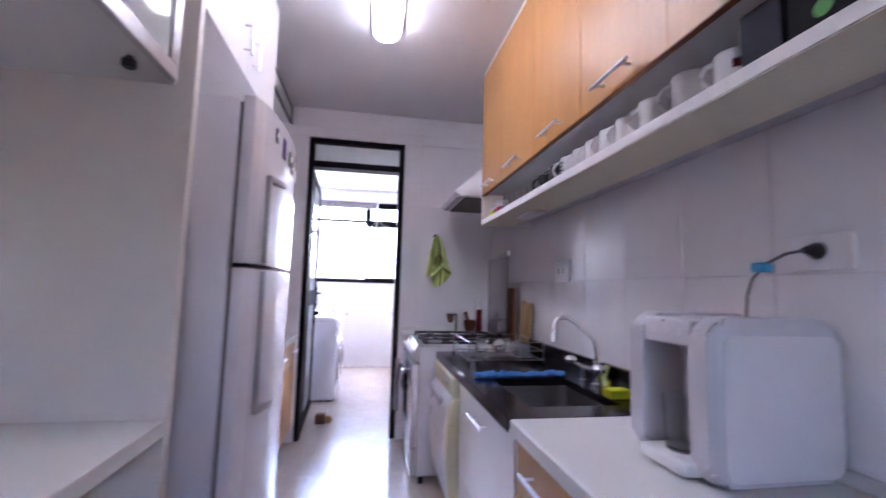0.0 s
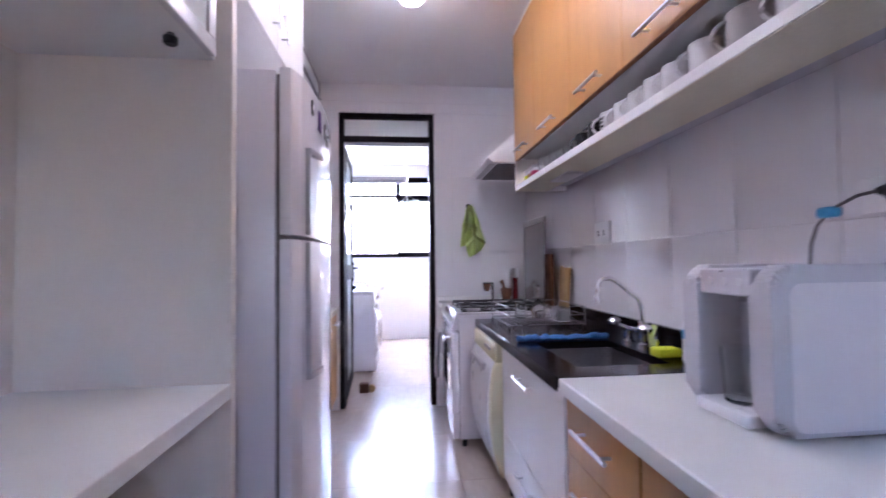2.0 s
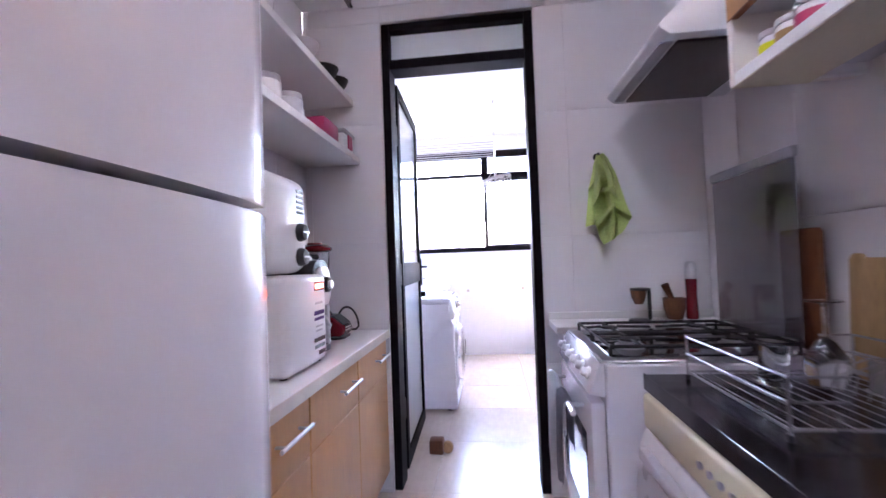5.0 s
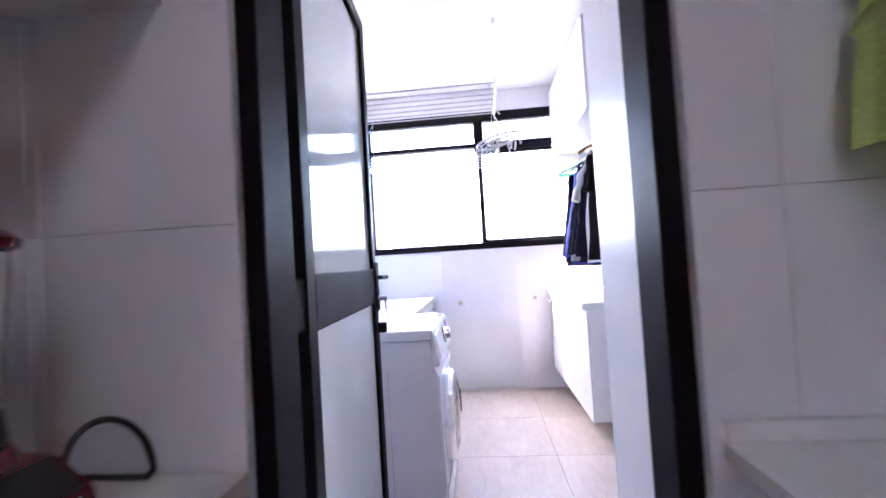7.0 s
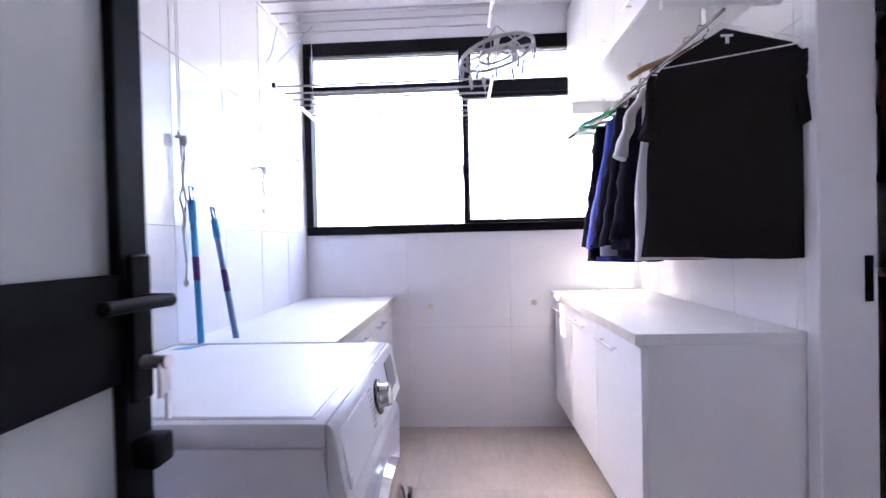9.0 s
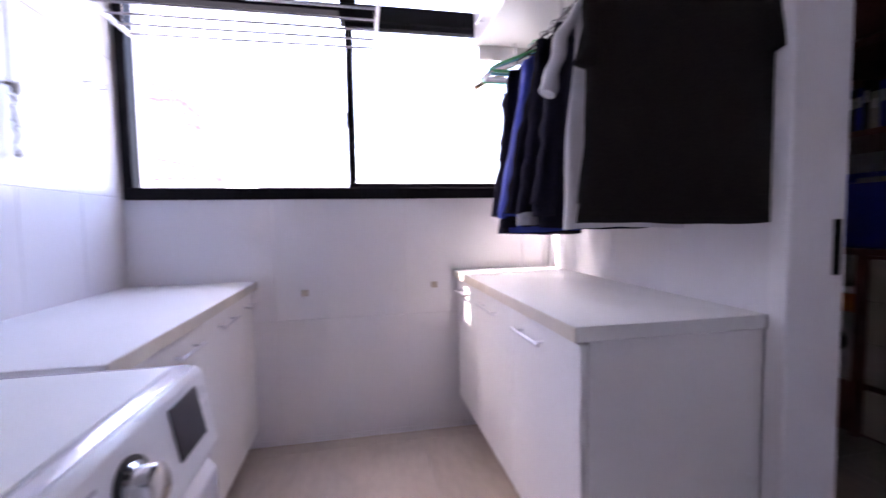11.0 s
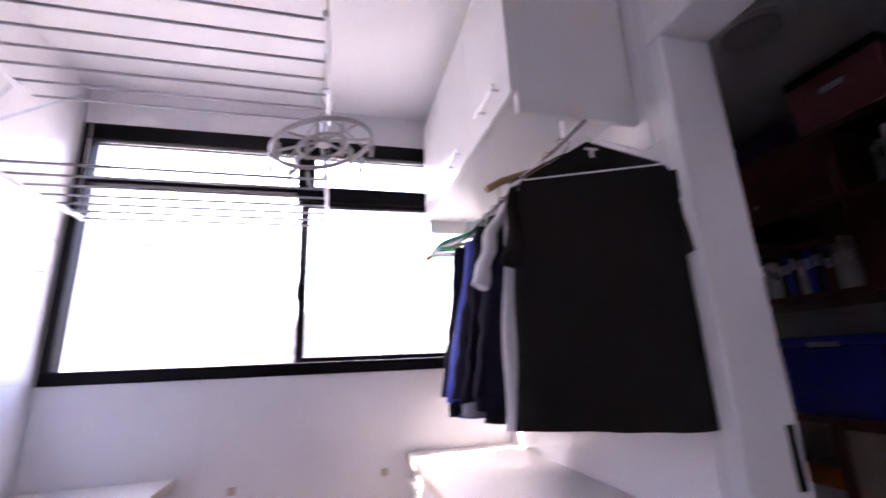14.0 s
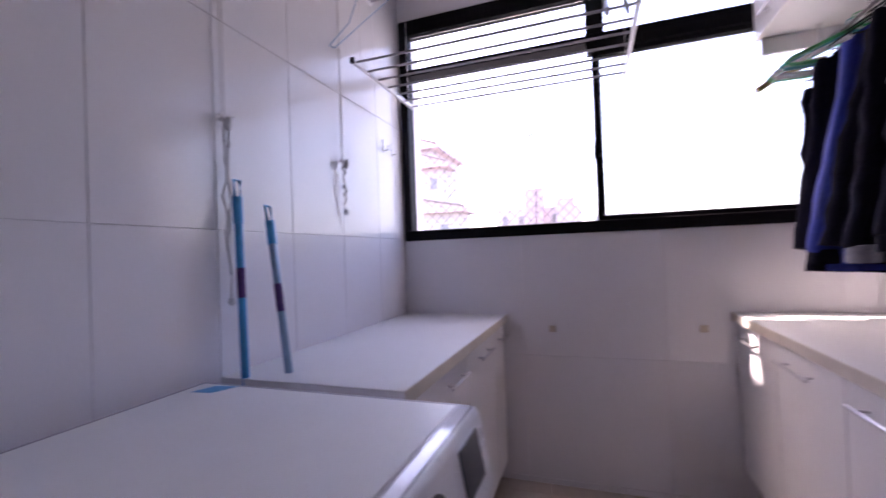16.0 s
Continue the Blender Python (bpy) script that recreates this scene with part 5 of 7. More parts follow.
for y0, y1 in ((1.770, 2.255), (2.259, 2.72)):
    dr = part("door", bm_box(-0.3995, -0.382, y0, y1, 1.998, 2.598, 0.0015), LAMINATE, over)
    c = y1 - 0.06 if y0 < 2 else y0 + 0.06
    bar_handle(dr, (-0.382, c, 2.06), (-0.382, c, 2.20), (1, 0, 0))
side = thing("side_panel", "white tall panel between the fridge and the coffee counter", "panel", (-0.66, 2.65, 0))
part("board", bm_box(LW + 0.0135, -0.42, 2.612, 2.64, 0.0, 1.995, 0.0015), LAMINATE, side)

# ---- coffee counter with shelves
cc = thing("worktop", "white worktop with a yellowed front edge carrying coffee machines", "worktop", (-0.59, 3.3, 0.81))
part("slab", bm_box(LK + 0.002, -0.386, 2.6405, YD - 0.003, 0.772, 0.811, 0.002), WORKTOP, cc)
part("edge_band", bm_box(-0.3855, -0.383, 2.6405, YD - 0.003, 0.773, 0.810, 0.0008), EDGE, cc, "yellowed edge strip")
for y0, y1 in ((2.642, 3.09), (3.093, 3.54), (3.543, YD - 0.004)):
    u = thing("drawer_unit", "honey wood drawer unit under the coffee counter", "cabinet", (-0.6, (y0 + y1) / 2, 0), "units under the coffee counter")
    part("body", bm_box(LK + 0.003, -0.42, y0, y1, 0.10, 0.768), LAMINATE, u, smooth=None)
    # near-black board, its colour carries the shade under the unit
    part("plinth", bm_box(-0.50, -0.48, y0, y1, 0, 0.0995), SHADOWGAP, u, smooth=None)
    top = 0.765
    for h in (0.17, 0.49):
        f = part("drawer_front" if h < 0.3 else "door", bm_box(-0.4195, -0.402, y0 + 0.002, y1 - 0.002, top - h + 0.003, top, 0.0015), WOOD, u)
        c = (y0 + y1) / 2 + 0.09
        if h < 0.3:
            bar_handle(f, (-0.402, c - 0.09, 0.70), (-0.402, c + 0.09, 0.70), (1, 0, 0))
        top -= h

for z, x1 in ((1.655, -0.508), (1.958, -0.535)):
    s = thing("wall_shelf", "white wall shelf over the coffee counter", "shelf", (-0.63, 3.3, z))
    part("board", bm_box(LK + 0.001, x1, 2.6405, YD - 0.003, z, z + 0.032, 0.002), LAMINATE, s)
flap = thing("wall_cabinet", "shallow wall cabinet with a satin glass flap over the shelves", "cabinet", (-0.63, 3.3, 2.478))
part("body", bm_box(LK + 0.001, -0.545, 2.7205, YD - 0.003, 2.478, 2.612), LAMINATE, flap, smooth=None)
bm = bmesh.new()
for a, b, c, d in ((2.73, 3.99, 2.470, 2.488), (2.73, 3.99, 2.592, 2.610), (2.73, 2.75, 2.488, 2.592), (3.97, 3.99, 2.488, 2.592)):
    bm_box(-0.5445, -0.527, a, b, c, d, 0.002, into=bm)
fr = part("flap", bm, GASKET, flap, "dark metal flap frame")
part("pane", bm_box(-0.538, -0.534, 2.75, 3.97, 2.488, 2.592), SATINGLASS, fr)
part("stay", bm_tube([(-0.530, 3.965, 2.478), (-0.518, 3.975, 2.462)], 0.006, 8), BLACKPLASTIC, fr, "black end stop")

# things on the shelves
tub = thing("storage_tub", "clear storage tub with a pink lid clasp on the shelf", "tub", (-0.582, 3.86, 1.687))
part("box", bm_box(-0.662, -0.517, 3.79, 3.93, 1.6875, 1.765, 0.012, 2), WHITEPLASTIC, tub)
part("clasp", bm_box(-0.5165, -0.51, 3.83, 3.89, 1.695, 1.762, 0.003), PINKPLASTIC, tub, "pink clasp")
part("lid", bm_box(-0.667, -0.512, 3.785, 3.935, 1.7655, 1.782, 0.006, 2), GREYPLASTIC, tub)
tub2 = thing("storage_tub", "pink storage tub on the shelf", "tub", (-0.602, 3.66, 1.687))
part("box", bm_box(-0.682, -0.527, 3.58, 3.75, 1.6875, 1.775, 0.012, 2), PINKPLASTIC, tub2)
for y, mat in ((3.45, WHITEPLASTIC), (3.28, CERAMIC), (3.12, WHITEPLASTIC)):
    c = thing("canister", "white kitchen canister on the wall shelf", "canister", (-0.612, y, 1.687), "canisters on the shelf")
    part("body", bm_lathe([(0.045, 0), (0.048, 0.01), (0.048, 0.10), (0.044, 0.105)], (-0.612, y, 1.6875), 18), mat, c)
    part("lid", bm_lathe([(0.046, 0.1055), (0.046, 0.125), (0.03, 0.13)], (-0.612, y, 1.6875), 18), GREYPLASTIC, c)
for y, mat in ((3.85, BLACKPLASTIC), (3.72, IRON), (3.5, GREYPLASTIC)):
    solid("bowl", bm_lathe([(0.035, 0), (0.055, 0.02), (0.065, 0.045), (0.060, 0.045), (0.03, 0.006), (0, 0.006)], (-0.577, y, 1.9905), 18), mat, "dark small bowl on the upper shelf", "bowl", base=(-0.577, y, 1.9905), smooth=50, group="bowls on the shelf")

# ---- appliances on the coffee counter
CTL = 0.8115
maker = thing("bread_maker", "white kitchen appliance with a red lit display and printed labels", "appliance", (-0.63, 3.36, CTL))
part("housing", bm_box(-0.775, -0.452, 3.06, 3.365, CTL + 0.004, 1.115, 0.022, 3), WHITEPLASTIC, maker)
disp = part("display", bm_box(-0.4518, -0.4505, 3.258, 3.338, 1.060, 1.090, 0.0004), BLACKPLASTIC, maker, "dark display window")
for i in range(4):
    bm = bm_tube([(-0.4500, 3.270 + i * 0.016, 1.068), (-0.4500, 3.278 + i * 0.016, 1.068), (-0.4500, 3.278 + i * 0.016, 1.082), (-0.4500, 3.270 + i * 0.016, 1.082)], 0.0009, 4, True)
    part("digit", bm, LED, disp, "lit red digit")
for z, h, mat, y0, y1 in ((1.018, 0.008, GREYPLASTIC, 3.41, 3.47), (0.985, 0.014, PURPLE, 3.40, 3.48), (0.965, 0.010, PURPLE, 3.40, 3.48), (0.94, 0.006, GREYPLASTIC, 3.41, 3.47), (0.925, 0.006, GREYPLASTIC, 3.41, 3.465), (0.895, 0.014, REDPLASTIC, 3.395, 3.485), (0.872, 0.012, BLACKPLASTIC, 3.40, 3.48), (0.850, 0.014, REDPLASTIC, 3.43, 3.485)):
    part("label", bm_box(-0.4518, -0.4508, y0 - 0.145, y1 - 0.145, z - h / 2, z + h / 2), mat, maker, "printed label bar", smooth=None)
for y in (3.09, 3.335):
    for x in (-0.75, -0.48):
        part("foot", bm_lathe([(0.012, 0), (0.012, 0.0045)], (x, y, CTL), 10), BLACKPLASTIC, maker)
oven = thing("toaster_oven", "white rounded toaster with black knobs and vent slots", "toaster", (-0.63, 3.30, 1.111))
part("housing", bm_box(-0.775, -0.478, 3.00, 3.295, 1.122, 1.435, 0.05, 4), WHITEPLASTIC, oven)
for i in range(5):
    part("vent", bm_box(-0.4775, -0.475, 3.195, 3.245, 1.315 + i * 0.017, 1.325 + i * 0.017, 0.001), BLACKPLASTIC, oven)
for z in (1.255, 1.175):
    k = part("knob", bm_lathe([(0.030, 0), (0.029, 0.010), (0.024, 0.022), (0.010, 0.024)], (-0.4775, 3.215, z), 20, "x"), BLACKPLASTIC, oven, "black turning knob")
    part("pointer", bm_box(-0.4532, -0.451, 3.193, 3.237, z - 0.0025, z + 0.0025, 0.0005), SATIN, k)
for y in (3.05, 3.25):
    part("foot", bm_lathe([(0.014, 0), (0.014, 0.010)], (-0.62, y, 1.1150), 10), BLACKPLASTIC, oven)

coffee = thing("coffee_machine", "silver and black coffee machine with a steel-handled jug", "coffee machine", (-0.62, 3.48, CTL))
part("base", bm_box(-0.77, -0.50, 3.405, 3.555, CTL + 0.001, CTL + 0.025, 0.006, 2), BLACKPLASTIC, coffee)
part("column", bm_box(-0.77, -0.64, 3.41, 3.55, CTL + 0.0255, 1.10, 0.015, 2), BLACKPLASTIC, coffee)
part("head", bm_prism(round_rect(3.402, 3.558, 0.99, 1.165, 0.055), "x", -0.77, -0.502, 0.004), BLACKPLASTIC, coffee, "black rounded brew head")
part("face_plate", bm_prism(round_rect(3.408, 3.548, 0.995, 1.140, 0.045), "x", -0.5018, -0.492, 0.003), FRIDGE, coffee, "silver white face plate")
part("top_cover", bm_box(-0.74, -0.56, 3.42, 3.54, 1.1655, 1.180, 0.006, 2), GREYPLASTIC, coffee)
dl = part("dial", bm_lathe([(0.030, 0), (0.030, 0.012), (0.026, 0.016)], (-0.4918, 3.495, 1.072), 20, "x"), BLACKPLASTIC, coffee)
part("dial_cap", bm_lathe([(0.017, 0.0163), (0.017, 0.024), (0.014, 0.027)], (-0.4918, 3.495, 1.072), 18, "x"), SATIN, dl, "silver dial centre")
part("side_post", bm_prism([(3.532, CTL + 0.0255), (3.552, CTL + 0.0255), (3.548, 0.994), (3.520, 0.994)], "x", -0.53, -0.498, 0.004), GREYPLASTIC, coffee, "silver side post")
part("drip_shelf", bm_box(-0.60, -0.497, 3.41, 3.528, CTL + 0.0255, CTL + 0.034, 0.003), BLACKPLASTIC, coffee)
j = part("jug", bm_lathe([(0.044, 0), (0.048, 0.01), (0.050, 0.07), (0.038, 0.115), (0.038, 0.125)], (-0.565, 3.468, CTL + 0.0345), 20), DARKGLASS, coffee, "dark glass jug")
part("jug_handle", bm_tube([(-0.528, 3.468, 0.955), (-0.485, 3.470, 0.950), (-0.470, 3.472, 0.92), (-0.475, 3.472, 0.872)], 0.008, 8), STEEL, j, "steel jug handle")

coffee.location.y -= 0.038   # pushed up against the bread maker

blender = thing("blender", "red blender with a clear jar and black handle", "blender", (-0.64, 3.80, CTL))
BX, BY = -0.672, 3.785
part("base", bm_lathe([(0.086, 0), (0.090, 0.012), (0.086, 0.05), (0.072, 0.095), (0.060, 0.115)], (BX, BY, CTL + 0.012), 24), REDPLASTIC, blender)
nose = part("nose", bm_prism([(-0.69, CTL + 0.012), (-0.535, CTL + 0.012), (-0.522, CTL + 0.030), (-0.528, CTL + 0.058), (-0.585, CTL + 0.102), (-0.69, CTL + 0.115)], "y", BY - 0.062, BY + 0.070, 0.012), REDPLASTIC, blender)
part("skirt", bm_prism(round_rect(BX - 0.088, -0.530, BY - 0.070, BY + 0.076, 0.03), "z", CTL + 0.0005, CTL + 0.0118, 0.003), BLACKPLASTIC, blender, "black foot skirt")
bm = bm_box(-0.034, 0.034, -0.045, 0.048, -0.001, 0.004, 0.002)
bmesh.ops.transform(bm, matrix=Matrix.Translation((-0.556, BY + 0.004, CTL + 0.0825)) @ Matrix.Rotation(radians(37.7), 4, "Y"), verts=bm.verts)
part("control", bm, BLACKPLASTIC, nose, "dark control panel")
for k in range(2):
    part("label", bm_box(-0.5235, -0.5205, BY - 0.035, BY + 0.035, CTL + 0.036 + 0.012 * k, CTL + 0.042 + 0.012 * k, 0.0008), SATIN, nose, "silver print bar", smooth=None)
part("collar", bm_lathe([(0.054, 0), (0.058, 0.01), (0.054, 0.045)], (BX, BY, CTL + 0.1275), 20), BLACKPLASTIC, blender)
part("jar", bm_lathe([(0.045, 0), (0.055, 0.02), (0.066, 0.19), (0.066, 0.222), (0.062, 0.222), (0.050, 0.02), (0.0, 0.012)], (BX, BY, CTL + 0.173), 24), CLEAR, blender, "clear plastic jar")
part("lid", bm_lathe([(0.066, 0), (0.076, 0.006), (0.078, 0.018), (0.060, 0.032), (0.035, 0.036), (0.035, 0.042), (0.028, 0.044)], (BX, BY, CTL + 0.3955), 24), REDPLASTIC, blender, "red jar lid")
bm = bm_tube([(BX + 0.035, BY - 0.055, CTL + 0.372), (BX + 0.010, BY - 0.092, CTL + 0.376), (BX + 0.006, BY - 0.098, CTL + 0.360), (BX + 0.006, BY - 0.098, CTL + 0.290), (BX + 0.014, BY - 0.090, CTL + 0.262), (BX + 0.034, BY - 0.060, CTL + 0.256)], 0.012, 10)
part("jar_handle", bm, BLACKPLASTIC, blender, "black jar handle")
loop = []
for i in range(17):
    t = math.pi * i / 16
    s = (1 - math.cos(t)) / 2
    loop.append((-0.605 + 0.075 * s, 3.875 + 0.085 * s, CTL + 0.055 + 0.085 * math.sin(t) - 0.030 * s))
part("cable", bm_tube(loop + [(-0.545, 3.965, CTL + 0.010), (-0.60, 3.972, CTL + 0.006), (-0.70, 3.975, CTL + 0.006)], 0.0055, 8), BLACKPLASTIC, blender)

# ================= laundry =================
# ---- washing machine
WX, WXF, WY0, WY1, WZ = -0.905, -0.162, 5.125, 5.745, 0.862
washer = thing("washing_machine", "white front-loading washing machine with a chrome ringed door", "washing machine", (-0.57, 5.43, 0))
bm = bm_prism([(WX, 0.02), (WXF + 0.005, 0.02), (WXF, 0.05), (WXF, 0.66), (WXF - 0.034, 0.70), (WXF - 0.034, 0.815), (WX, 0.815)], "y", WY0, WY1, 0.006)
part("cabinet_shell", bm, FRIDGE, washer)
for i in range(3):
    x = -0.70 + i * 0.14
    part("pressed_rib", bm_prism(round_rect(x - 0.028, x + 0.028, 0.12, 0.70, 0.027), "y", WY0 - 0.011, WY0 - 0.0003, 0.005), FRIDGE, washer)
part("top_lid", bm_box(WX - 0.004, WXF - 0.034, WY0 - 0.002, WY1 + 0.002, 0.8155, WZ, 0.008, 2), FRIDGE, washer)
part("lid_inset", bm_box(WX + 0.022, WXF - 0.064, WY0 + 0.022, WY1 - 0.022, WZ + 0.0004, WZ + 0.003, 0.001), WORKTOP, washer, "smooth inset top plate")
part("lid_gap", bm_box(WX + 0.016, WXF - 0.058, WY0 + 0.016, WY1 - 0.016, WZ + 0.0001, WZ + 0.0012), GREYPLASTIC, washer, "grey groove round the inset", smooth=None)
slope = [(WXF - 0.0335, WZ - 0.002), (WXF - 0.028, WZ - 0.004), (WXF - 0.020, WZ - 0.014), (WXF + 0.004, 0.715), (WXF - 0.002, 0.702), (WXF - 0.0335, 0.702)]
ctrl = part("control_panel", bm_prism(slope, "y", WY0, WY1, 0.003), WHITEPLASTIC, washer, "sloping white control panel")


def on_panel(u0, u1, v0, v1, thick):
    """A plate on the sloping panel; u along the machine, v down from its top edge."""
    a, b = Vector((WXF - 0.020, 0, WZ - 0.014)), Vector((WXF + 0.004, 0, 0.715))
    d2 = (b - a).normalized()
    nrm = Vector((-d2.z, 0, d2.x))
    bb = bmesh.new()
    vs = []
    for w in (0.0004, thick):
        for uu, vv in ((u0, v0), (u1, v0), (u1, v1), (u0, v1)):
            vs.append(bb.verts.new(a + d2 * vv + nrm * w + Vector((0, uu, 0))))
    for q in ((0, 1, 2, 3), (4, 7, 6, 5), (0, 4, 5, 1), (1, 5, 6, 2), (2, 6, 7, 3), (3, 7, 4, 0)):
        bb.faces.new([vs[k] for k in q])
    return bb, a, d2, nrm


bb, pa, pd, pn = on_panel(5.590, 5.695, 0.012, 0.098, 0.003)
part("display", bb, SMOKED, ctrl, "dark glass display")
for i in range(5):
    part("button", on_panel(5.700 + (i % 2) * 0.018, 5.713 + (i % 2) * 0.018, 0.022 + 0.026 * (i // 2), 0.036 + 0.026 * (i // 2), 0.003)[0], WHITEPLASTIC, ctrl)
for i in range(8):
    part("label", on_panel(5.375 + (i // 4) * 0.004, 5.405 + (i // 4) * 0.002, 0.018 + 0.012 * i, 0.023 + 0.012 * i, 0.0009)[0], GREYPLASTIC, ctrl, "small grey print bar", smooth=None)
kn = bm_lathe([(0.036, 0), (0.036, 0.006), (0.030, 0.010), (0.028, 0.030), (0.022, 0.034)], (0, 0, 0), 24)
mt = Matrix.Translation(pa + pd * 0.062 + pn * 0.0005 + Vector((0, 5.465, 0))) @ pn.to_track_quat("Z", "Y").to_matrix().to_4x4()
bmesh.ops.transform(kn, matrix=mt, verts=kn.verts)
part("knob", kn, CHROME, ctrl, "chrome programme dial")
kn = bm_lathe([(0.044, 0), (0.044, 0.003), (0.037, 0.004)], (0, 0, 0), 24)
bmesh.ops.transform(kn, matrix=mt, verts=kn.verts)
part("dial_ring", kn, BLACKPLASTIC, ctrl)
part("drawer", on_panel(WY0 + 0.02, 5.35, 0.012, 0.118, 0.005)[0], WHITEPLASTIC, ctrl, "detergent drawer front")
ring = part("door_ring", bm_lathe([(0.215, 0.0005), (0.222, 0.012), (0.215, 0.034), (0.165, 0.046), (0.150, 0.040), (0.150, 0.002)], (WXF, 5.435, 0.40), 40, "x"), CHROME, washer, "chrome door ring")
part("door_glass", bm_lathe([(0.1495, 0.003), (0.1495, 0.036), (0.09, 0.052), (0.02, 0.056)], (WXF, 5.435, 0.40), 36, "x"), DARKGLASS, ring, "dark bulging door glass")
part("door_grip", bm_box(WXF + 0.036, WXF + 0.052, 5.595, 5.635, 0.34, 0.46, 0.006, 2), BLACKPLASTIC, ring)
part("kick_panel", bm_box(WXF + 0.0005, WXF + 0.006, WY0 + 0.03, WY1 - 0.03, 0.04, 0.15, 0.002), WHITEPLASTIC, washer)
for x in (WX + 0.06, WXF - 0.06):
    for y in (WY0 + 0.06, WY1 - 0.06):
        part("foot", bm_lathe([(0.022, 0), (0.022, 0.02)], (x, y, 0), 10), BLACKPLASTIC, washer)
part("sticker", bm_prism([(-0.855, 5.66), (-0.80, 5.665), (-0.775, 5.72), (-0.835, 5.712)], "z", WZ + 0.0032, WZ + 0.0036), LABELBLUE, washer, "light blue energy sticker")


def laundry_counter(name, label, x0, x1, y0, y1, top, front_sign, splits, handles, bottom):
    """A hung base unit with doors; front_sign says which way the doors face."""
    face = x0 if front_sign < 0 else x1
    w = thing("worktop", "white worktop with worn edge over the " + label, "worktop", ((x0 + x1) / 2, (y0 + y1) / 2, top))
    part("slab", bm_box(x0, x1, y0, y1, top - 0.038, top, 0.002), WORKTOP, w)
    e0, e1 = (face - 0.0022, face - 0.0003) if front_sign < 0 else (face + 0.0003, face + 0.0022)
    part("edge_band", bm_box(e0, e1, y0, y1, top - 0.037, top - 0.001), EDGE, w, "worn beige edge strip", smooth=None)
    s = front_sign
    f0 = face - s * 0.020
    backx = x1 if s < 0 else x0
    u = thing(name, "white laminate " + label + " with bar handles", "cabinet", ((x0 + x1) / 2, (y0 + y1) / 2, bottom))
    lo, hi = sorted((f0 - s * 0.0185, backx))
    part("body", bm_box(lo, hi, y0 + 0.008, y1 - 0.002, bottom, top - 0.0385, 0.001), LAMINATE, u)
    for (a, b), (h0, h1) in zip(splits, handles):
        lo, hi = sorted((f0, f0 - s * 0.018))
        dr = part("door", bm_box(lo, hi, a + 0.002, b - 0.002, bottom - 0.006, top - 0.048, 0.0015), LAMINATE, u)
        bar_handle(dr, (f0, h0, top - 0.100), (f0, h1, top - 0.100), (s, 0, 0), 0.0055, 0.028)
    return u


laundry_counter("hung_cabinet", "hung laundry cabinet", 0.608, RW - 0.003, 5.79, YB - 0.003, 0.867, -1, ((5.80, 6.265), (6.265, 6.695), (6.695, YB - 0.006)), ((5.99, 6.20), (6.40, 6.63), (6.82, 7.03)), 0.185)
laundry_counter("hung_cabinet", "low laundry cabinet", LW + 0.003, -0.388, 5.835, YB - 0.003, 0.845, 1, ((5.84, 6.43), (6.43, 6.88), (6.88, YB - 0.006)), ((6.17, 6.36), (6.55, 6.76), (6.93, 7.06)), 0.10)

# ---- upper cabinet over the clothes rail
lu = thing("wall_cabinet", "white wall cabinet with three doors over a clothes rail", "cabinet", (0.92, 6.47, 1.962))
part("body", bm_box(0.756, RW - 0.003, 5.9005, YB - 0.035, 2.032, 2.60, 0.001), LAMINATE, lu)
for y0, y1 in ((5.880, 5.900), (YB - 0.0345, YB - 0.016)):
    part("end_panel", bm_box(0.752, RW - 0.003, y0, y1, 1.962, 2.60, 0.001), LAMINATE, lu, "end panel reaching below the doors")
for (a, b), hy in zip(((5.878, 6.285), (6.285, 6.69), (6.69, YB - 0.016)), ((5.94, 6.12), (6.36, 6.54), (6.77, 6.95))):
    dr = part("door", bm_box(0.733, 0.7515, a + 0.002, b - 0.002, 2.026, 2.598, 0.0015), LAMINATE, lu)
    bar_handle(dr, (0.733, hy[0], 2.085), (0.733, hy[1], 2.085), (-1, 0, 0), 0.0055, 0.028)
rail = thing("clothes_rail", "thin dark metal clothes rail fixed under the white cabinet", "rail", (0.93, 6.45, 1.93))
part("bar", bm_tube([(0.93, 5.838, 1.925), (0.93, YB - 0.037, 1.925)], 0.0065, 12), GASKET, rail)
for y in (5.96, 6.50, 7.02):
    part("bracket", bm_box(0.922, 0.938, y - 0.006, y + 0.006, 1.933, 2.0315, 0.001), CHROME, rail)


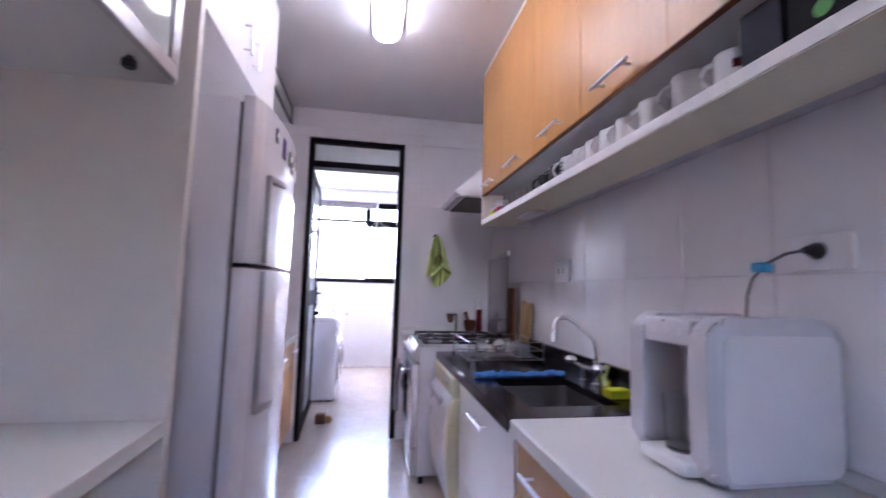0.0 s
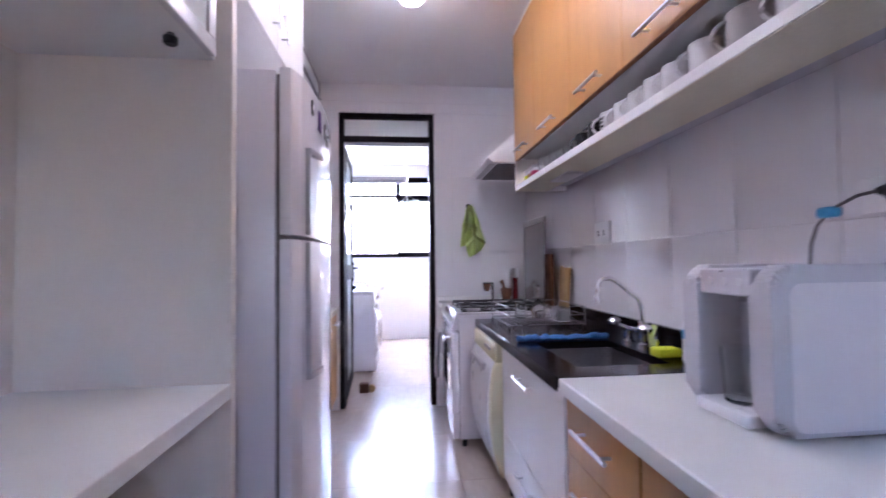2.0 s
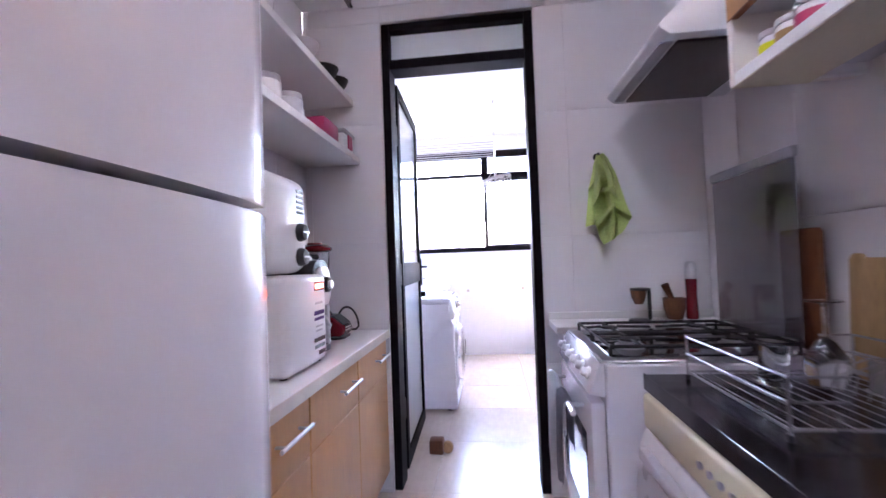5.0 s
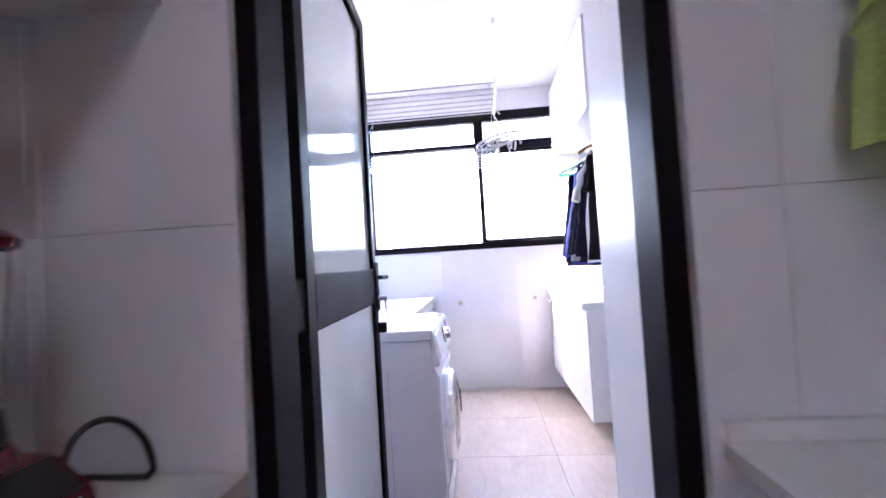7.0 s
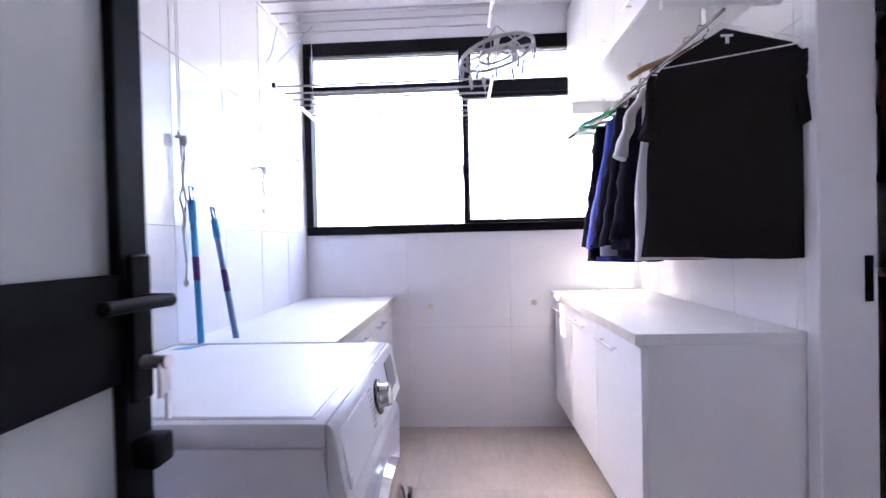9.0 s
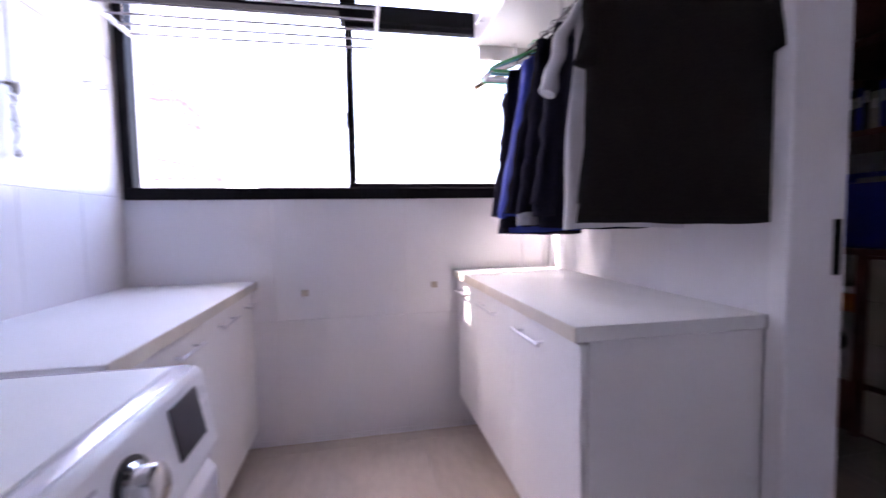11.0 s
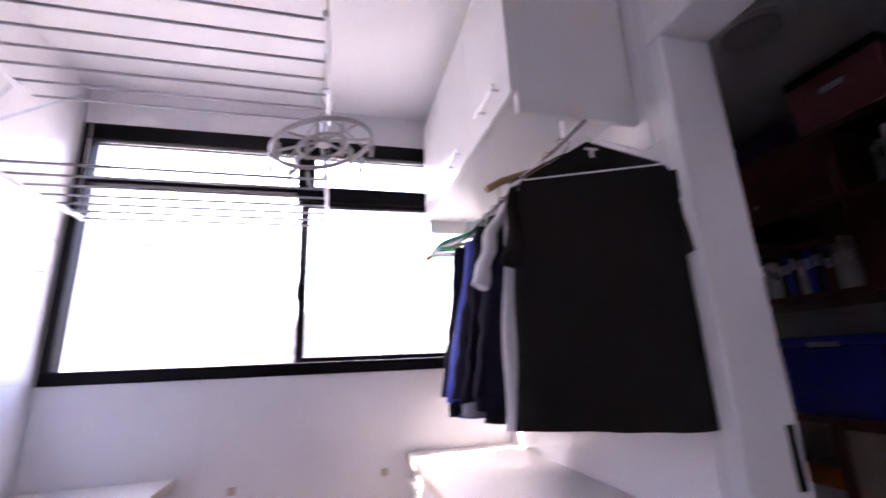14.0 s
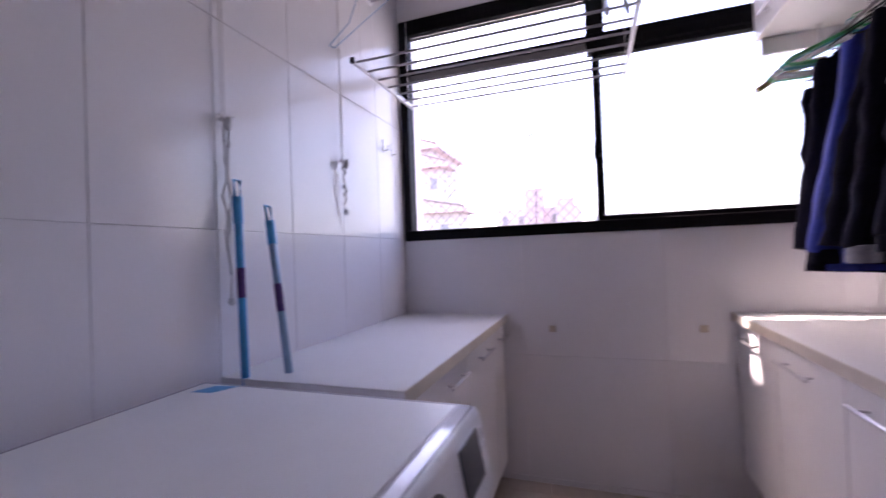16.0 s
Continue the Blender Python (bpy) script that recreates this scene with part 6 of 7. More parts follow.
def hanger(y, mat, mat_label, x0, x1, zs, drop=0.10, tilt=0.0, wire=0.0032):
    h = thing("hanger", mat_label, "hanger", (0.93, y, 1.95), "hangers on the rail")
    r, zr, hx = 0.019, 1.925, 0.93
    yh = y - tilt * 0.5
    neck = zs + drop
    pts2 = [(hx - r, yh, zr - 0.006), (hx - r * 0.8, yh, zr + 0.008), (hx, yh, zr + 0.0135), (hx + r * 0.8, yh, zr + 0.008), (hx + r, yh, zr - 0.008), (hx + 0.008, yh, zr - 0.026), (hx, yh, max(neck + 0.003, zr - 0.034)), (hx, yh, neck)]
    bm2 = bm_tube(pts2, 0.0024, 6)
    if mat is BAMBOO:
        bm_tube([(x0, y, zs), (x0 + 0.05, y - tilt * 0.1, zs + 0.030), (hx - 0.02, yh, neck - 0.004), (hx + 0.02, yh, neck - 0.004), (x1 - 0.05, y - tilt * 0.9, zs + 0.030), (x1, y - tilt, zs)], 0.012, 8, into=bm2)
    else:
        bm_tube([(hx, y - tilt * 0.5, neck), (x1 - 0.02, y - tilt * 0.95, zs + 0.016), (x1, y - tilt, zs + 0.002), (x1 - 0.012, y - tilt * 0.97, zs - 0.008), (x0 + 0.012, y - tilt * 0.03, zs - 0.008), (x0, y, zs + 0.002), (x0 + 0.02, y - tilt * 0.05, zs + 0.016)], wire, 6, True, bm2)
    part("wire", bm2, mat, h)
    return h


def garment(name, y, mat, label, x0, x1, shoulder, hem, thick, sleeve, seed, tilt=0.0, puff=0.012, cuff=None, category="clothing", slope=0.0, rise=0.088, open_neck=False, swing=0.02):
    """A garment on a hanger: front and back with soft folds and two sleeves. slope draws the front shoulder in; open_neck shows the inside of the back."""
    g = thing(name, label, category, ((x0 + x1) / 2, y, hem))
    r = random.Random(seed)
    ph = r.uniform(0, 6)
    cols, rws = 30, 28
    sheets = []
    bm2 = bmesh.new()
    for s in (-1, 1):
        grid = []
        for j in range(rws + 1):
            v = j / rws
            row = []
            for i in range(cols + 1):
                u = i / cols
                k = abs(u - 0.5) * 2
                lift = 0.006 if open_neck and s < 0 else rise
                ztop = shoulder + lift * (1 - k) - 0.016 * max(0, k - 0.9) / 0.1
                z = ztop + (hem + 0.004 * math.sin(u * 5 + ph) + 0.001 * math.sin(u * 19 + ph) - ztop) * v
                left = x0 + slope * (1 - v) ** 1.1 + 0.006 * math.sin(v * 9 + ph)
                x = left + (x1 - left) * u
                round_off = (1 - k ** 6) ** 0.5
                t = (thick * (0.5 + 0.5 * v) + puff * math.sin(u * 13 + ph + 2.2 * v) * v + puff * 0.5 * math.sin(u * 29 + 2 * ph - 3 * v)) * max(0.08, round_off) * min(1, 0.25 + v * 3)
                row.append(bm2.verts.new((x, y + s * t * 0.5 - tilt * u, z)))
            grid.append(row)
        sheets.append(grid)
        for a, b in zip(grid, grid[1:]):
            for i in range(cols):
                bm2.faces.new((a[i], a[i + 1], b[i + 1], b[i]))
    fr_, bk_ = sheets
    for j in range(rws):
        for i in (0, cols):
            bm2.faces.new((fr_[j][i], fr_[j + 1][i], bk_[j + 1][i], bk_[j][i]))
    for i in range(cols):
        if not open_neck:
            bm2.faces.new((fr_[0][i], fr_[0][i + 1], bk_[0][i + 1], bk_[0][i]))
        bm2.faces.new((fr_[rws][i], fr_[rws][i + 1], bk_[rws][i + 1], bk_[rws][i]))
    part("body", bm2, mat, g, smooth=70)
    for s in (-1, 1):
        xe = x0 + slope if s < 0 else x1
        yy = y - (tilt if s > 0 else 0)
        pts2, n = [], 12
        drift = -(slope * sleeve / max(0.1, shoulder - hem)) if s < 0 else 0.0
        for i in range(n + 1):
            t = i / n
            pts2.append((xe + (drift + s * swing) * t + s * 0.006 * math.sin(5 * t + ph), yy + 0.010 * math.sin(3 * t + ph) - (0.012 if s < 0 else 0.0) * t, shoulder - 0.018 - sleeve * t))
        long = sleeve > 0.4
        bm3 = bm_tube(pts2, 0.026 if long else 0.014, 12, r_end=0.046 if long else 0.030)
        for v in bm3.verts:
            fold = noise.noise(v.co * 14) * 0.010
            v.co.y = yy + (v.co.y - yy) * (0.80 if long else 0.55)
            v.co.x += fold + 0.004 * math.sin(v.co.z * 60 + ph)
            v.co.y += noise.noise(v.co * 11 + Vector((9, 0, 0))) * 0.010
        sl = part("sleeve", bm3, mat, g, smooth=70)
        if cuff:
            e = pts2[-1]
            part("cuff", bm_lathe([(0.034, -0.034), (0.038, -0.028), (0.036, 0.010), (0.030, 0.014)], e, 14), cuff, sl, "grey ribbed cuff")
    return g


hanger(5.940, WHITEPLASTIC, "white plastic hanger holding a t-shirt", 0.765, 1.128, 1.785, 0.103, 0.17, 0.0024)
tee = garment("t_shirt", 5.950, BLACKCLOTH, "black cotton t-shirt hanging on a white hanger", 0.698, 1.128, 1.776, 1.106, 0.028, 0.23, 1, tilt=0.175, puff=0.004, slope=0.060, rise=0.100, open_neck=True, swing=0.016)
bm = bm_box(0.925, 0.965, 5.8475, 5.849, 1.840, 1.848, 0.0004)
bm_box(0.940, 0.952, 5.8475, 5.849, 1.818, 1.840, 0.0004, into=bm)
part("neck_label", bm, WHITECLOTH, tee, "small white neck label")
hanger(6.010, BLACKPLASTIC, "black plastic hanger holding a garment", 0.765, 1.125, 1.795, 0.09, 0.10)
garment("t_shirt", 6.015, BLACKCLOTH, "second dark t-shirt on the rail", 0.740, 1.115, 1.785, 1.16, 0.026, 0.22, 7, tilt=0.09, puff=0.005, slope=0.04, rise=0.085)
hanger(6.075, BAMBOO, "pale wooden hanger holding a t-shirt", 0.712, 1.12, 1.800, 0.085, 0.04, 0.0075)
garment("t_shirt", 6.085, WHITECLOTH, "white cotton t-shirt hanging among dark jackets", 0.722, 1.11, 1.770, 1.092, 0.040, 0.26, 2, tilt=0.04, puff=0.012, slope=0.045, rise=0.08, swing=0.085)
hanger(6.215, BLACKPLASTIC, "black plastic hanger holding a garment", 0.80, 1.10, 1.80, 0.085)
garment("jacket", 6.225, NAVYCLOTH, "large black soft jacket hanging on the rail", 0.715, 1.11, 1.785, 1.09, 0.120, 0.60, 3, puff=0.026, slope=0.085, cuff=NAVYCLOTH, swing=0.01)
hanger(6.345, GREYPLASTIC, "grey plastic hanger holding a jacket", 0.80, 1.10, 1.80, 0.085)
garment("jacket", 6.355, NAVYCLOTH, "dark navy jacket with grey cuffs", 0.715, 1.11, 1.785, 1.095, 0.110, 0.63, 4, puff=0.024, slope=0.085, cuff=GREYCLOTH, swing=0.01)
hanger(6.455, BLACKPLASTIC, "black plastic hanger holding a garment", 0.80, 1.10, 1.80, 0.085)
garment("jacket", 6.47, NAVYCLOTH, "thin dark jacket pressed between other jackets", 0.735, 1.11, 1.775, 1.10, 0.060, 0.61, 6, puff=0.014, slope=0.085)
hanger(6.555, BLACKPLASTIC, "black plastic hanger holding a garment", 0.80, 1.10, 1.80, 0.085)
garment("jacket", 6.56, BLUECOAT, "royal blue sports jacket on the rail", 0.726, 1.11, 1.785, 1.075, 0.085, 0.64, 5, puff=0.024, slope=0.085, cuff=NAVYCLOTH, swing=0.01)
hanger(6.66, BLACKPLASTIC, "black plastic hanger holding a garment", 0.80, 1.10, 1.80, 0.085)
garment("jacket", 6.67, NAVYCLOTH, "dark jacket beside the empty hangers", 0.718, 1.11, 1.785, 1.060, 0.085, 0.63, 8, puff=0.020, slope=0.085, swing=0.01)
hanger(6.96, BLACKPLASTIC, "black plastic hanger holding a garment", 0.84, 1.11, 1.80, 0.085)
garment("jacket", 6.965, NAVYCLOTH, "dark jacket at the window end of the rail", 0.84, 1.11, 1.775, 1.065, 0.090, 0.60, 9, puff=0.016, slope=0.03, swing=0.0)
GREENPL = material("green_plastic", (0.04, 0.42, 0.16), 0.35, grain=0.05)
TEALPL = material("teal_plastic", (0.05, 0.35, 0.42), 0.35, grain=0.05)
for y, mat, lab in ((6.75, GREENPL, "empty green plastic clothes hanger"), (6.79, TEALPL, "empty teal plastic clothes hanger"), (6.85, WHITEPLASTIC, "empty white plastic clothes hanger"), (6.88, GREYPLASTIC, "empty grey plastic clothes hanger"), (6.905, GREENPL, "empty green plastic clothes hanger"), (7.03, BAMBOO, "empty wooden clothes hanger")):
    hanger(y, mat, lab, 0.715, 1.13, 1.80, 0.095, 0.0, 0.0068)

# ---- pegs ring
ringh = thing("peg_ring", "grey plastic ring hanger with clothes pegs hanging on a cord", "peg hanger", (0.21, 6.13, 1.94))
C = Vector((0.21, 6.13, 1.94))
TIP = Matrix.Rotation(radians(-13), 3, "Y")   # the ring hangs askew
part("outer_ring", bm_tube([C + TIP @ Vector((0.15 * math.cos(a), 0.15 * math.sin(a), 0)) for a in [2 * math.pi * i / 36 for i in range(36)]], 0.0075, 8, True), GREYCERAMIC, ringh)
part("inner_ring", bm_tube([C + TIP @ Vector((0.075 * math.cos(a), 0.075 * math.sin(a), -0.004)) for a in [2 * math.pi * i / 24 for i in range(24)]], 0.006, 8, True), GREYCERAMIC, ringh)
for i in range(8):
    a = 2 * math.pi * i / 8
    part("spoke", bm_tube([C + TIP @ Vector((0.02 * math.cos(a), 0.02 * math.sin(a), 0.012)), C + TIP @ Vector((0.15 * math.cos(a), 0.15 * math.sin(a), 0))], 0.0045, 6), GREYCERAMIC, ringh)
bm = bm_lathe([(0.022, 0), (0.024, 0.01), (0.012, 0.03), (0.008, 0.075)], C, 12)
for a in (0.4, 2.5, 4.6):
    bm_tube([C + TIP @ Vector((0.148 * math.cos(a), 0.148 * math.sin(a), 0)), C + Vector((0, 0, 0.115))], 0.003, 6, into=bm)
part("hub", bm, GREYCERAMIC, ringh)
part("hook", bm_tube([C + Vector((0, 0, 0.07)), C + Vector((0, 0, 0.14)), C + Vector((-0.018, 0, 0.165)), C + Vector((-0.010, 0, 0.195)), C + Vector((0.012, 0, 0.198)), C + Vector((0.02, 0, 0.178))], 0.0045, 8), WHITEPLASTIC, ringh)
part("cord", bm_tube([C + Vector((0.0, 0, 0.198)), (0.212, 6.13, LC - 0.001)], 0.0025, 6), ROPE, ringh)
rr2 = random.Random(8)
for i in range(14):
    a = 2 * math.pi * i / 14 + 0.15
    rad = 0.15 if i % 3 else 0.085
    p = C + TIP @ Vector((rad * math.cos(a), rad * math.sin(a), -0.008))
    t = Vector((-math.sin(a), math.cos(a), 0))
    n2 = Vector((math.cos(a), math.sin(a), 0))
    sw = rr2.uniform(-0.015, 0.015)
    bm = bm_tube([p, p + Vector((0, 0, -0.014))], 0.0018, 5)
    for s in (-1, 1):
        bm_tube([p + n2 * s * 0.004 + Vector((0, 0, -0.010)), p + n2 * s * 0.006 + t * sw * 0.4 + Vector((0, 0, -0.04)), p + n2 * s * 0.002 + t * sw + Vector((0, 0, -0.068))], 0.0042, 6, into=bm)
    part("peg", bm, GREYCERAMIC, ringh)


# ---- ceiling drying racks
def drying_rack(x0, x1, y0, y1, z, bars, label, cord_y):
    d2 = thing("drying_rack", label, "drying rack", ((x0 + x1) / 2, (y0 + y1) / 2, z))
    for x in (x0, x1):
        e = part("end_bar", bm_box(x - 0.007, x + 0.007, y0, y1, z - 0.010, z + 0.010, 0.002), WHITEPLASTIC, d2)
        part("end_cap", bm_box(x - 0.009, x + 0.009, y0 - 0.012, y0 - 0.0005, z - 0.012, z + 0.012, 0.002), BLACKPLASTIC if x == x0 else WHITEPLASTIC, e)
    for i in range(bars):
        y = y0 + 0.015 + (y1 - y0 - 0.03) * i / (bars - 1)
        part("rod", bm_tube([(x0 + 0.0075, y, z), (x1 - 0.0075, y, z)], 0.0050, 8), RODGREY, d2)
    for x in (x0, x1):
        for y in cord_y:
            part("cord", bm_tube([(x, y, z + 0.0105), (x, y, LC - 0.001)], 0.0014, 5), ROPE, d2)
    return d2


drying_rack(-0.835, 0.213, 6.41, 7.01, 1.955, 7, "white drying rack let down on cords before the window", (6.47, 6.95))
drying_rack(-0.835, 0.213, 5.98, 6.58, 2.28, 7, "white drying rack pulled up under the ceiling", (6.04, 6.52))
for y in (5.95, 6.95):
    pul = thing("pulley", "small white ceiling pulley for the drying racks", "pulley", (0.213, y, LC))
    part("block", bm_box(0.20, 0.226, y - 0.02, y + 0.02, LC - 0.045, LC - 0.0005, 0.005), WHITEPLASTIC, pul)


def wall_cords(y, knot, end, seed, label):
    c = thing("clothesline", label, "clothesline", (LW + 0.02, y, knot))
    r = random.Random(seed)
    cl = bm_tube([(LW + 0.0005, y, knot + 0.012), (LW + 0.028, y, knot + 0.010)], 0.006, 8)
    bm_tube([(LW + 0.026, y - 0.026, knot + 0.020), (LW + 0.028, y, knot + 0.008), (LW + 0.026, y + 0.026, knot + 0.020)], 0.005, 8, into=cl)
    part("cleat", cl, WHITEPLASTIC, c)
    for k in range(2):
        part("strand", bm_tube([(LW + 0.018, y + (k - 1) * 0.010, knot), (LW + 0.018, y + (k - 1) * 0.012, (knot + LC) / 2), (LW + 0.018, y + (k - 1) * 0.008, LC - 0.001)], 0.0019, 6), ROPE, c)
    part("knot", bm_lathe([(0.006, -0.022), (0.013, -0.012), (0.014, 0.004), (0.006, 0.016)], (LW + 0.030, y, knot), 10), ROPE, c)
    for k in range(2):
        pts2 = [(LW + 0.022 + r.uniform(-0.006, 0.008), y + (k - 0.5) * 0.014 + r.uniform(-0.008, 0.008), knot + (end - knot) * i / 7 * (1 if k else 0.72)) for i in range(8)]
        part("tail", bm_tube(pts2, 0.0042, 7), ROPE, c)
    part("knot", bm_lathe([(0.004, -0.014), (0.011, -0.004), (0.009, 0.008), (0.004, 0.012)], (LW + 0.022, y + 0.004, end), 10), ROPE, c)


wall_cords(5.86, 1.565, 1.055, 1, "white pulley cords knotted on a wall cleat, long tails")
wall_cords(6.475, 1.565, 1.36, 2, "white pulley cords knotted on a wall cleat near the window")
for y in (6.885, 6.985):
    hk = thing("wall_hook", "small white plastic wall hook", "hook", (LW + 0.01, y, 1.73), "hooks by the window")
    part("plate", bm_box(LW + 0.0005, LW + 0.005, y - 0.010, y + 0.010, 1.70, 1.77, 0.002), WHITEPLASTIC, hk)
    part("peg", bm_tube([(LW + 0.005, y, 1.712), (LW + 0.026, y, 1.712), (LW + 0.030, y, 1.735)], 0.004, 8), WHITEPLASTIC, hk)
wire = thing("wire_hanger", "thin dark wire hanger hooked on the raised drying rack", "hanger", (-0.84, 6.49, 2.28))
part("wire", bm_tube([(-0.822, 6.485, 2.272), (-0.824, 6.490, 2.2935), (-0.846, 6.490, 2.2935), (-0.850, 6.488, 2.262), (-0.836, 6.39, 2.10), (-0.814, 6.216, 1.926), (-0.806, 6.235, 1.924), (-0.765, 6.43, 2.13), (-0.72, 6.64, 2.35)], 0.0024, 6), BROOMSTEEL, wire)

# ---- brooms
for (a, b), mat, lab in ((((-0.815, 5.802, 0.0), (-0.915, 5.875, 1.40)), BROOMBLUE, "light blue broom stick leaning on the tiles"), (((-0.585, 5.800, 0.0), (-0.905, 5.985, 1.335)), BROOMSTEEL, "blue grey steel mop stick leaning on the tiles")):
    s = thing("broom", lab, "broom", a)
    a, b = Vector(a), Vector(b)
    d2 = (b - a).normalized()
    part("stick", bm_tube([a + Vector((0, 0, 0.005)), b - d2 * 0.12], 0.011, 12), mat, s)
    side2 = d2.cross(Vector((1, 0, 0))).normalized()
    cap = bm_tube([b - d2 * 0.125, b - d2 * 0.05], 0.0135, 12)
    bm_tube([b - d2 * 0.05 + side2 * 0.010, b + side2 * 0.011, b - side2 * 0.011, b - d2 * 0.05 - side2 * 0.010], 0.0045, 8, True, into=cap)
    part("cap", cap, BROOMBLUE, s, "blue cap with a hanging hole")
    part("label", bm_tube([a.lerp(b, 0.76), a.lerp(b, 0.82)], 0.0114, 12), PURPLE, s, "dark printed label")

# ---- capped pipes under the window
for x, z in ((-0.161, 0.775), (0.500, 0.790)):
    c = thing("pipe_cover", "small faded square cap on the tiles under the window", "cap", (x, YB - 0.003, z), "caps under the window")
    part("plate", bm_box(x - 0.016, x + 0.016, YB - 0.005, YB - 0.0005, z - 0.016, z + 0.016, 0.0015), TAPE, c)

# ---- closet in the pier
closet = thing("tall_closet", "tall white closet with a steel bar handle beside the kitchen door", "closet", (0.8, 4.62, 0))
part("carcass", bm_box(0.445, RW - 0.003, 4.402, 4.755, 0.0, LC - 0.003, 0.002), LAMINATE, closet)
swing = Matrix.Translation((0.455, 4.758, 0)) @ Matrix.Rotation(radians(6.7), 4, "Z")
bm = bm_box(0.603, 0.650, 0.0, 0.018, 0.06, LC - 0.05, 0.0015)
bmesh.ops.transform(bm, matrix=swing, verts=bm.verts)
part("filler_strip", bm, LAMINATE, closet, "narrow white strip beside the door")
# solid dark strip painting the shade between door and filler
bm = bm_box(0.585, 0.610, -0.008, 0.0, 0.06, LC - 0.05)
bmesh.ops.transform(bm, matrix=swing, verts=bm.verts)
part("shadow_gap", bm, SHADOWGAP, closet, "near-black strip painting the shade along the door edge", smooth=None)
bm = bm_box(0.0, 0.592, 0.0, 0.018, 0.06, LC - 0.05, 0.0015)
bmesh.ops.transform(bm, matrix=swing, verts=bm.verts)
dr = part("door", bm, LAMINATE, closet, "white door standing slightly ajar")
bar_handle(dr, swing @ Vector((0.535, 0.018, 0.82)), swing @ Vector((0.535, 0.018, 1.22)), swing.to_3x3() @ Vector((0, 1, 0)), 0.007, 0.035, "vertical steel bar handle")

# ================= storeroom =================
SXW = 2.50
unit = thing("wall_unit", "dark mahogany wall unit with doors and open book shelves", "wall unit", (2.7, 6.2, 1.5))
part("back", bm_box(3.17, 3.195, 5.0, 7.2, 1.50, 2.30), MAHOGANY, unit, smooth=None)
for z in (1.50, 1.93, 2.27):
    part("board", bm_box(SXW + 0.02, 3.1695, 5.0, 7.2, z, z + 0.03, 0.001), MAHOGANY, unit)
for y in (5.0, 5.55, 6.22, 6.98):
    part("upright", bm_box(SXW + 0.02, 3.1695, y, y + 0.025, 1.5305, 2.269), MAHOGANY, unit, smooth=None)
dr = part("door", bm_box(SXW, SXW + 0.019, 6.25, 6.975, 1.965, 2.268, 0.002), MAHOGANY, unit)
part("knob", bm_lathe([(0.006, -0.014), (0.014, -0.020), (0.012, -0.026)], (SXW, 6.61, 2.02), 12, "x"), CHROME, dr)
part("door", bm_box(SXW, SXW + 0.019, 5.58, 6.215, 1.505, 1.925, 0.002), MAHOGANY, unit)
rb = random.Random(12)
for y0, y1, z in ((6.28, 6.72, 1.5305), (5.66, 6.10, 1.9605)):
    y = y0
    while y < y1:
        w, h, d = rb.uniform(0.016, 0.042), rb.uniform(0.17, 0.25), rb.uniform(0.13, 0.17)
        mt = rb.choice((NAVYBOX, REDPLASTIC, GREYCERAMIC, DARKWOOD, WHITECLOTH, PURPLE, BLUEBOX, DRAWER))
        bk = thing("book", "book standing in the storeroom shelf", "book", (SXW + 0.12, y + w / 2, z), "books in the storeroom")
        part("cover", bm_box(SXW + 0.05, SXW + 0.05 + d, y, y + w - 0.002, z + 0.0005, z + h, 0.0015), mt, bk)
        part("spine_label", bm_box(SXW + 0.0482, SXW + 0.0497, y + w * 0.2, y + w * 0.75, z + h * 0.55, z + h * 0.8), WHITECLOTH if mt is not WHITECLOTH else NAVYBOX, bk, smooth=None)
        y += w
pf = thing("picture_frame", "small framed picture leaning in the shelf", "picture frame", (SXW + 0.1, 6.86, 1.53))
part("frame", bm_box(SXW + 0.06, SXW + 0.075, 6.76, 6.95, 1.5315, 1.80, 0.003), BLACKPLASTIC, pf)
part("picture", bm_box(SXW + 0.0575, SXW + 0.0597, 6.78, 6.93, 1.555, 1.78), WHITECLOTH, pf, smooth=None)
pk = thing("storage_box", "dusty pink storage box with a hand slot", "box", (SXW + 0.2, 6.14, 2.30))
part("carton", bm_box(SXW + 0.01, SXW + 0.30, 5.95, 6.34, 2.3005, 2.555, 0.004), PINKBOX, pk)
part("lid", bm_box(SXW + 0.003, SXW + 0.307, 5.943, 6.347, 2.5555, 2.60, 0.004), BLACKPLASTIC, pk)
part("slot", bm_box(SXW + 0.0075, SXW + 0.0097, 6.10, 6.20, 2.455, 2.485, 0.0008), SATIN, pk, "pale metal rimmed slot")
bag = thing("travel_bag", "dark purple soft bag lying on top of the unit", "bag", (SXW + 0.25, 6.70, 2.30))
part("body", bm_box(SXW + 0.03, SXW + 0.42, 6.40, 7.05, 2.302, 2.47, 0.06, 4), PURPLE, bag)
part("strap", bm_tube([(SXW + 0.028, 6.5, 2.42), (SXW + 0.018, 6.7, 2.38), (SXW + 0.028, 6.95, 2.43)], 0.010, 8), BLACKPLASTIC, bag)
desk = thing("desk", "dark mahogany desk top over a drawer chest", "desk", (2.85, 6.2, 0.95))
part("top", bm_box(SXW, 3.195, 5.0, 7.25, 0.925, 0.955, 0.003), MAHOGANY, desk)
for y in (5.05, 6.53, 7.2):
    part("side", bm_box(SXW + 0.04, 3.15, y, y + 0.03, 0.0, 0.9245), MAHOGANY, desk, smooth=None)
chest = thing("drawer_chest", "beige three-drawer chest with long grey handles over a plinth drawer", "drawers", (2.85, 6.2, 0))
part("carcass", bm_box(SXW + 0.045, 3.14, 5.82, 6.52, 0.02, 0.92), MAHOGANY, chest, smooth=None)
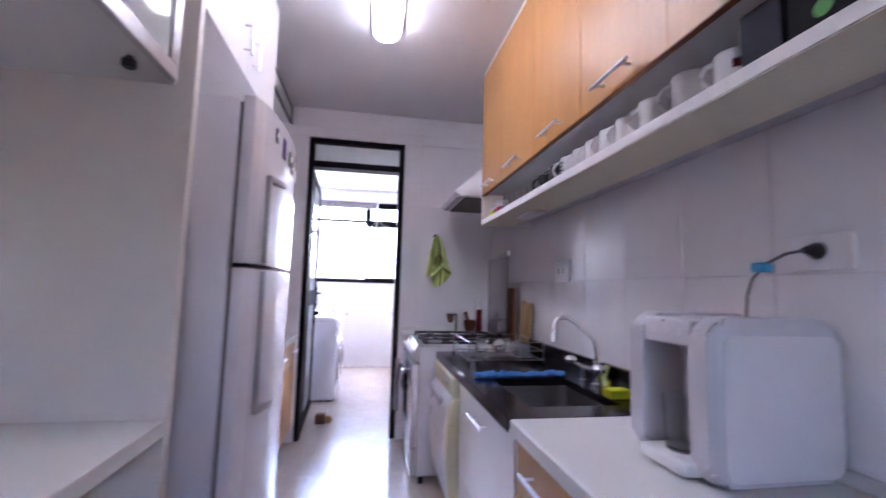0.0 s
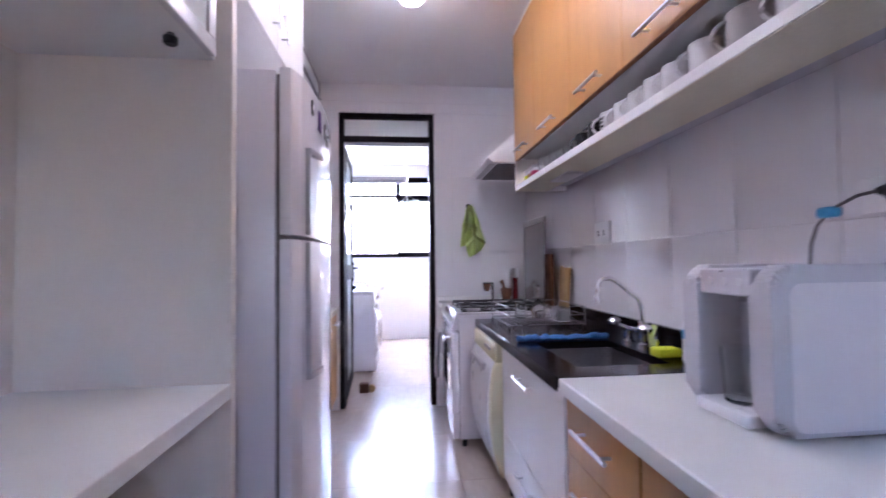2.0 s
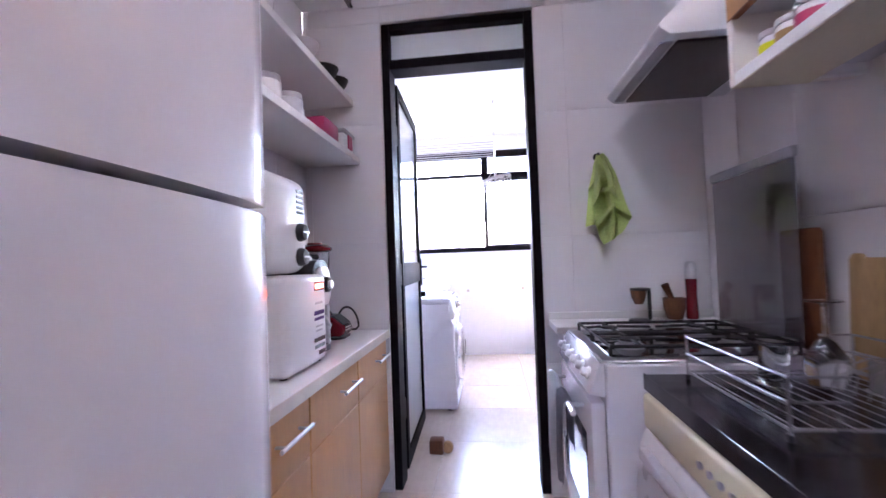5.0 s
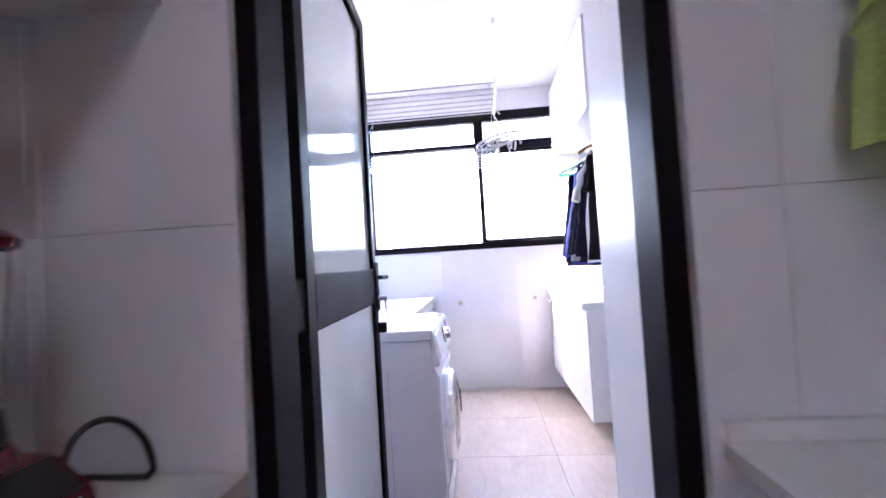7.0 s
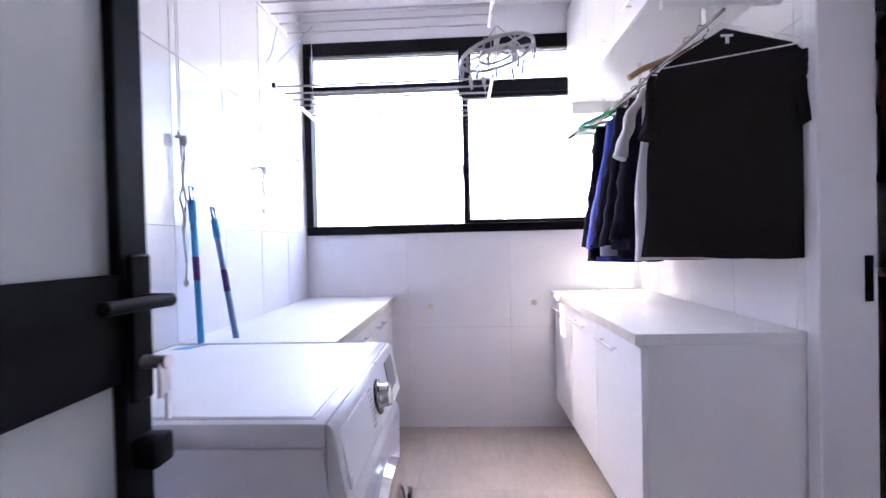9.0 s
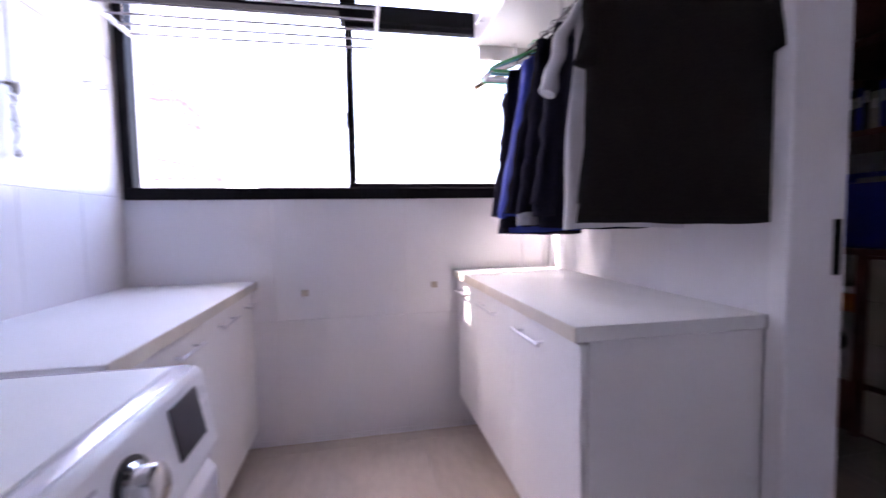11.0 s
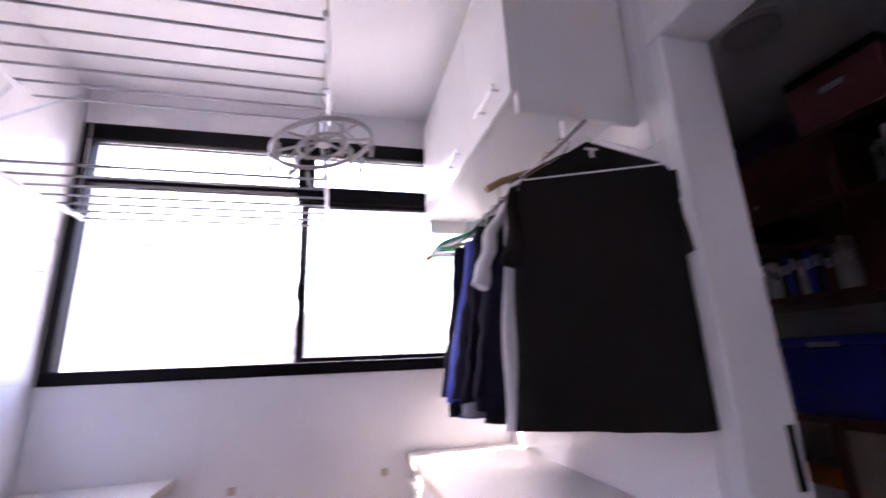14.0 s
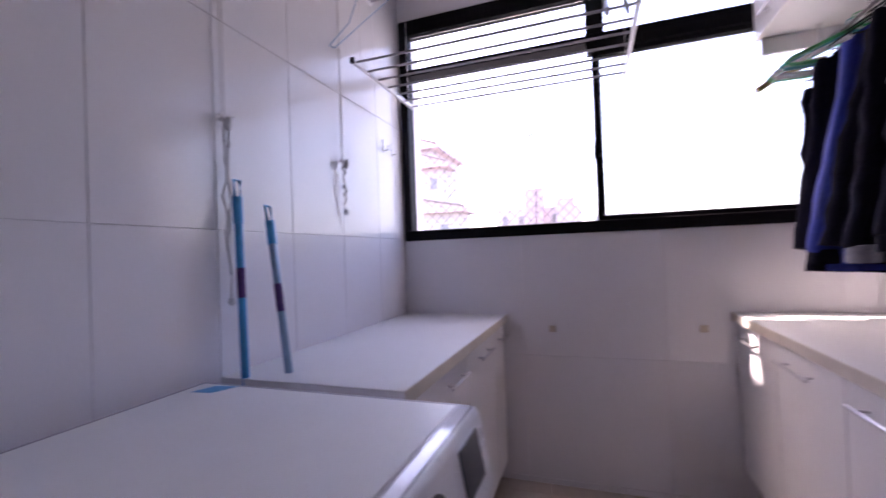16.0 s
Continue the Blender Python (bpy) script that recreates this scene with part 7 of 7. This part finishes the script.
for z0, z1 in ((0.705, 0.905), (0.500, 0.700), (0.295, 0.495), (0.04, 0.26)):
    dr = part("drawer_front", bm_box(SXW + 0.02, SXW + 0.0445, 5.83, 6.49, z0, z1, 0.002), DRAWER, chest)
    bar_handle(dr, (SXW + 0.02, 5.98, (z0 + z1) / 2 + 0.03), (SXW + 0.02, 6.34, (z0 + z1) / 2 + 0.03), (-1, 0, 0), 0.006, 0.025, "dark grey bar handle")
bb2 = thing("storage_box", "blue lidded plastic box on the desk", "box", (2.68, 6.5, 0.955))
part("tub", bm_box(SXW + 0.04, SXW + 0.32, 6.27, 6.71, 0.9555, 1.28, 0.015, 2), BLUEBOX, bb2)
part("lid", bm_box(SXW + 0.03, SXW + 0.33, 6.26, 6.72, 1.2805, 1.325, 0.008, 2), BLUEBOX, bb2)
part("clasp", bm_box(SXW + 0.020, SXW + 0.0295, 6.42, 6.56, 1.275, 1.30, 0.003), GREYPLASTIC, bb2)
rd = thing("storage_box", "dark red box on the desk", "box", (2.68, 6.86, 0.955))
part("carton", bm_box(SXW + 0.05, SXW + 0.28, 6.74, 6.98, 0.9555, 1.30, 0.004), REDPLASTIC, rd)
bk2 = thing("bag", "black bag with a steel buckle on the desk", "bag", (2.68, 6.05, 0.955))
part("body", bm_box(SXW + 0.06, SXW + 0.32, 5.86, 6.22, 0.956, 1.26, 0.05, 3), BLACKPLASTIC, bk2)
part("buckle", bm_box(SXW + 0.054, SXW + 0.0595, 6.08, 6.12, 1.14, 1.16, 0.002), CHROME, bk2)
pc = thing("card_carton", "white card carton with an orange top and dark print", "carton", (2.62, 6.68, 0))
part("carton", bm_box(SXW + 0.10, SXW + 0.40, 6.585, 6.78, 0.26, 0.72, 0.003), WHITECLOTH, pc)
part("print", bm_box(SXW + 0.0975, SXW + 0.0997, 6.59, 6.775, 0.62, 0.715), ORANGECARD, pc, "orange printed band", smooth=None)
part("print", bm_lathe([(0.055, -0.0018), (0.055, -0.0004)], (SXW + 0.10, 6.68, 0.46), 20, "x"), BLACKPLASTIC, pc, "dark round print")
part("crate", bm_box(SXW + 0.08, SXW + 0.42, 6.57, 6.80, 0.0, 0.2595), MAHOGANY, pc, smooth=None)
sl = thing("ceiling_lamp", "round white ceiling lamp in the storeroom, switched off", "lamp", (1.95, 6.05, 2.62))
part("rim", bm_lathe([(0.15, -0.04), (0.155, -0.03), (0.155, -0.0005)], (1.95, 6.05, 2.62), 28), WHITEPLASTIC, sl)
part("dish", bm_lathe([(0.02, -0.085), (0.07, -0.075), (0.10, -0.0415), (0.11, -0.0405)], (1.95, 6.05, 2.62), 24), GREYCERAMIC, sl)

# ================= tiles, last =================
TW, TH = 0.325, 0.612
J = 0.0007


def tile_mesh(w, h):
    """One tile in its own plane: u, v and a face 4 mm proud with eased edges."""
    b = bmesh.new()
    e = 0.0011
    low = [b.verts.new((u, v, 0)) for u, v in ((0, 0), (w, 0), (w, h), (0, h))]
    mid = [b.verts.new((u, v, 0.003)) for u, v in ((0, 0), (w, 0), (w, h), (0, h))]
    top = [b.verts.new((u, v, 0.004)) for u, v in ((e, e), (w - e, e), (w - e, h - e), (e, h - e))]
    b.faces.new(top)
    for i in range(4):
        j = (i + 1) % 4
        b.faces.new((low[i], low[j], mid[j], mid[i]))
        b.faces.new((mid[i], mid[j], top[j], top[i]))
    me = bpy.data.meshes.new("tile")
    b.to_mesh(me)
    b.free()
    return me


TILE_DATA = {}


def lay(parent, frame_m, u0, u1, v0, v1, us, vs, tw, th, mat, skip=(), name="tile"):
    """Tiles over u0..u1, v0..v1 of a plane, with joints through us and vs, leaving out the openings in skip."""
    def cuts(a, b, start, step, extra):
        n0 = math.floor((a - start) / step)
        c = {a, b} | {start + step * k for k in range(n0, n0 + int((b - a) / step) + 3) if a < start + step * k < b} | {e for e in extra if a < e < b}
        return sorted(c)

    cu = cuts(u0, u1, us, tw, [e for s in skip for e in s[:2]])
    cv = cuts(v0, v1, vs, th, [e for s in skip for e in s[2:]])
    for a, b in zip(cu, cu[1:]):
        for c, d in zip(cv, cv[1:]):
            if b - a < 0.012 or d - c < 0.012:
                continue
            if any(s[0] < (a + b) / 2 < s[1] and s[2] < (c + d) / 2 < s[3] for s in skip):
                continue
            key = (round(b - a, 3), round(d - c, 3), mat.name)
            if key not in TILE_DATA:
                TILE_DATA[key] = tile_mesh(b - a - 2 * J, d - c - 2 * J)
                TILE_DATA[key].materials.append(mat)
            t = new(name, TILE_DATA[key])
            t.matrix_world = frame_m @ Matrix.Translation((a + J, c + J, 0))
            t.parent = parent


def plane(origin, u, v):
    u, v = Vector(u), Vector(v)
    n = u.cross(v)
    m = Matrix((u, v, n)).transposed().to_4x4()
    m.translation = origin
    return m


ob = bpy.data.objects
# faces turn towards the room
lay(ob["wall_right"], plane((RW + 0.004, 0, 0), (0, -1, 0), (0, 0, 1)), -4.155, 1.29, 0.0, 2.75, -2.43, 1.245, TW, TH, TILE)
lay(ob["wall_right_far"], plane((RW + 0.004, 0, 0), (0, -1, 0), (0, 0, 1)), -YB, -5.79, 0.0, 2.67, -6.165, 1.258, TW, TH, TILE)
lay(ob["wall_left"], plane((LW - 0.004, 0, 0), (0, 1, 0), (0, 0, 1)), 4.165, YB, 0.0, 2.67, 6.164, 1.258, TW, TH, TILE)
lay(ob["wall_left_furring"], plane((LK - 0.004, 0, 0), (0, 1, 0), (0, 0, 1)), 2.67, YD, 0.0, 2.62, 3.05, 1.245, TW, TH, TILE)
lay(ob["wall_end"], plane((0, YD + 0.004, 0), (1, 0, 0), (0, 0, 1)), LK, RW, 0.0, 2.62, 0.53, 1.245, 0.65, TH, TILE, ((-0.385, 0.387, -0.1, 2.385),))
lay(ob["wall_window"], plane((0, YB + 0.004, 0), (1, 0, 0), (0, 0, 1)), LW, RW, 0.0, 2.67, -0.30, 0.640, 0.65, TH, TILE, ((-0.945, 1.12, 1.246, 2.478),))
lay(ob["wall_pier"], plane((0.449, 0, 0), (0, -1, 0), (0, 0, 1)), -4.40, -4.165, 0.0, 2.66, -4.27, 1.25, TW, TH, TILE)
lay(ob["wall_end"], plane((0, YD + 0.16, 0), (-1, 0, 0), (0, 0, 1)), -0.448, 0.95, 0.0, 2.66, 0.1, 1.25, 0.65, TH, TILE, ((-0.387, 0.385, -0.1, 2.385),))
lay(floor, plane((0, 0, -0.004), (1, 0, 0), (0, 1, 0)), LW - 0.1, RW + 0.15, -1.35, YB, 0.41, 2.81, 0.60, 0.60, FLOOR, name="floor_tile")
lay(floor, plane((0, 0, -0.004), (1, 0, 0), (0, 1, 0)), RW + 0.15, 3.2, 4.4, 7.3, 0.41, 2.81, 0.60, 0.60, FLOOR, name="floor_tile")
